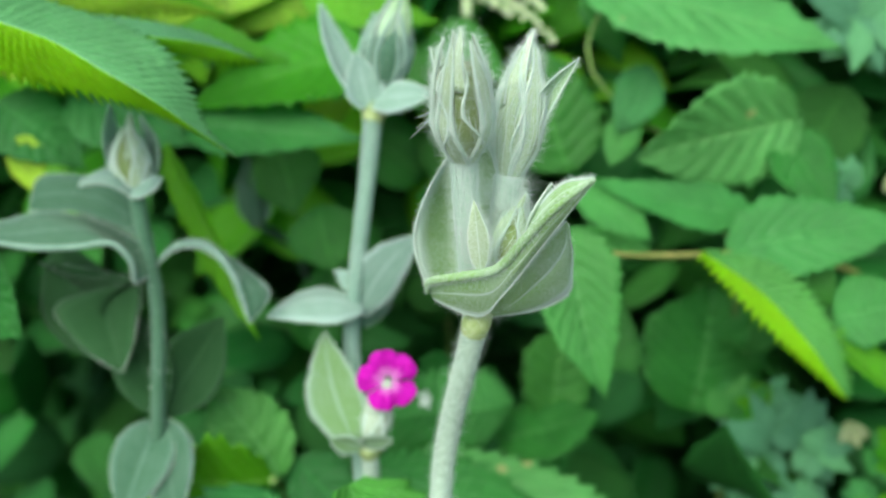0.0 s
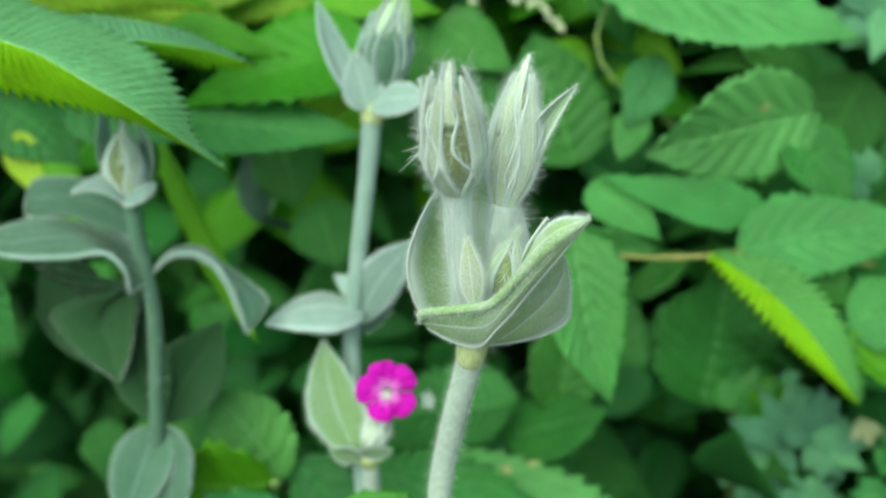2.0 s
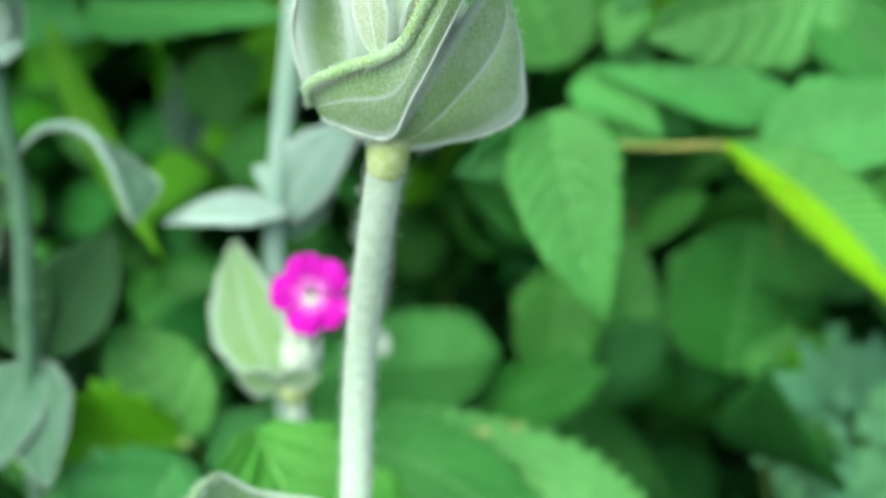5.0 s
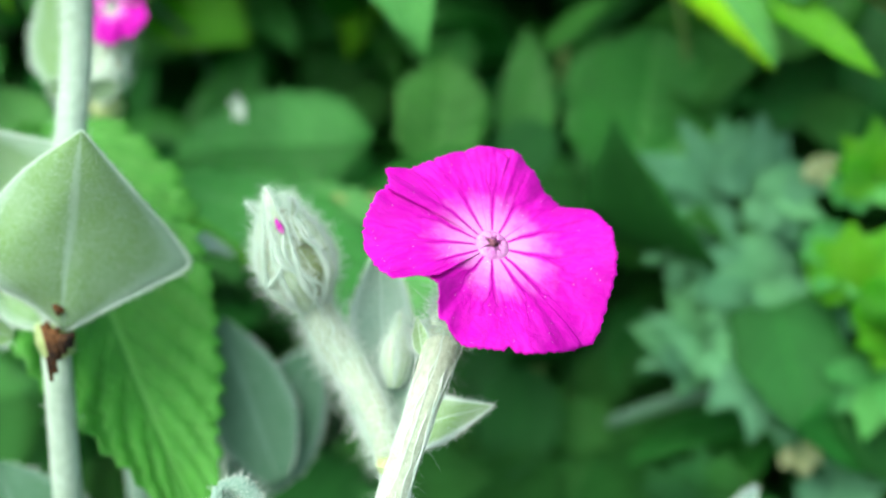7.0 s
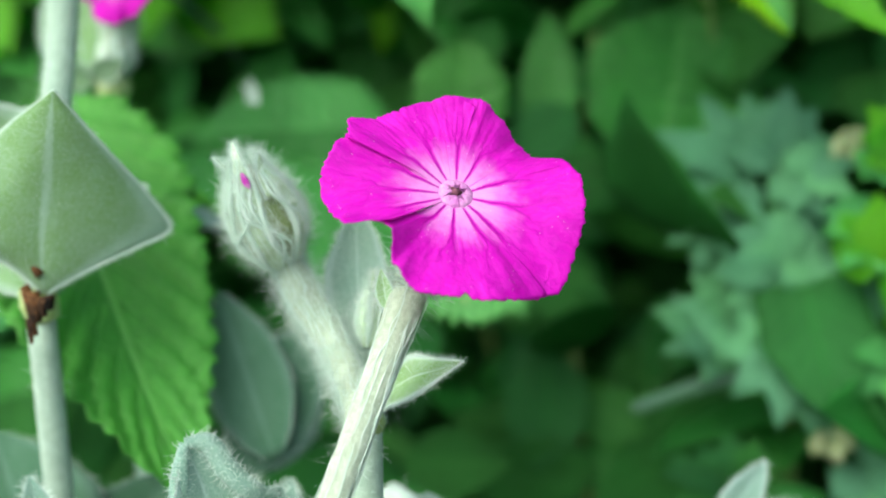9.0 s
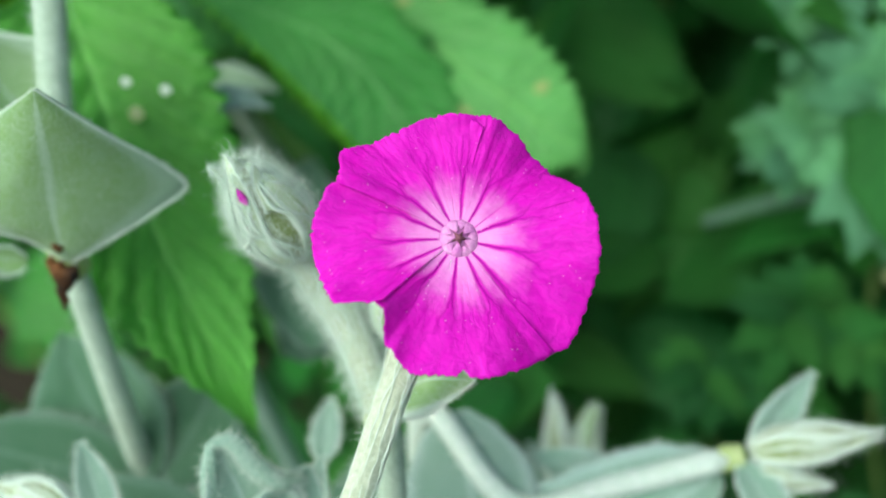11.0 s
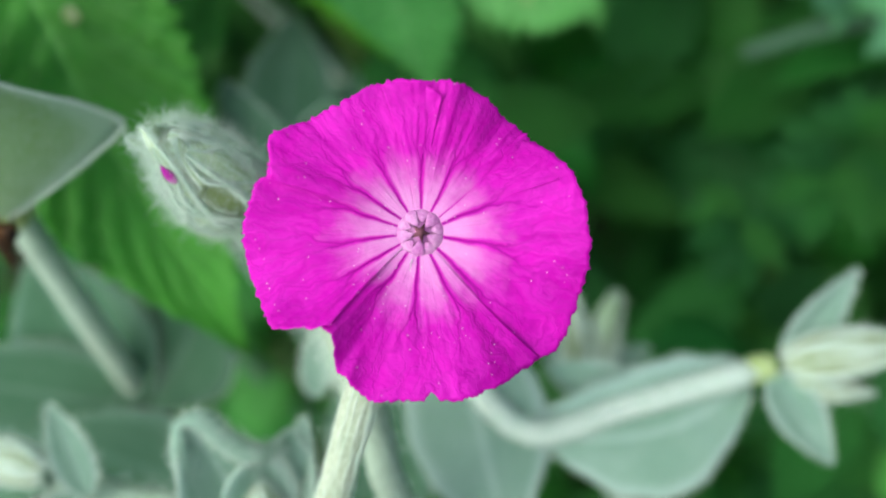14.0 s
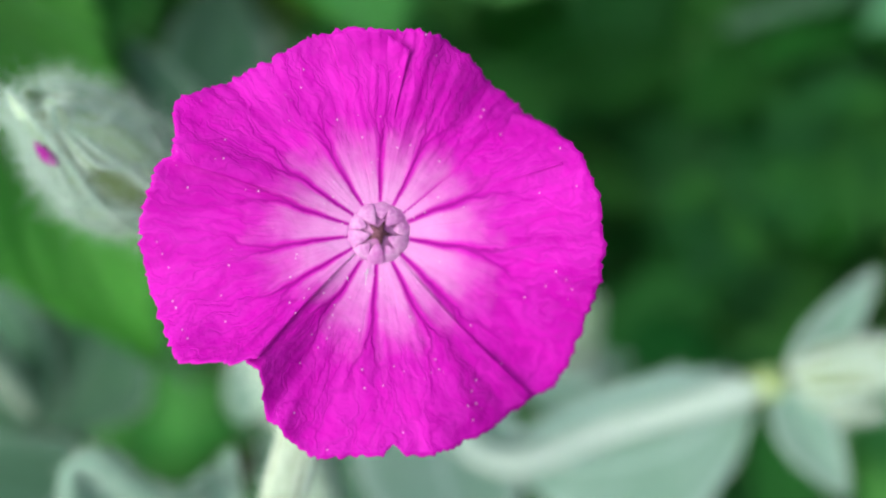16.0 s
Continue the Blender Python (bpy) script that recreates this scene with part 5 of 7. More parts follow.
far_buds = thing("rose_campion", (0.07, 0.0, 0.0), "small pale rose campion shoot with a tuft of narrow buds", "plant", "rose campions")
stalk(far_buds, [(0.07, 0.0, 0.0), (0.0500, -0.0644, 0.3744), (0.0498, -0.0625, 0.3840)], [0.0020, 0.0018, 0.0017], 150)
bud(far_buds, (0.0500, -0.0638, 0.3844), (0.0468, -0.0537, 0.3972), 0.0051, 250, seed=31)
bud(far_buds, (0.0506, -0.0628, 0.3847), (0.0527, -0.0516, 0.3934), 0.0054, 250, seed=37, open_by=0.1)
felt_leaf(far_buds, (0.0510, -0.0610, 0.3855), (0.0577, -0.0557, 0.3873), 0.0035, (0.48, -0.47, 0.74), shape="lance", hair=120, mat=SILVER)
felt_leaf(far_buds, (0.0489, -0.0637, 0.3838), (0.0436, -0.0588, 0.3905), 0.0039, (0.48, -0.47, 0.74), shape="lance", hair=120, mat=SILVER)

# ---- small plant with a little open flower behind the tall stem ----
small = thing("rose_campion", (-0.01, 0.0, 0.0), "grey rose campion with a small magenta flower and upright leaf", "plant", "rose campions")
stalk(small, [(-0.01, 0.05, 0.0), (-0.0264, -0.0183, 0.4228), (-0.0149, -0.0384, 0.4546), (-0.0144, -0.0378, 0.4649)], [0.0021, 0.0019, 0.0018, 0.0019], 500)
SMALL_RIM = ((-1, 0.52, -0.04), (-0.5, 0.62, 0.03), (0, 0.64, 0.05), (0.5, 0.63, 0.0), (1, 0.5, -0.05))
flower(small, (-0.0088, -0.0379, 0.4807), (0.21, -0.95, 0.27), (0.95, 0.32, -0.07), [(turn, 38, SMALL_RIM, 0.0) for turn in (100, 35, -45, -110, 172)],
       0.0064, (-0.0133, -0.0360, 0.4697), 0.0058, throat=False, hair=300)
felt_leaf(small, (-0.0169, -0.0394, 0.4667), (-0.0233, -0.0297, 0.4878), 0.0121, (0.20, -0.93, 0.31), shape="lance", fold=12, arch=-0.03, sag=-0.06, rows=24, cols=8, hair=400, mat=FELT_GREEN)
felt_leaf(small, (-0.0153, -0.0408, 0.4674), (-0.0083, -0.0416, 0.4691), 0.0039, (0.20, -0.93, 0.31), roll=30, shape="felt", cup=0.2, hair=120, mat=FELT_GREEN)
felt_leaf(small, (-0.0154, -0.0410, 0.4666), (-0.0210, -0.0430, 0.4702), 0.0051, (0.20, -0.93, 0.31), roll=-30, shape="felt", cup=0.25, hair=120, mat=FELT_GREEN)
bud(small, (-0.0141, -0.0375, 0.4665), (-0.0099, -0.0361, 0.4759), 0.0059, 300, seed=41, label="cream woolly calyx")
part("joint", tube([(-0.0144, -0.0381, 0.4625), (-0.0144, -0.0379, 0.4647), (-0.0142, -0.0379, 0.4666)], [0.0019, 0.0030, 0.0026], 14), NODE, small)

# ---- tall plant with ribbed buds further back ----
tall = thing("rose_campion", (-0.02, 0.03, 0.0), "tall grey rose campion with ribbed buds and drooping stem leaves", "plant", "rose campions")
stalk(tall, [(-0.02, 0.03, 0.0), (-0.0183, -0.0299, 0.4748), (-0.0191, -0.0250, 0.4826), (-0.0171, -0.0178, 0.5003), (-0.0151, -0.0110, 0.5144), (-0.0134, -0.0055, 0.5277)],
      [0.0022, 0.0019, 0.0018, 0.0018, 0.0019, 0.0022], 900, 0.0009, mat=SILVER, radius=0.00003)
part("joint", tube([(-0.0137, -0.0063, 0.5260), (-0.0132, -0.0054, 0.5281), (-0.0128, -0.0046, 0.5299)], [0.0023, 0.0029, 0.0026], 14), NODE, tall)
bud(tall, (-0.0114, -0.0036, 0.5321), (-0.0069, 0.0048, 0.5516), 0.0101, 260, seed=43, open_by=0.12, wool=SILVER, mat=FELT_SHADED)
bud(tall, (-0.0136, -0.0025, 0.5331), (-0.0127, 0.0041, 0.5475), 0.0073, 200, seed=47, wool=SILVER, mat=FELT_SHADED)
felt_leaf(tall, (-0.0142, -0.0055, 0.5284), (-0.0240, 0.0017, 0.5507), 0.0074, (0.14, -0.92, 0.36), roll=50, shape="felt", fold=15, sag=-0.08, hair=250, mat=SILVER)
felt_leaf(tall, (-0.0140, -0.0065, 0.5304), (0.0006, -0.0083, 0.5319), 0.0075, (0.14, -0.92, 0.36), roll=-25, shape="felt", arch=0.06, hair=250, mat=SILVER)
felt_leaf(tall, (-0.0136, -0.0077, 0.5294), (-0.0160, -0.0045, 0.5408), 0.0083, (0.14, -0.92, 0.36), roll=10, shape="wide", cup=0.2, hair=150, mat=SILVER)
felt_leaf(tall, (-0.0161, -0.0226, 0.4899), (-0.0357, -0.0281, 0.4907), 0.0166, (-0.02, -0.05, 0.99), shape="felt", arch=0.14, cup=-0.15, rows=24, hair=350, mat=SILVER)
felt_leaf(tall, (-0.0175, -0.0218, 0.4877), (-0.0048, -0.0116, 0.5016), 0.0101, (0.14, -0.92, 0.36), roll=20, shape="felt", arch=0.05, sag=-0.10, hair=300, mat=SILVER)
felt_leaf(tall, (-0.0166, -0.0192, 0.4917), (-0.0229, -0.0174, 0.4964), 0.0044, (0.14, -0.92, 0.36), shape="lance", hair=120, mat=SILVER)
felt_leaf(tall, (-0.0174, -0.0219, 0.4850), (-0.0101, -0.0122, 0.4952), 0.0073, (0.14, -0.92, 0.36), roll=30, shape="felt", hair=120, mat=FELT_SHADED)

# ---- broad-leaved grey plant ----
broad = thing("rose_campion", (-0.075, 0.01, 0.0), "grey-green rose campion with broad drooping leaves below a leafy bud", "plant", "rose campions")
stalk(broad, [(-0.062, -0.012, 0.0), (-0.0623, -0.0393, 0.4559), (-0.0595, -0.0371, 0.4750), (-0.0572, -0.0326, 0.4999), (-0.0583, -0.0308, 0.5095), (-0.0601, -0.0271, 0.5188)], [0.0020, 0.0017, 0.0016, 0.0016, 0.0016, 0.0018], 900, mat=FELT_SHADED)
woolly_bud(broad, (-0.0604, -0.0271, 0.5192), (-0.0632, -0.0185, 0.5300), 0.0085, 500, seed=53, teeth=[((-0.0591, -0.0278, 0.5271), (-0.0594, -0.0243, 0.5302), (-0.0621, -0.0190, 0.5335))], gap=(0.10, -0.95, 0.3))
felt_sheet(broad, [(-0.0633, -0.0256, 0.5187), (-0.0664, -0.0241, 0.5236), (-0.0674, -0.0219, 0.5291), (-0.0660, -0.0186, 0.5360)], [(-0.0638, -0.0219, 0.5173), (-0.0657, -0.0190, 0.5223), (-0.0672, -0.0156, 0.5283), (-0.0670, -0.0168, 0.5355)], (0.1779, -0.9030, 0.3910), bulge=-0.12, hair=250, mat=SILVER)
felt_sheet(broad, [(-0.0633, -0.0219, 0.5170), (-0.0620, -0.0172, 0.5222), (-0.0618, -0.0150, 0.5272), (-0.0617, -0.0150, 0.5322)], [(-0.0597, -0.0251, 0.5184), (-0.0566, -0.0228, 0.5221), (-0.0567, -0.0198, 0.5267), (-0.0617, -0.0150, 0.5322)], (0.1779, -0.9030, 0.3910), bulge=-0.12, hair=250, mat=SILVER)
felt_sheet(broad, [(-0.0595, -0.0294, 0.5186), (-0.0614, -0.0301, 0.5204), (-0.0659, -0.0292, 0.5217), (-0.0717, -0.0284, 0.5211)], [(-0.0606, -0.0268, 0.5200), (-0.0629, -0.0271, 0.5227), (-0.0661, -0.0262, 0.5237), (-0.0717, -0.0283, 0.5214)], (0.1779, -0.9030, 0.3910), bulge=0.10, hair=250, mat=SILVER)
felt_sheet(broad, [(-0.0606, -0.0295, 0.5187), (-0.0574, -0.0309, 0.5191), (-0.0552, -0.0291, 0.5198), (-0.0543, -0.0261, 0.5211)], [(-0.0612, -0.0267, 0.5203), (-0.0587, -0.0272, 0.5207), (-0.0564, -0.0263, 0.5217), (-0.0543, -0.0260, 0.5213)], (0.1779, -0.9030, 0.3910), bulge=0.10, hair=250, mat=SILVER)
felt_sheet(broad, [(-0.0574, -0.0335, 0.5030), (-0.0595, -0.0363, 0.5025), (-0.0591, -0.0372, 0.5080), (-0.0614, -0.0374, 0.5111), (-0.0692, -0.0388, 0.5114), (-0.0771, -0.0401, 0.5120), (-0.0987, -0.0380, 0.5164)], [(-0.0597, -0.0264, 0.5049), (-0.0637, -0.0249, 0.5077), (-0.0690, -0.0246, 0.5107), (-0.0749, -0.0256, 0.5137), (-0.0809, -0.0282, 0.5157), (-0.0874, -0.0318, 0.5153), (-0.0987, -0.0379, 0.5166)], (0.1779, -0.9030, 0.3910), bulge=0.05, hair=400, mat=FELT_SHADED, rows=36)
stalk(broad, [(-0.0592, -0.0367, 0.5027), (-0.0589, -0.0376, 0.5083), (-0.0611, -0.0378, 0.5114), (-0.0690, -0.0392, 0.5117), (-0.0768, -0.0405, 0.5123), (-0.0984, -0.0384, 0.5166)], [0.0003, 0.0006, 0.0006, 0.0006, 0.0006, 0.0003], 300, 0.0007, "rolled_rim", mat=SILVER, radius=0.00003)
felt_sheet(broad, [(-0.0624, -0.0238, 0.5071), (-0.0710, -0.0209, 0.5101), (-0.0800, -0.0204, 0.5129), (-0.0867, -0.0216, 0.5129), (-0.0882, -0.0214, 0.5142)], [(-0.0647, -0.0177, 0.5119), (-0.0716, -0.0139, 0.5163), (-0.0807, -0.0135, 0.5189), (-0.0876, -0.0157, 0.5193), (-0.0882, -0.0213, 0.5145)], (0.1779, -0.9030, 0.3910), bulge=0.04, hair=250, mat=FELT_SHADED)
felt_sheet(broad, [(-0.0571, -0.0307, 0.5042), (-0.0536, -0.0264, 0.5074), (-0.0481, -0.0262, 0.5078), (-0.0424, -0.0285, 0.5050), (-0.0362, -0.0302, 0.5009), (-0.0330, -0.0319, 0.4981), (-0.0357, -0.0377, 0.4936)], [(-0.0555, -0.0334, 0.5049), (-0.0514, -0.0324, 0.5078), (-0.0468, -0.0325, 0.5082), (-0.0430, -0.0334, 0.5069), (-0.0390, -0.0356, 0.5024), (-0.0374, -0.0370, 0.4986), (-0.0359, -0.0377, 0.4936)], (0.1779, -0.9030, 0.3910), bulge=0.06, hair=400, mat=FELT_SHADED, rows=36)
stalk(broad, [(-0.0552, -0.0318, 0.5058), (-0.0512, -0.0321, 0.5084), (-0.0465, -0.0321, 0.5088), (-0.0425, -0.0331, 0.5073), (-0.0382, -0.0359, 0.5028), (-0.0359, -0.0376, 0.4938)], [0.0003, 0.0005, 0.0006, 0.0006, 0.0005, 0.0002], 300, 0.0007, "rolled_rim", mat=SILVER, radius=0.00003)
# Lower leaves, their deeper shade put into the felt colour.
felt_sheet(broad, [(-0.0875, -0.0241, 0.5025), (-0.0780, -0.0275, 0.5005), (-0.0623, -0.0290, 0.5002), (-0.0830, -0.0294, 0.4933), (-0.0738, -0.0352, 0.4859), (-0.0653, -0.0391, 0.4833)], [(-0.0875, -0.0241, 0.5025), (-0.0720, -0.0261, 0.5010), (-0.0632, -0.0276, 0.4988), (-0.0638, -0.0310, 0.4911), (-0.0642, -0.0355, 0.4860), (-0.0653, -0.0391, 0.4833)], (0.1779, -0.9030, 0.3910), mid=[(-0.0881, -0.0233, 0.5021), (-0.0797, -0.0256, 0.4982), (-0.0738, -0.0270, 0.4946), (-0.0710, -0.0300, 0.4892), (-0.0681, -0.0344, 0.4853), (-0.0653, -0.0391, 0.4833)], bulge=0.03, hair=250, mat=FELT_DEEP_SHADE)
felt_leaf(broad, (-0.0843, -0.0210, 0.5042), (-0.0688, -0.0316, 0.4807), 0.0182, (0.14, -0.92, 0.36), roll=10, mat=FELT_DEEP_SHADE, shape="felt", fold=10, sag=0.05, hair=0)
felt_leaf(broad, (-0.0618, -0.0337, 0.4701), (-0.0695, -0.0236, 0.4916), 0.0134, (0.14, -0.92, 0.36), mat=FELT_DEEP_SHADE, shape="felt", fold=12, hair=0)
felt_leaf(broad, (-0.0609, -0.0336, 0.4700), (-0.0483, -0.0218, 0.4876), 0.0158, (0.14, -0.92, 0.36), mat=FELT_DEEP_SHADE, shape="felt", fold=12, hair=0)
felt_leaf(broad, (-0.0612, -0.0366, 0.4698), (-0.0653, -0.0525, 0.4557), 0.0129, (0.14, -0.92, 0.36), mat=FELT_SHADED, shape="wide", fold=10, hair=200)
felt_leaf(broad, (-0.0606, -0.0365, 0.4698), (-0.0541, -0.0496, 0.4537), 0.0129, (0.14, -0.92, 0.36), mat=FELT_SHADED, shape="wide", fold=10, hair=200)
hidden = thing("rose_campion", (-0.06, 0.06, 0.0), "young grey rose campion shoot half hidden among green leaves", "plant", "rose campions")
stalk(hidden, [(-0.06, 0.06, 0.0), (-0.0620, 0.0760, 0.4637), (-0.0564, 0.0300, 0.4899)], [0.0014, 0.0012, 0.0012], 100, mat=FELT_SHADED)
bud(hidden, (-0.0564, 0.0297, 0.4892), (-0.0596, 0.0363, 0.5076), 0.0069, 150, seed=59, wool=FELT_SHADED, mat=FELT_SHADED)
felt_leaf(hidden, (-0.0562, 0.0291, 0.4903), (-0.0530, 0.0327, 0.4983), 0.0045, (0.14, -0.92, 0.36), mat=FELT_SHADED, shape="lance", hair=80)
felt_leaf(hidden, (-0.0569, 0.0290, 0.4903), (-0.0613, 0.0328, 0.5018), 0.0054, (0.14, -0.92, 0.36), mat=FELT_SHADED, shape="lance", hair=80)

# ---- lower felted leaves on the ground side of the tall stem ----
rosette = thing("rose_campion", (-0.01, -0.05, 0.0), "leafy rose campion shoot with large grey-green leaves coloured as in shade", "plant", "rose campions")
stalk(rosette, [(-0.01, -0.05, 0.0), (-0.0066, -0.0988, 0.3863), (-0.0011, -0.0909, 0.4045)], [0.0016, 0.0012, 0.0010], 200)
felt_leaf(rosette, (0.0194, -0.0979, 0.4031), (-0.0040, -0.1020, 0.4158), 0.0151, (0.48, -0.47, 0.74), mat=FELT_SHADED, shape="felt", fold=8, hair=150)
felt_leaf(rosette, (0.0018, -0.0919, 0.4076), (-0.0127, -0.0826, 0.4258), 0.0192, (0.48, -0.47, 0.74), mat=FELT_SHADED, shape="felt", fold=10, sag=-0.05, hair=200)
felt_leaf(rosette, (0.0021, -0.0918, 0.4075), (0.0062, -0.0752, 0.4156), 0.0158, (0.48, -0.47, 0.74), mat=FELT_SHADED, shape="felt", fold=10, sag=0.08, hair=200)
felt_leaf(rosette, (0.0015, -0.0924, 0.4072), (-0.0193, -0.1014, 0.4234), 0.0140, (0.48, -0.47, 0.74), mat=FELT_SHADED, shape="felt", fold=8, hair=200)
felt_leaf(rosette, (0.0035, -0.0520, 0.4105), (-0.0031, -0.0300, 0.4207), 0.0140, (0.48, -0.47, 0.74), mat=FELT_SHADED, shape="felt", fold=10, hair=150)
felt_leaf(rosette, (0.0093, -0.0577, 0.4056), (0.0083, -0.0343, 0.4131), 0.0122, (0.48, -0.47, 0.74), mat=FELT_SHADED, shape="felt", fold=10, hair=150)
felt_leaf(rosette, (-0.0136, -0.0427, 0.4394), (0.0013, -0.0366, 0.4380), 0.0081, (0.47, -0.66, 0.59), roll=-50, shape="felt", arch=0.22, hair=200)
felt_leaf(rosette, (0.0197, -0.0681, 0.4142), (0.0096, -0.0573, 0.4354), 0.0122, (0.30, -0.90, 0.31), mat=FELT_SHADED, shape="felt", hair=200)
felt_leaf(rosette, (0.0139, -0.0686, 0.4117), (0.0221, -0.0530, 0.4292), 0.0133, (0.30, -0.90, 0.31), mat=FELT_SHADED, shape="felt", hair=200)

felt_leaf(rosette, (-0.0038, -0.0513, 0.4414), (0.0083, -0.0468, 0.4413), 0.0050, (0.09, -0.33, 0.94), shape="felt", arch=0.3, cup=0.1, hair=100, mat=SILVER)

# ---- toothed shrub leaves, upper left ----
shrub = thing("raspberry_shrub", (-0.14, 0.06, 0.0), "leafy green shrub with toothed pleated leaves, some coloured yellow-green as if sunlit", "shrub", "green shrubs")
part("stem", tube([(-0.14, 0.06, 0.0), (-0.1350, -0.0147, 0.4801), (-0.1244, 0.0039, 0.5486)], [0.0014, 0.0012, 0.0009], 8), GREENSTEM, shrub)
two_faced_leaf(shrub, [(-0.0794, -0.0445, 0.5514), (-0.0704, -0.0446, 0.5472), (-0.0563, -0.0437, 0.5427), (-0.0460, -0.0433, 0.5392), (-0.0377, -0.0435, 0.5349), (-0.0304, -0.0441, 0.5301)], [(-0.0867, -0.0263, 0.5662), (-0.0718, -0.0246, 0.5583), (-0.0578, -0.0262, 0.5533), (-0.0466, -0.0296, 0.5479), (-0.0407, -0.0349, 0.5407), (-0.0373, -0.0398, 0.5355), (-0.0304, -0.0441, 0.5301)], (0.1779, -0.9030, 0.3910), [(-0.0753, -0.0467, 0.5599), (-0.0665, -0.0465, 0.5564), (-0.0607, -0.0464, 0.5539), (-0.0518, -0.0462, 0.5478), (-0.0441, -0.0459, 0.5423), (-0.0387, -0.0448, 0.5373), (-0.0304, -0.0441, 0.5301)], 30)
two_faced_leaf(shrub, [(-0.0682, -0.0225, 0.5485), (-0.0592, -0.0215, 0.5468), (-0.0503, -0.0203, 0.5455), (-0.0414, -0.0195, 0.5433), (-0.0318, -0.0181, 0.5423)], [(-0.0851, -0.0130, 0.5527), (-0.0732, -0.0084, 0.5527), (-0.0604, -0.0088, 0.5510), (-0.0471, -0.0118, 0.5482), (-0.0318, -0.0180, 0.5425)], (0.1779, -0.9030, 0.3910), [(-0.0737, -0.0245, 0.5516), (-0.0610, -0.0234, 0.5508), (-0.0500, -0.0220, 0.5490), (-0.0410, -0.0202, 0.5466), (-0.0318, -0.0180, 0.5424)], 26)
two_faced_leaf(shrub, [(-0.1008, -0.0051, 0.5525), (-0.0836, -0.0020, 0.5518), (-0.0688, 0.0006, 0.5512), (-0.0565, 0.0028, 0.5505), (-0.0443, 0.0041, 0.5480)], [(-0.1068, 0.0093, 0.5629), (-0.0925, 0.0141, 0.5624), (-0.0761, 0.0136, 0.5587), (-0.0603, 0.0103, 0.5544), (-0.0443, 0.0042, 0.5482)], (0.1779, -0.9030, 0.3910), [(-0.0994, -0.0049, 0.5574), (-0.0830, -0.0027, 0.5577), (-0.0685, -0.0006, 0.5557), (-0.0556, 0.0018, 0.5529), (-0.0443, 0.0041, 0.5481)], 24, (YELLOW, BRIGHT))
# Yellow and bright greens here carry the sunlight in their colour.
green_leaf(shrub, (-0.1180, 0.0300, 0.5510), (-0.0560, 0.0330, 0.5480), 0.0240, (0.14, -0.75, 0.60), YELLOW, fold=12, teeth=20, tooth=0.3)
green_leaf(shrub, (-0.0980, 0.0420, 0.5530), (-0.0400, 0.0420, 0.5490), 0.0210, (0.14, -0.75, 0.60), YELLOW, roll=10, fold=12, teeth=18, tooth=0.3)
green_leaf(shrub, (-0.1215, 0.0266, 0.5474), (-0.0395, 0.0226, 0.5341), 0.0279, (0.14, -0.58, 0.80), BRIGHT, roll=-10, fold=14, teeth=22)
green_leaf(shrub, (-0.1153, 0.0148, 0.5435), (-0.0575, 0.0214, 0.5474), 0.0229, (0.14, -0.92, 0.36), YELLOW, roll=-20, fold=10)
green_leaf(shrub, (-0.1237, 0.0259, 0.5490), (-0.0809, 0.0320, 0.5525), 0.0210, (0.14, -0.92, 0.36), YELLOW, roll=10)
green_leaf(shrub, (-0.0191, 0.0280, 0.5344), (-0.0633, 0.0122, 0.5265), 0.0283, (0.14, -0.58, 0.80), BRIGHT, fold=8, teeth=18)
green_leaf(shrub, (-0.0641, 0.0129, 0.5229), (-0.0199, 0.0125, 0.5168), 0.0187, (0.14, -0.58, 0.80), PALE, arch=0.05, fold=10)
green_leaf(shrub, (-0.0661, 0.0438, 0.5436), (-0.0239, 0.0429, 0.5446), 0.0138, (0.14, -0.92, 0.36), YELLOW, roll=15)
green_leaf(shrub, (-0.0399, 0.0435, 0.5475), (-0.0039, 0.0397, 0.5388), 0.0135, (0.14, -0.92, 0.36), BRIGHT, roll=-15)
green_leaf(shrub, (-0.0422, 0.0342, 0.5163), (-0.0239, 0.0365, 0.5251), 0.0090, (0.14, -0.92, 0.36), YELLOW)
green_leaf(shrub, (-0.0629, -0.0025, 0.5219), (-0.0411, -0.0207, 0.4812), 0.0116, (0.14, -0.92, 0.36), BRIGHT, roll=35, fold=20, shape="lance")
green_leaf(shrub, (-0.1042, -0.0259, 0.5029), (-0.0864, -0.0375, 0.4908), 0.0203, (0.14, -0.92, 0.36), GREEN, roll=10)
green_leaf(shrub, (-0.0940, 0.0187, 0.5307), (-0.0642, 0.0139, 0.5164), 0.0235, (0.14, -0.58, 0.80), PALE)
green_leaf(shrub, (-0.1117, 0.0126, 0.5301), (-0.0886, 0.0061, 0.5140), 0.0201, (0.14, -0.58, 0.80), GREEN)
green_leaf(shrub, (-0.1042, 0.0068, 0.5229), (-0.0981, 0.0016, 0.5074), 0.0094, (0.14, -0.92, 0.36), YELLOW)

# ---- low bright leaves, lower left ----
herb = thing("raspberry_shrub", (-0.05, -0.03, 0.0), "low shrub shoot with large bright green toothed leaves", "shrub", "green shrubs")
part("stem", tube([(-0.05, -0.01, 0.0), (-0.0460, -0.0080, 0.4328), (-0.0406, -0.0286, 0.4497)], [0.0014, 0.0012, 0.0010], 8), GREENSTEM, herb)
green_leaf(herb, (-0.0398, -0.0244, 0.4477), (-0.0556, -0.0204, 0.4699), 0.0189, (0.20, -0.93, 0.31), PALE, roll=10, fold=8, shape="oval", teeth=12)
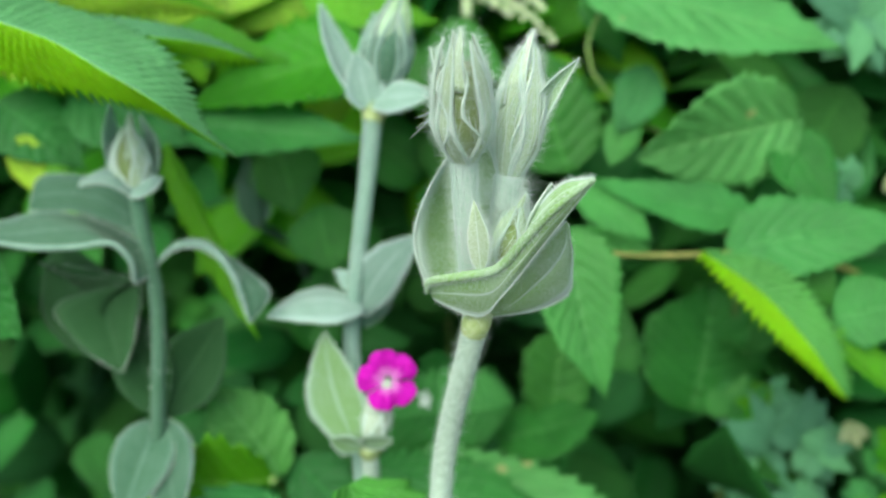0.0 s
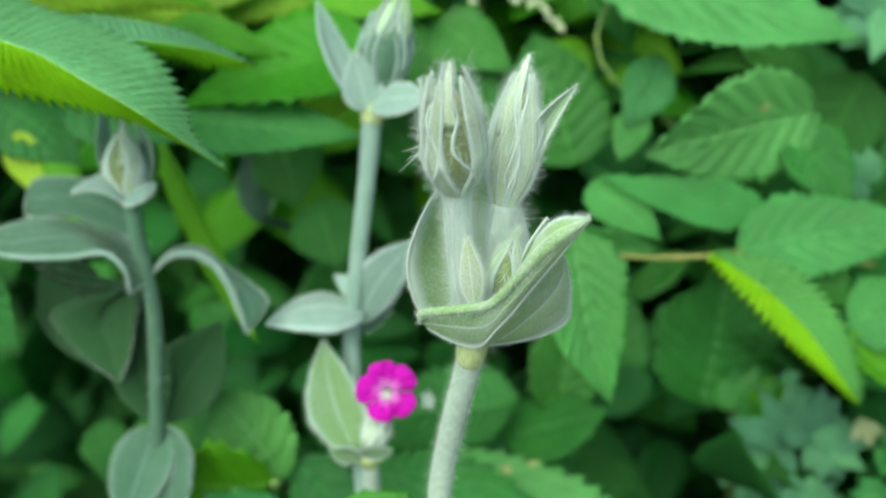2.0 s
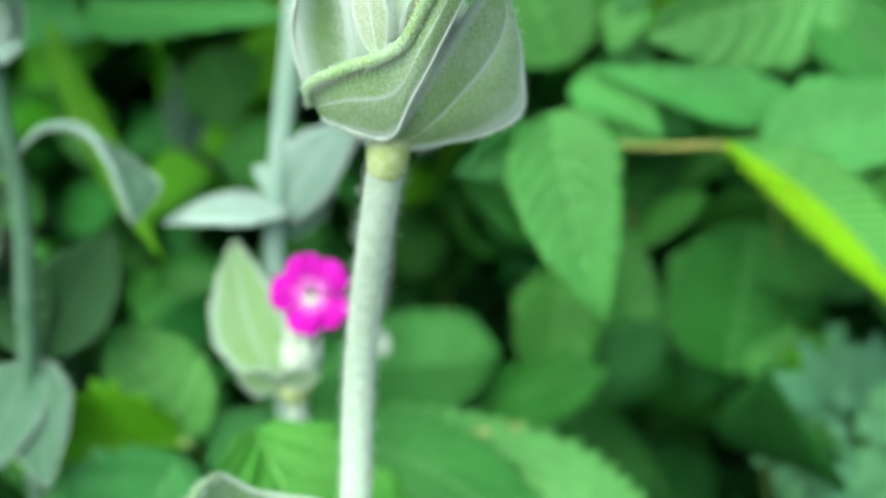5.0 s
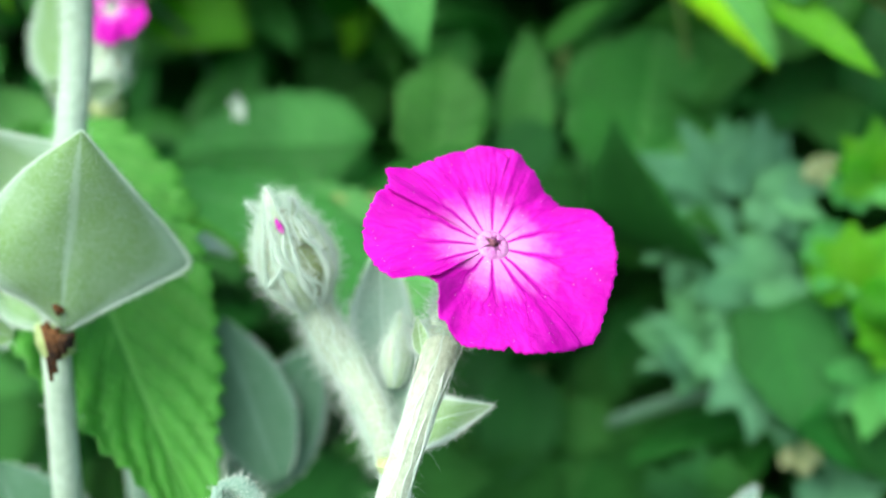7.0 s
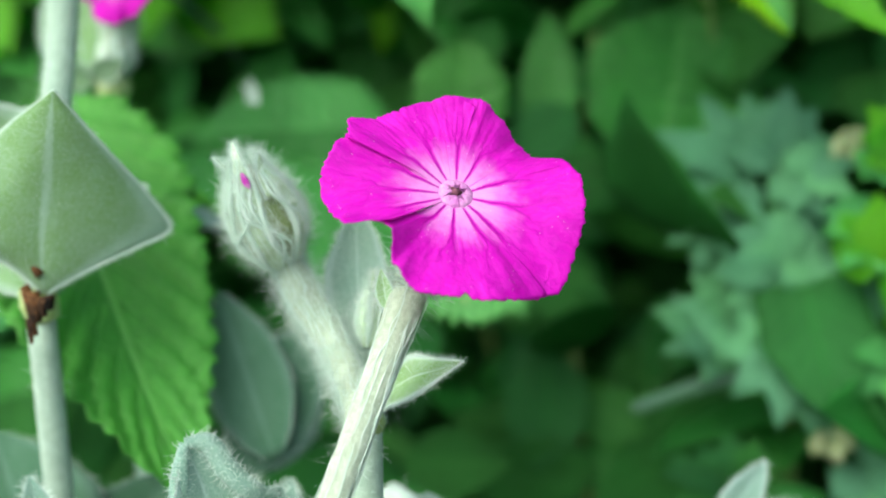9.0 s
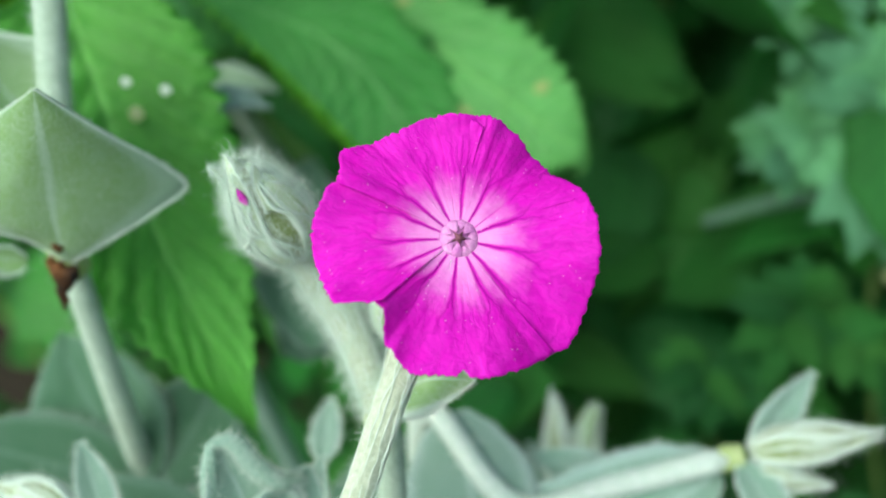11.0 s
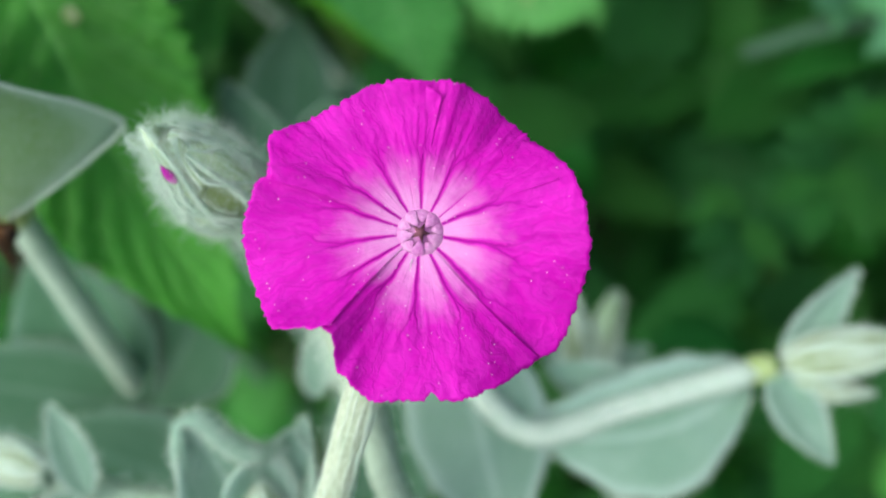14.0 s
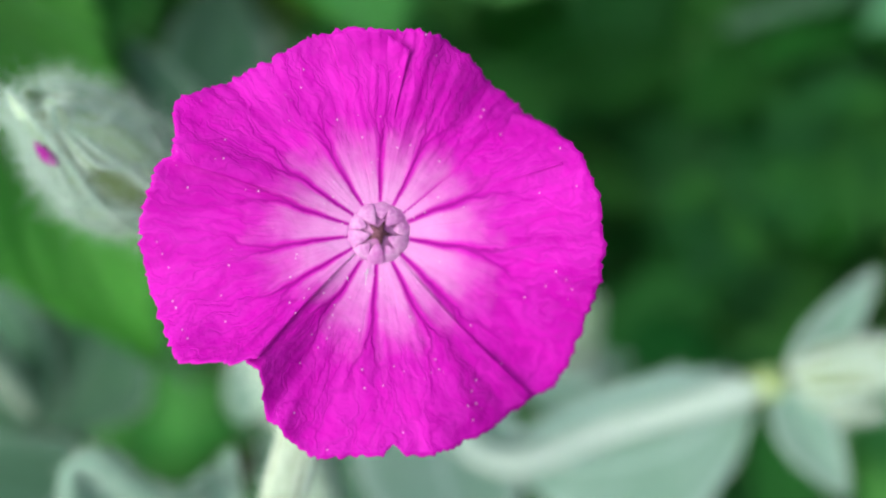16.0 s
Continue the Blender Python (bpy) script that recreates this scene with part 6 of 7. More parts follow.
green_leaf(herb, (-0.0413, -0.0275, 0.4492), (-0.0716, -0.0379, 0.4571), 0.0232, (0.20, -0.93, 0.31), BRIGHT, roll=-20, fold=8, shape="oval", teeth=8, tooth=0.4)
green_leaf(herb, (-0.0407, -0.0311, 0.4488), (-0.0554, -0.0544, 0.4279), 0.0323, (0.20, -0.93, 0.31), PALE, roll=-10, fold=8, shape="oval", teeth=9, tooth=0.4)
green_leaf(herb, (-0.0375, -0.0211, 0.4505), (-0.0222, -0.0290, 0.4365), 0.0158, (0.20, -0.93, 0.31), GREEN, shape="oval", teeth=12)
green_leaf(herb, (-0.0156, -0.0521, 0.4654), (0.0175, -0.0831, 0.4117), 0.0314, (0.47, -0.66, 0.59), FRESH, roll=-14, fold=14, arch=0.03, teeth=24, tooth=0.12, cols=8)
green_leaf(herb, (-0.0309, -0.0931, 0.4190), (-0.0146, -0.0961, 0.4091), 0.0052, (0.48, -0.47, 0.74), YELLOW, shape="lance")

for spot, size, mat in (((-0.0002, -0.0633, 0.4505), 0.0024, PALEBUD), ((0.0033, -0.0599, 0.4523), 0.0016, COTTON), ((-0.0020, -0.0610, 0.4541), 0.0015, COTTON)):
    q = V(spot)
    part("leaf_spot", blade(q - V((size * 0.5, 0, 0)), q + V((size * 0.5, 0.0004, -0.0004)), size * 0.9, (0.37, -0.78, 0.51), shape="round", rows=8, cols=3, thick=0.0001, wave=0.05, seed=3), mat, herb, "pale bleached leaf spot")

# ---- cane with hanging leaflets ----
cane = thing("raspberry_shrub", (0.09, 0.10, 0.0), "arching olive cane with pale hanging toothed leaflets", "shrub", "green shrubs")
part("stem", tube([(0.09, 0.10, 0.0), (0.1300, 0.0760, 0.4400), (0.0640, 0.0157, 0.4846), (0.0560, 0.0072, 0.4878), (0.0409, 0.0025, 0.4900), (0.0253, -0.0025, 0.4946), (0.0190, -0.0020, 0.4960)],
                  [0.0014, 0.0010, 0.0007, 0.0007, 0.0007, 0.0007, 0.0005], 8), TWIG, cane)
green_leaf(cane, (0.0271, -0.0037, 0.4988), (0.0345, -0.0179, 0.4643), 0.0203, (0.14, -0.92, 0.36), PALE, roll=-8, fold=14, arch=0.04, shape="taper", teeth=18, sag=0.04)
green_leaf(cane, (0.0250, -0.0006, 0.4938), (0.0096, -0.0092, 0.4901), 0.0106, (0.20, -0.93, 0.31), PALE, roll=-20, fold=10, shape="taper", teeth=12)
green_leaf(cane, (0.0247, 0.0032, 0.4939), (0.0460, 0.0046, 0.4906), 0.0099, (0.20, -0.93, 0.31), PALE, roll=25, fold=12, teeth=14)
two_faced_leaf(cane, [(0.0559, 0.0071, 0.4882), (0.0644, 0.0049, 0.4787), (0.0744, 0.0026, 0.4681), (0.0831, 0.0011, 0.4599), (0.0897, -0.0001, 0.4534)], [(0.0589, 0.0079, 0.4889), (0.0748, 0.0090, 0.4834), (0.0847, 0.0068, 0.4730), (0.0890, 0.0036, 0.4629), (0.0898, -0.0001, 0.4534)], (0.14, -0.92, 0.36), [(0.0572, 0.0075, 0.4886), (0.0714, 0.0059, 0.4776), (0.0814, 0.0032, 0.4659), (0.0897, -0.0001, 0.4534)], 24, (BACKLIT_TINT, PALE))
green_leaf(cane, (0.0635, 0.0157, 0.4849), (0.1086, 0.0199, 0.4883), 0.0219, (0.14, -0.92, 0.36), PALE, roll=-20, fold=8, teeth=18)
green_leaf(cane, (0.0878, 0.0112, 0.4691), (0.1083, 0.0135, 0.4719), 0.0172, (0.14, -0.92, 0.36), PALE, roll=-15, fold=8)
green_leaf(cane, (0.0876, 0.0089, 0.4666), (0.1067, 0.0016, 0.4503), 0.0105, (0.14, -0.92, 0.36), BRIGHT, roll=-30, fold=24)
green_leaf(cane, (0.0796, 0.0183, 0.4813), (0.0884, 0.0144, 0.4703), 0.0121, (0.14, -0.92, 0.36), GREEN, roll=10)

# ---- shrub with specked oval leaves, upper right ----
oval = thing("raspberry_shrub", (0.12, 0.1, 0.0), "dense green shrub with oval toothed leaves, a few brown specks", "shrub", "green shrubs")
part("stem", tube([(0.12, 0.1, 0.0), (0.0704, 0.0758, 0.3686), (0.0603, 0.0483, 0.4945), (0.0318, 0.0433, 0.5296), (0.0394, 0.0523, 0.5446)], [0.0012, 0.0009, 0.0006, 0.0005, 0.0004], 8), GREENSTEM, oval)
green_leaf(oval, (0.0308, 0.0452, 0.5445), (0.0928, 0.0434, 0.5255), 0.0310, (0.14, -0.92, 0.36), SPOTTED, roll=-24, fold=8, arch=0.03, shape="oval", teeth=18, tooth=0.09)
green_leaf(oval, (0.0837, 0.0396, 0.5101), (0.0427, 0.0246, 0.5061), 0.0281, (0.14, -0.92, 0.36), SPOTTED, roll=-22, fold=8, shape="oval", teeth=16, tooth=0.1)
green_leaf(oval, (0.0768, 0.0384, 0.5071), (0.0906, 0.0295, 0.4891), 0.0166, (0.14, -0.92, 0.36), GREEN, roll=-10, fold=14, shape="oval")
green_leaf(oval, (0.0471, 0.0439, 0.5244), (0.0385, 0.0348, 0.5095), 0.0129, (0.14, -0.92, 0.36), PALE, shape="oval", roll=10)
green_leaf(oval, (0.0425, 0.0387, 0.5129), (0.0366, 0.0316, 0.5021), 0.0093, (0.14, -0.92, 0.36), PALE, shape="oval")
green_leaf(oval, (0.0711, 0.0284, 0.4894), (0.0316, 0.0230, 0.5017), 0.0132, (0.15, -0.77, 0.62), PALE, roll=0, fold=8)
green_leaf(oval, (0.0295, 0.0240, 0.4988), (0.0466, 0.0179, 0.4867), 0.0137, (0.14, -0.92, 0.36), PALE, roll=-15, fold=10)
green_leaf(oval, (0.0267, 0.0356, 0.4997), (0.0164, 0.0444, 0.5317), 0.0272, (0.14, -0.92, 0.36), GREEN, shape="oval")
green_leaf(oval, (-0.0082, 0.0459, 0.5342), (0.0118, 0.0404, 0.5226), 0.0173, (0.14, -0.92, 0.36), GREEN, roll=-10)
green_leaf(oval, (0.0112, 0.0394, 0.5097), (-0.0079, 0.0385, 0.5256), 0.0187, (0.14, -0.92, 0.36), GREEN)
green_leaf(oval, (-0.0381, 0.0265, 0.4960), (-0.0333, 0.0173, 0.4809), 0.0187, (0.14, -0.92, 0.36), GREEN, shape="oval")
green_leaf(oval, (0.0992, 0.0613, 0.5122), (0.0829, 0.0443, 0.4857), 0.0236, (0.14, -0.92, 0.36), SHADED_GREEN, shape="oval")
green_leaf(oval, (-0.0514, 0.0380, 0.5099), (-0.0450, 0.0281, 0.4926), 0.0207, (0.14, -0.92, 0.36), GREEN, shape="oval")

# ---- rounded leaves in the middle distance ----
mid = thing("raspberry_shrub", (0.09, 0.05, 0.0), "shrub with rounded toothed green leaves, some coloured dark for shade", "shrub", "green shrubs")
part("stem", tube([(0.09, 0.05, 0.0), (0.0202, 0.0810, 0.3156), (0.0267, 0.0971, 0.4144), (0.0382, 0.0930, 0.4493)], [0.0017, 0.0014, 0.0012, 0.0010], 8), GREENSTEM, mid)
green_leaf(mid, (0.0580, 0.0436, 0.4242), (0.0655, 0.0598, 0.4565), 0.0389, (0.30, -0.90, 0.31), GREEN, shape="round", teeth=16, tooth=0.1, fold=5)
green_leaf(mid, (0.0196, 0.0217, 0.4358), (0.0228, 0.0330, 0.4584), 0.0203, (0.30, -0.90, 0.31), GREEN, shape="round", teeth=12, tooth=0.1, fold=6)
green_leaf(mid, (0.0351, 0.0364, 0.4312), (0.0371, 0.0497, 0.4605), 0.0130, (0.30, -0.90, 0.31), GREEN, shape="oval", teeth=14, tooth=0.1, fold=8)
green_leaf(mid, (0.0059, 0.0122, 0.4345), (0.0325, 0.0190, 0.4388), 0.0228, (0.17, -0.55, 0.80), GREEN, shape="oval", roll=-20)
green_leaf(mid, (-0.0186, 0.0058, 0.4396), (0.0064, 0.0084, 0.4403), 0.0176, (0.17, -0.55, 0.80), GREEN, shape="oval", roll=-20)
green_leaf(mid, (0.0441, 0.0356, 0.4387), (0.0255, 0.0293, 0.4314), 0.0136, (0.20, -0.93, 0.31), SHADED_GREEN, shape="oval")
green_leaf(mid, (0.0321, 0.0256, 0.3878), (0.0297, 0.0097, 0.3663), 0.0192, (0.30, -0.90, 0.31), SHADED_GREEN, shape="oval")
green_leaf(mid, (0.0386, 0.0309, 0.3733), (0.0500, 0.0292, 0.3650), 0.0147, (0.30, -0.90, 0.31), GREEN, shape="oval")
green_leaf(mid, (0.0764, 0.0431, 0.3599), (0.0405, 0.0271, 0.3633), 0.0243, (0.30, -0.90, 0.31), SHADED_GREEN, shape="oval", roll=-15)
green_leaf(mid, (0.0410, 0.0163, 0.3622), (0.0119, 0.0041, 0.3697), 0.0178, (0.30, -0.90, 0.31), SHADED_GREEN, shape="oval", roll=-15)
fluff = V((-0.0084, -0.0053, 0.4575))
part("blossom", joined([blade(fluff, fluff + V((math.cos(k * 1.3) * 0.6, -0.4, math.sin(k * 1.3))) * 0.003, 0.0014, (0, -1, 0.2), shape="oval", rows=5, cols=2, seed=k) for k in range(6)]), COTTON, mid, "tiny white seed fluff")
# large pleated leaflets below the flower's far side, one with a turned-up margin whose light is put into its colour
two_faced_leaf(mid, [(-0.0224, -0.0228, 0.4495), (-0.0047, -0.0308, 0.4400), (0.0065, -0.0365, 0.4337), (0.0129, -0.0365, 0.4254), (0.0180, -0.0368, 0.4203), (0.0347, -0.0438, 0.4137)], [(-0.0227, -0.0195, 0.4500), (-0.0112, -0.0134, 0.4476), (0.0052, -0.0119, 0.4431), (0.0237, -0.0203, 0.4252), (0.0264, -0.0307, 0.4201), (0.0271, -0.0387, 0.4177), (0.0347, -0.0438, 0.4137)], (0.38, -0.80, 0.46), None, 26, (BRIGHT, PALE), 0.07, "large toothed leaflet, its turned-up margin coloured as if lit")
two_faced_leaf(mid, [(-0.0095, -0.0101, 0.4449), (0.0042, -0.0145, 0.4360), (0.0259, -0.0264, 0.4198), (0.0367, -0.0253, 0.4160), (0.0431, -0.0226, 0.4163), (0.0448, -0.0228, 0.4151)], [(-0.0085, -0.0073, 0.4456), (0.0105, -0.0025, 0.4393), (0.0307, -0.0055, 0.4318), (0.0411, -0.0132, 0.4234), (0.0439, -0.0193, 0.4176), (0.0448, -0.0228, 0.4151)], (0.38, -0.80, 0.46), None, 22, (SPOTTED, SPOTTED), 0.5, "large toothed leaflet with brown specks")
two_faced_leaf(mid, [(0.0109, 0.0111, 0.4454), (0.0048, 0.0042, 0.4394), (-0.0119, -0.0025, 0.4390), (-0.0227, -0.0061, 0.4433), (-0.0273, -0.0055, 0.4486)], [(0.0107, 0.0126, 0.4468), (0.0065, 0.0135, 0.4528), (-0.0037, 0.0101, 0.4571), (-0.0165, 0.0020, 0.4561), (-0.0273, -0.0055, 0.4486)], (0.30, -0.90, 0.31), None, 18, (GREEN, PALE), 0.5, "rounded mid-green toothed leaf")
green_leaf(mid, (0.0207, 0.0656, 0.4226), (0.0518, 0.0698, 0.4109), 0.0224, (0.41, -0.82, 0.40), GREEN, shape="taper")
green_leaf(mid, (0.0387, 0.0863, 0.4197), (0.0669, 0.0884, 0.4071), 0.0204, (0.41, -0.82, 0.40), PALE, shape="taper")
green_leaf(mid, (0.0128, 0.0377, 0.4075), (0.0470, 0.0384, 0.3891), 0.0184, (0.47, -0.66, 0.59), SHADED_GREEN, shape="oval", roll=10)
green_leaf(mid, (0.0611, 0.0283, 0.3627), (0.0437, 0.0032, 0.3638), 0.0151, (0.48, -0.47, 0.74), SHADED_GREEN, shape="oval")
green_leaf(mid, (0.0114, -0.0147, 0.3820), (0.0313, -0.0059, 0.3777), 0.0144, (0.48, -0.47, 0.74), SHADED_GREEN, shape="oval")
green_leaf(mid, (0.0842, -0.0256, 0.3496), (0.0962, -0.0460, 0.3377), 0.0132, (0.48, -0.47, 0.74), SHADED_GREEN, shape="lance")
green_leaf(mid, (0.0795, -0.0311, 0.3441), (0.0713, -0.0553, 0.3399), 0.0156, (0.48, -0.47, 0.74), SHADED_GREEN, shape="oval")

# ---- bluish lobed plants ----
lobed = thing("cranesbill", (0.13, 0.01, 0.0), "bluish green lobed-leaf herb with pale yellow-green buds", "plant", "lobed herbs")
part("stem", tube([(0.13, 0.01, 0.0), (0.0808, 0.0347, 0.3422), (0.0835, 0.0298, 0.3887), (0.0867, 0.0290, 0.4234)], [0.0010, 0.0008, 0.0007, 0.0006], 8), GREENSTEM, lobed)
lobed_leaf(lobed, (0.0790, 0.0246, 0.4242), (0.0617, 0.0206, 0.4361), 0.0194, (0.30, -0.90, 0.31), BLUISH, seed=1)
lobed_leaf(lobed, (0.0847, 0.0253, 0.4277), (0.0866, 0.0302, 0.4400), 0.0194, (0.30, -0.90, 0.31), BLUISH, seed=2)
lobed_leaf(lobed, (0.0878, 0.0252, 0.4245), (0.0981, 0.0221, 0.4187), 0.0148, (0.30, -0.90, 0.31), BLUISH, seed=3)
lobed_leaf(lobed, (0.0834, 0.0157, 0.4076), (0.0721, 0.0132, 0.4176), 0.0194, (0.30, -0.90, 0.31), BLUISH, seed=4)
lobed_leaf(lobed, (0.0847, 0.0168, 0.4095), (0.0842, 0.0178, 0.4197), 0.0172, (0.30, -0.90, 0.31), BLUISH, seed=5)
lobed_leaf(lobed, (0.0883, 0.0149, 0.4003), (0.1026, 0.0119, 0.3913), 0.0251, (0.30, -0.90, 0.31), BLUISH, seed=6)
lobed_leaf(lobed, (0.0885, 0.0153, 0.4013), (0.1005, 0.0181, 0.4045), 0.0194, (0.30, -0.90, 0.31), BLUISH, seed=7)
lobed_leaf(lobed, (0.0847, 0.0117, 0.3945), (0.0806, 0.0012, 0.3813), 0.0194, (0.30, -0.90, 0.31), BLUISH, seed=8)
lobed_leaf(lobed, (0.0902, 0.0171, 0.3917), (0.0957, 0.0115, 0.3765), 0.0194, (0.30, -0.90, 0.31), BLUISH, seed=9)
lobed_leaf(lobed, (0.0748, 0.0184, 0.3969), (0.0602, 0.0100, 0.3935), 0.0172, (0.30, -0.90, 0.31), BLUISH, seed=10)
lobed_leaf(lobed, (0.1015, 0.0047, 0.4110), (0.1094, 0.0047, 0.4236), 0.0216, (0.22, -0.61, 0.76), BRIGHT, seed=11)
lobed_leaf(lobed, (0.1013, 0.0114, 0.4174), (0.0945, 0.0028, 0.4121), 0.0154, (0.22, -0.61, 0.76), PALE, seed=12)
lobed_leaf(lobed, (0.1067, 0.0128, 0.4298), (0.1062, 0.0142, 0.4412), 0.0154, (0.22, -0.61, 0.76), BRIGHT, seed=13)
lobed_leaf(lobed, (0.1050, 0.0048, 0.3947), (0.1094, -0.0045, 0.3831), 0.0175, (0.22, -0.61, 0.76), PALE, seed=14)
lobed_leaf(lobed, (0.1031, 0.0160, 0.4293), (0.1125, 0.0133, 0.4259), 0.0195, (0.22, -0.61, 0.76), PALE, seed=31)
lobed_leaf(lobed, (0.1072, 0.0055, 0.4013), (0.1008, -0.0009, 0.4022), 0.0175, (0.22, -0.61, 0.76), BRIGHT, seed=32)
lobed_leaf(lobed, (0.0800, 0.0395, 0.4264), (0.0733, 0.0271, 0.4217), 0.0199, (0.47, -0.66, 0.59), BRIGHT, seed=33)
lobed_leaf(lobed, (0.0810, 0.0394, 0.4252), (0.0883, 0.0316, 0.4146), 0.0199, (0.47, -0.66, 0.59), PALE, seed=34)
lobed_leaf(lobed, (0.0801, 0.0257, 0.4131), (0.0726, 0.0128, 0.4082), 0.0206, (0.47, -0.66, 0.59), BLUISH, seed=35)
lobed_leaf(lobed, (0.0820, 0.0254, 0.4109), (0.0900, 0.0188, 0.4016), 0.0195, (0.47, -0.66, 0.59), BLUISH, seed=36)
lobed_leaf(lobed, (0.0963, 0.0091, 0.3689), (0.1062, 0.0036, 0.3634), 0.0194, (0.30, -0.90, 0.31), BLUISH, seed=15)
# Shade on the next four leaves is put into their darker colour.
lobed_leaf(lobed, (0.0744, 0.0019, 0.3692), (0.0660, 0.0019, 0.3771), 0.0172, (0.30, -0.90, 0.31), SHADED_GREEN, seed=16)
lobed_leaf(lobed, (0.0719, -0.0053, 0.3724), (0.0701, -0.0222, 0.3682), 0.0172, (0.48, -0.47, 0.74), SHADED_GREEN, seed=17)
lobed_leaf(lobed, (0.0794, -0.0043, 0.3682), (0.0888, -0.0122, 0.3624), 0.0172, (0.48, -0.47, 0.74), SHADED_GREEN, seed=18)
lobed_leaf(lobed, (0.0586, -0.0177, 0.3676), (0.0562, -0.0314, 0.3659), 0.0152, (0.48, -0.47, 0.74), SHADED_GREEN, seed=19)
lobed_leaf(lobed, (0.0998, 0.0569, 0.5290), (0.0854, 0.0558, 0.5370), 0.0183, (0.14, -0.92, 0.36), BLUISH, seed=20)
lobed_leaf(lobed, (0.1013, 0.0576, 0.5302), (0.0956, 0.0480, 0.5181), 0.0183, (0.14, -0.92, 0.36), BLUISH, seed=21)
lobed_leaf(lobed, (0.1027, 0.0584, 0.5314), (0.1111, 0.0509, 0.5196), 0.0183, (0.14, -0.92, 0.36), BLUISH, seed=22)
lobed_leaf(lobed, (0.0963, 0.0433, 0.4901), (0.0871, 0.0401, 0.4959), 0.0155, (0.14, -0.92, 0.36), BLUISH, seed=23)
rng = random.Random(5)
for k, spot in enumerate(((0.0687, 0.0415, 0.4240), (0.0782, 0.0421, 0.4248), (0.0881, 0.0395, 0.4201), (0.0712, 0.0317, 0.4149), (0.0900, 0.0319, 0.4107), (0.0764, 0.0227, 0.4046), (0.0881, 0.0217, 0.4009), (0.0683, 0.0145, 0.3950), (0.0823, 0.0127, 0.3920), (0.0897, 0.0093, 0.3842))):
    p = V(spot)
    out = V((rng.uniform(-1, 1), rng.uniform(-0.7, 0.2), rng.uniform(-0.8, 0.5))).normalized()
    lobed_leaf(lobed, p, p + out * rng.uniform(0.011, 0.015), 0.019, (0.1, -0.6, 0.8), rng.choice((BLUISH, BLUISH, PALE)), seed=40 + k)
stalk(lobed, [(0.0536, 0.0065, 0.3831), (0.0662, 0.0107, 0.3859), (0.0787, 0.0141, 0.3873)], [0.0012, 0.0016, 0.0014], 0, mat=FELT_SHADED, name="side_stem")
for spot, size in (((0.0979, 0.0280, 0.4293), 0.0121), ((0.0907, 0.0059, 0.3785), 0.0120), ((0.1092, 0.0508, 0.4895), 0.0089), ((0.1085, 0.0452, 0.4814), 0.0080)):
    p = V(spot)
    tuft = [blade(p, p + V((math.cos(k * 2.4) * 0.7, -0.5 - 0.3 * math.sin(k * 5.1), math.sin(k * 2.4) * 0.7 - 0.3)) * (size * (0.34 + 0.2 * math.sin(k * 3.7) ** 2)), size * 0.24, (0, -1, 0.3), shape="oval", arch=0.15, rows=8, cols=3, seed=k) for k in range(14)]
    part("blossom", joined(tuft), PALEBUD, lobed, "pale yellow-green bud cluster")

# ---- cream plumes at the top ----
plume = thing("goatsbeard", (0.04, 0.14, 0.0), "feathery cream blossom plume hanging among the leaves", "plant")
part("stem", tube([(0.04, 0.14, 0.0), (-0.0210, 0.1194, 0.4549), (0.0019, 0.0867, 0.5460)], [0.0013, 0.0011, 0.0009], 8), GREENSTEM, plume)
for k, (a, b) in enumerate((((0.0072, 0.0602, 0.5441), (0.0238, 0.0530, 0.5297)), ((0.0025, 0.0616, 0.5443), (0.0123, 0.0562, 0.5371)), ((-0.0004, 0.0618, 0.5459), (0.0007, 0.0562, 0.5363)), ((0.0129, 0.0635, 0.5448), (0.0203, 0.0578, 0.5378)))):
    rng = random.Random(k)
    a, b = V(a), V(b)
    tuft = []
    for i in range(46):
        p = a.lerp(b, i / 45)
        d = V((rng.uniform(-1, 1), rng.uniform(-1, 1), rng.uniform(-1, 1))).normalized()
        tuft.append(blade(p, p + d * (0.0034 * (1.1 - i / 60)), 0.0014, (0.3, -1, 0.4), shape="oval", rows=4, cols=1, seed=i))
    tagged(part("plume", joined(tuft), CREAM, plume), kind="stuff")

# ---- dense leaf mass behind everything ----
def leaf_mass(name, count, seed, mat, region, label, size=(0.02, 0.045)):
    rng = random.Random(seed)
    verts, faces, uvs = [], [], []
    done = 0
    while done < count:
        p = V((rng.uniform(*region[0]), rng.uniform(*region[1]), rng.uniform(*region[2])))
        front_y = 0.06 if p.z > 0.47 else 0.06 - (0.47 - p.z) * 0.75
        if p.y < max(front_y, -0.045):
            continue
        done += 1
        ln = rng.uniform(*size)
        way = V((rng.uniform(-1, 1), rng.uniform(-1.0, 0.3), rng.uniform(-0.9, 0.5))).normalized()
        face = V((rng.uniform(-0.5, 0.5), rng.uniform(-1.0, -0.1), rng.uniform(0.3, 1.0)))
        v, f, u = blade(p, p + way * ln, ln * rng.uniform(0.45, 0.75), face, shape=rng.choice(("oval", "taper", "round")), teeth=rng.choice((5, 6, 7)), tooth=0.16,
                        arch=rng.uniform(-0.02, 0.08), fold=rng.uniform(0, 18), rows=8, cols=2, seed=done, per_tooth=2)
        n = len(verts)
        verts.extend(v)
        uvs.extend(u)
        faces.extend([tuple(i + n for i in face_ids) for face_ids in f])
    ob = link_mesh(name, verts, faces, mat, uvs)
    tagged(ob, label, "foliage", kind="stuff")


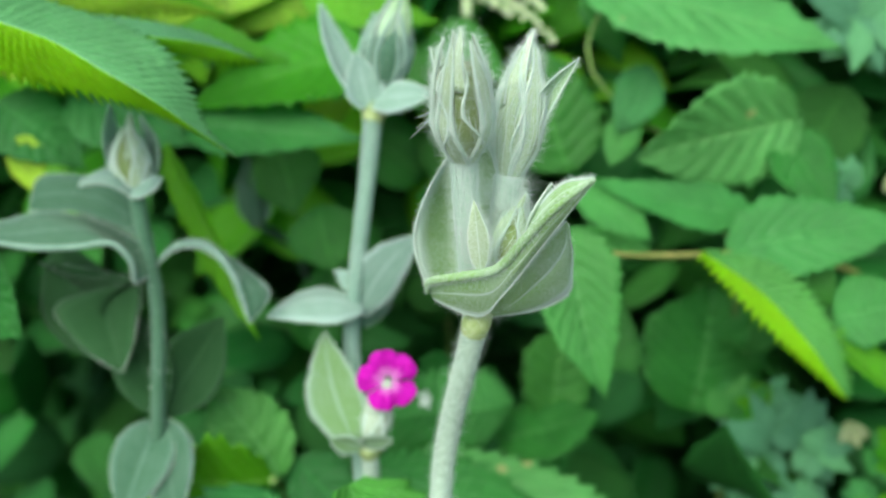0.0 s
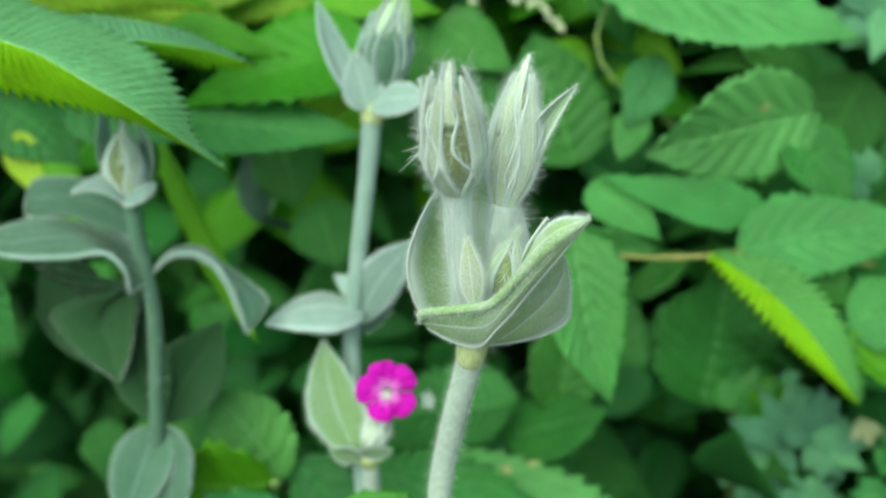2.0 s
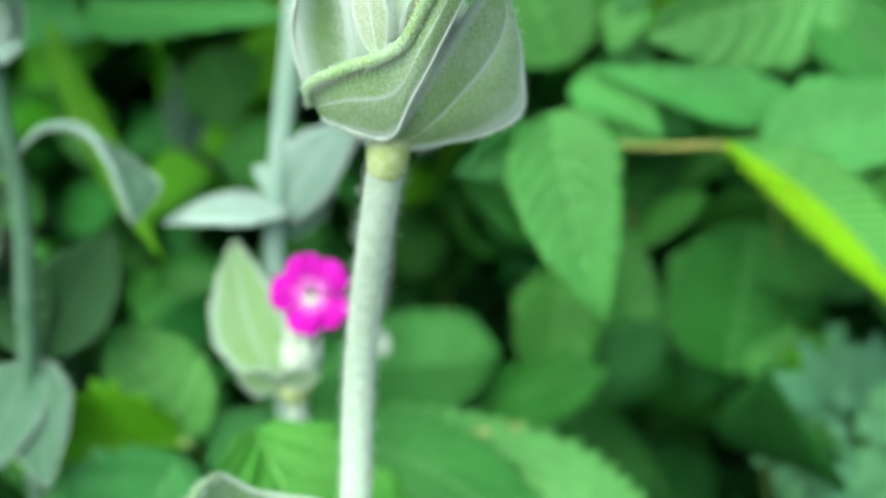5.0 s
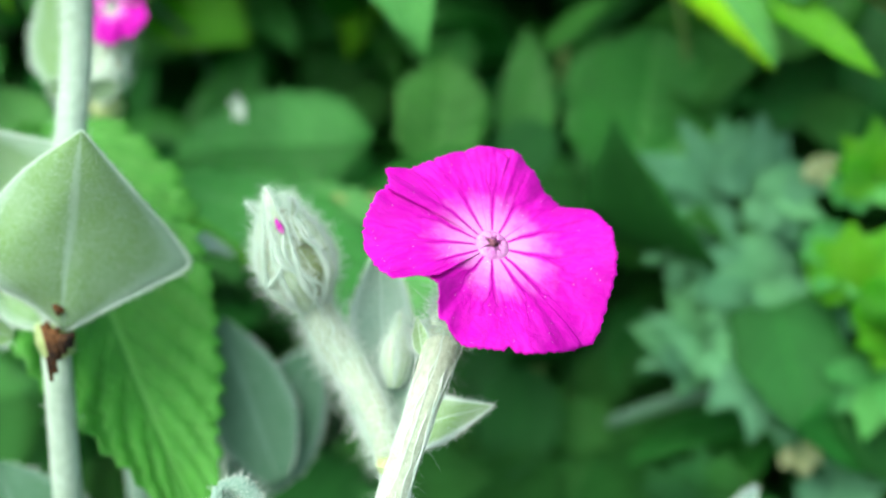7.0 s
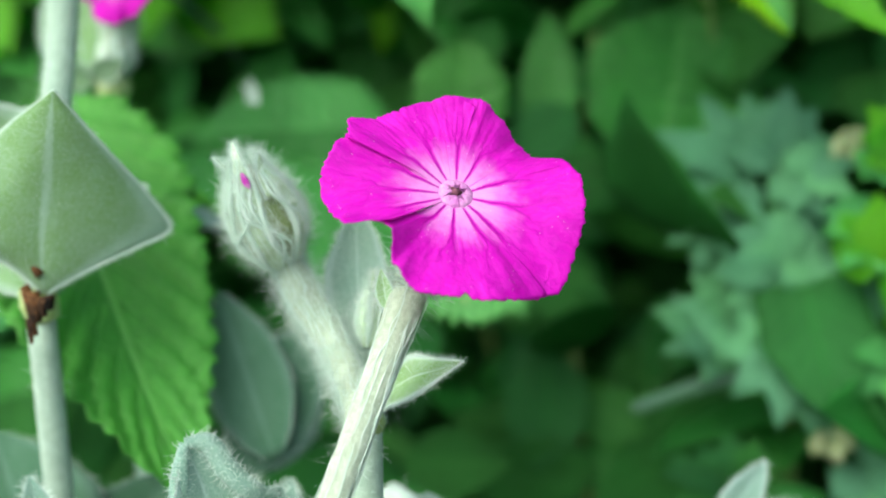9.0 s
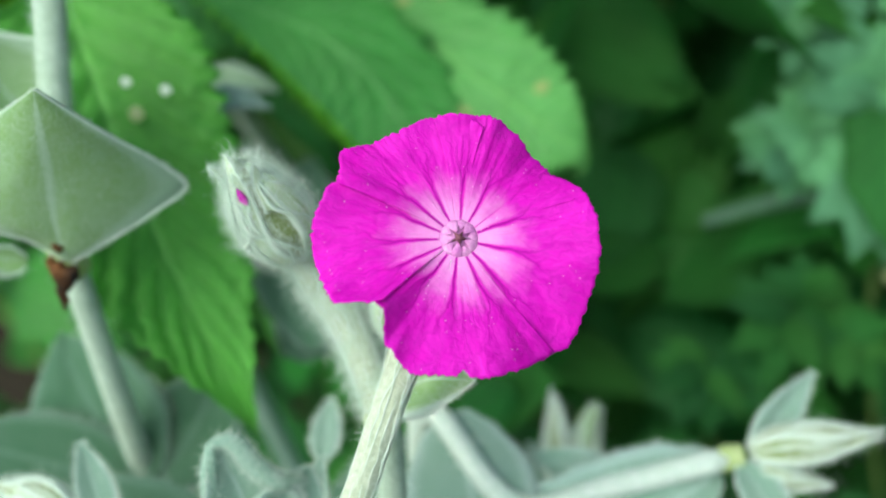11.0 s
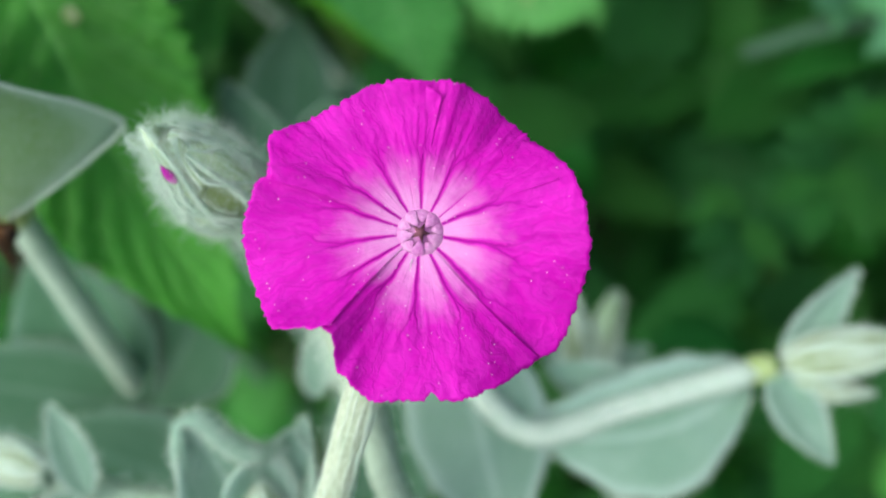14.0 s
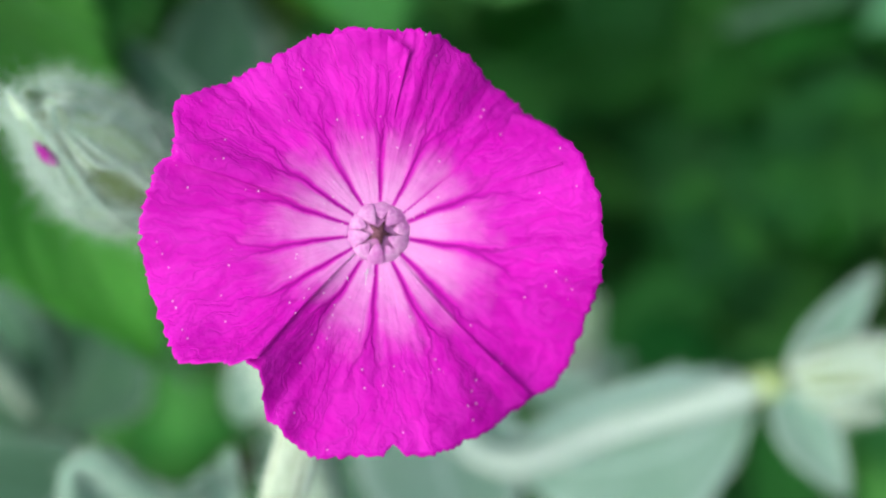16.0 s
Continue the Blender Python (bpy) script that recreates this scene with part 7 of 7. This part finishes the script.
leaf_mass("undergrowth", 1300, 1, GREEN, ((-0.26, 0.36), (-0.05, 0.22), (0.2, 0.66)), "dense mid-green undergrowth leaves in shade")
# Deep shade in this mass is put into its leaf colour.
leaf_mass("undergrowth", 1500, 2, SHADED_GREEN, ((-0.30, 0.40), (-0.05, 0.30), (0.02, 0.47)), "dense green undergrowth leaves, coloured dark for deep shade")
leaf_mass("undergrowth", 1300, 7, GREEN, ((-0.24, 0.32), (0.09, 0.2), (0.42, 0.68)), "mid-green leaves filling the hedge")
# Sunlight on this part of the hedge is put into the leaf colour.
leaf_mass("undergrowth", 650, 3, BRIGHT, ((-0.30, 0.06), (0.08, 0.24), (0.48, 0.72)), "hedge leaves coloured yellow-green as if sunlit")
leaf_mass("hedge", 3600, 4, GREEN, ((-0.8, 0.9), (0.26, 0.5), (0.0, 0.9)), "dark leafy hedge closing the bed", (0.04, 0.08))


def hedge_backing():
    """A solid backing added behind and between the hedge's outer leaves, coloured dark for the shade there."""
    verts, faces, n, m = [], [], 48, 40
    for i in range(n + 1):
        x = -1.25 + 2.5 * i / n
        for k in range(m):
            a = 2 * math.pi * k / m
            bulge = 0.05 * noise.noise((x * 5, math.cos(a) * 2, math.sin(a) * 2))
            taper = 1 - 0.25 * abs(x / 1.25) ** 4
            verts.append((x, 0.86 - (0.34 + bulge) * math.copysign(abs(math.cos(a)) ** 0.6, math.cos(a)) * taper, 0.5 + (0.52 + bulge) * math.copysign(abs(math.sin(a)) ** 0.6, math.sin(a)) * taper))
    for i in range(n):
        for k in range(m):
            q = (k + 1) % m
            faces.append((i * m + k, i * m + q, (i + 1) * m + q, (i + 1) * m + k))
    faces.append(tuple(range(m))[::-1])
    faces.append(tuple(n * m + k for k in range(m)))
    ob = link_mesh("backdrop", verts, faces, SHADED_GREEN, [(v[0] * 3 % 1, v[2] * 3 % 1) for v in verts])
    tagged(ob, "added dark backing for the shade between hedge leaves", "hedge", kind="structure")


hedge_backing()
leaf_mass("hedge", 1500, 8, GREEN, ((-1.25, 1.25), (0.45, 1.22), (0.9, 1.08)), "leafy top of the hedge", (0.05, 0.09))
leaf_mass("hedge", 700, 9, SHADED_GREEN, ((-1.3, -0.8), (0.4, 1.2), (0.0, 1.0)), "leafy end of the hedge", (0.05, 0.09))
leaf_mass("hedge", 700, 10, SHADED_GREEN, ((0.85, 1.3), (0.4, 1.2), (0.0, 1.0)), "leafy end of the hedge", (0.05, 0.09))

# the plane of sharpness, which runs through the buds and the open flower
cam.data.dof.use_dof = True
cam.data.dof.focus_object = hero
cam.data.dof.aperture_fstop = 13.5
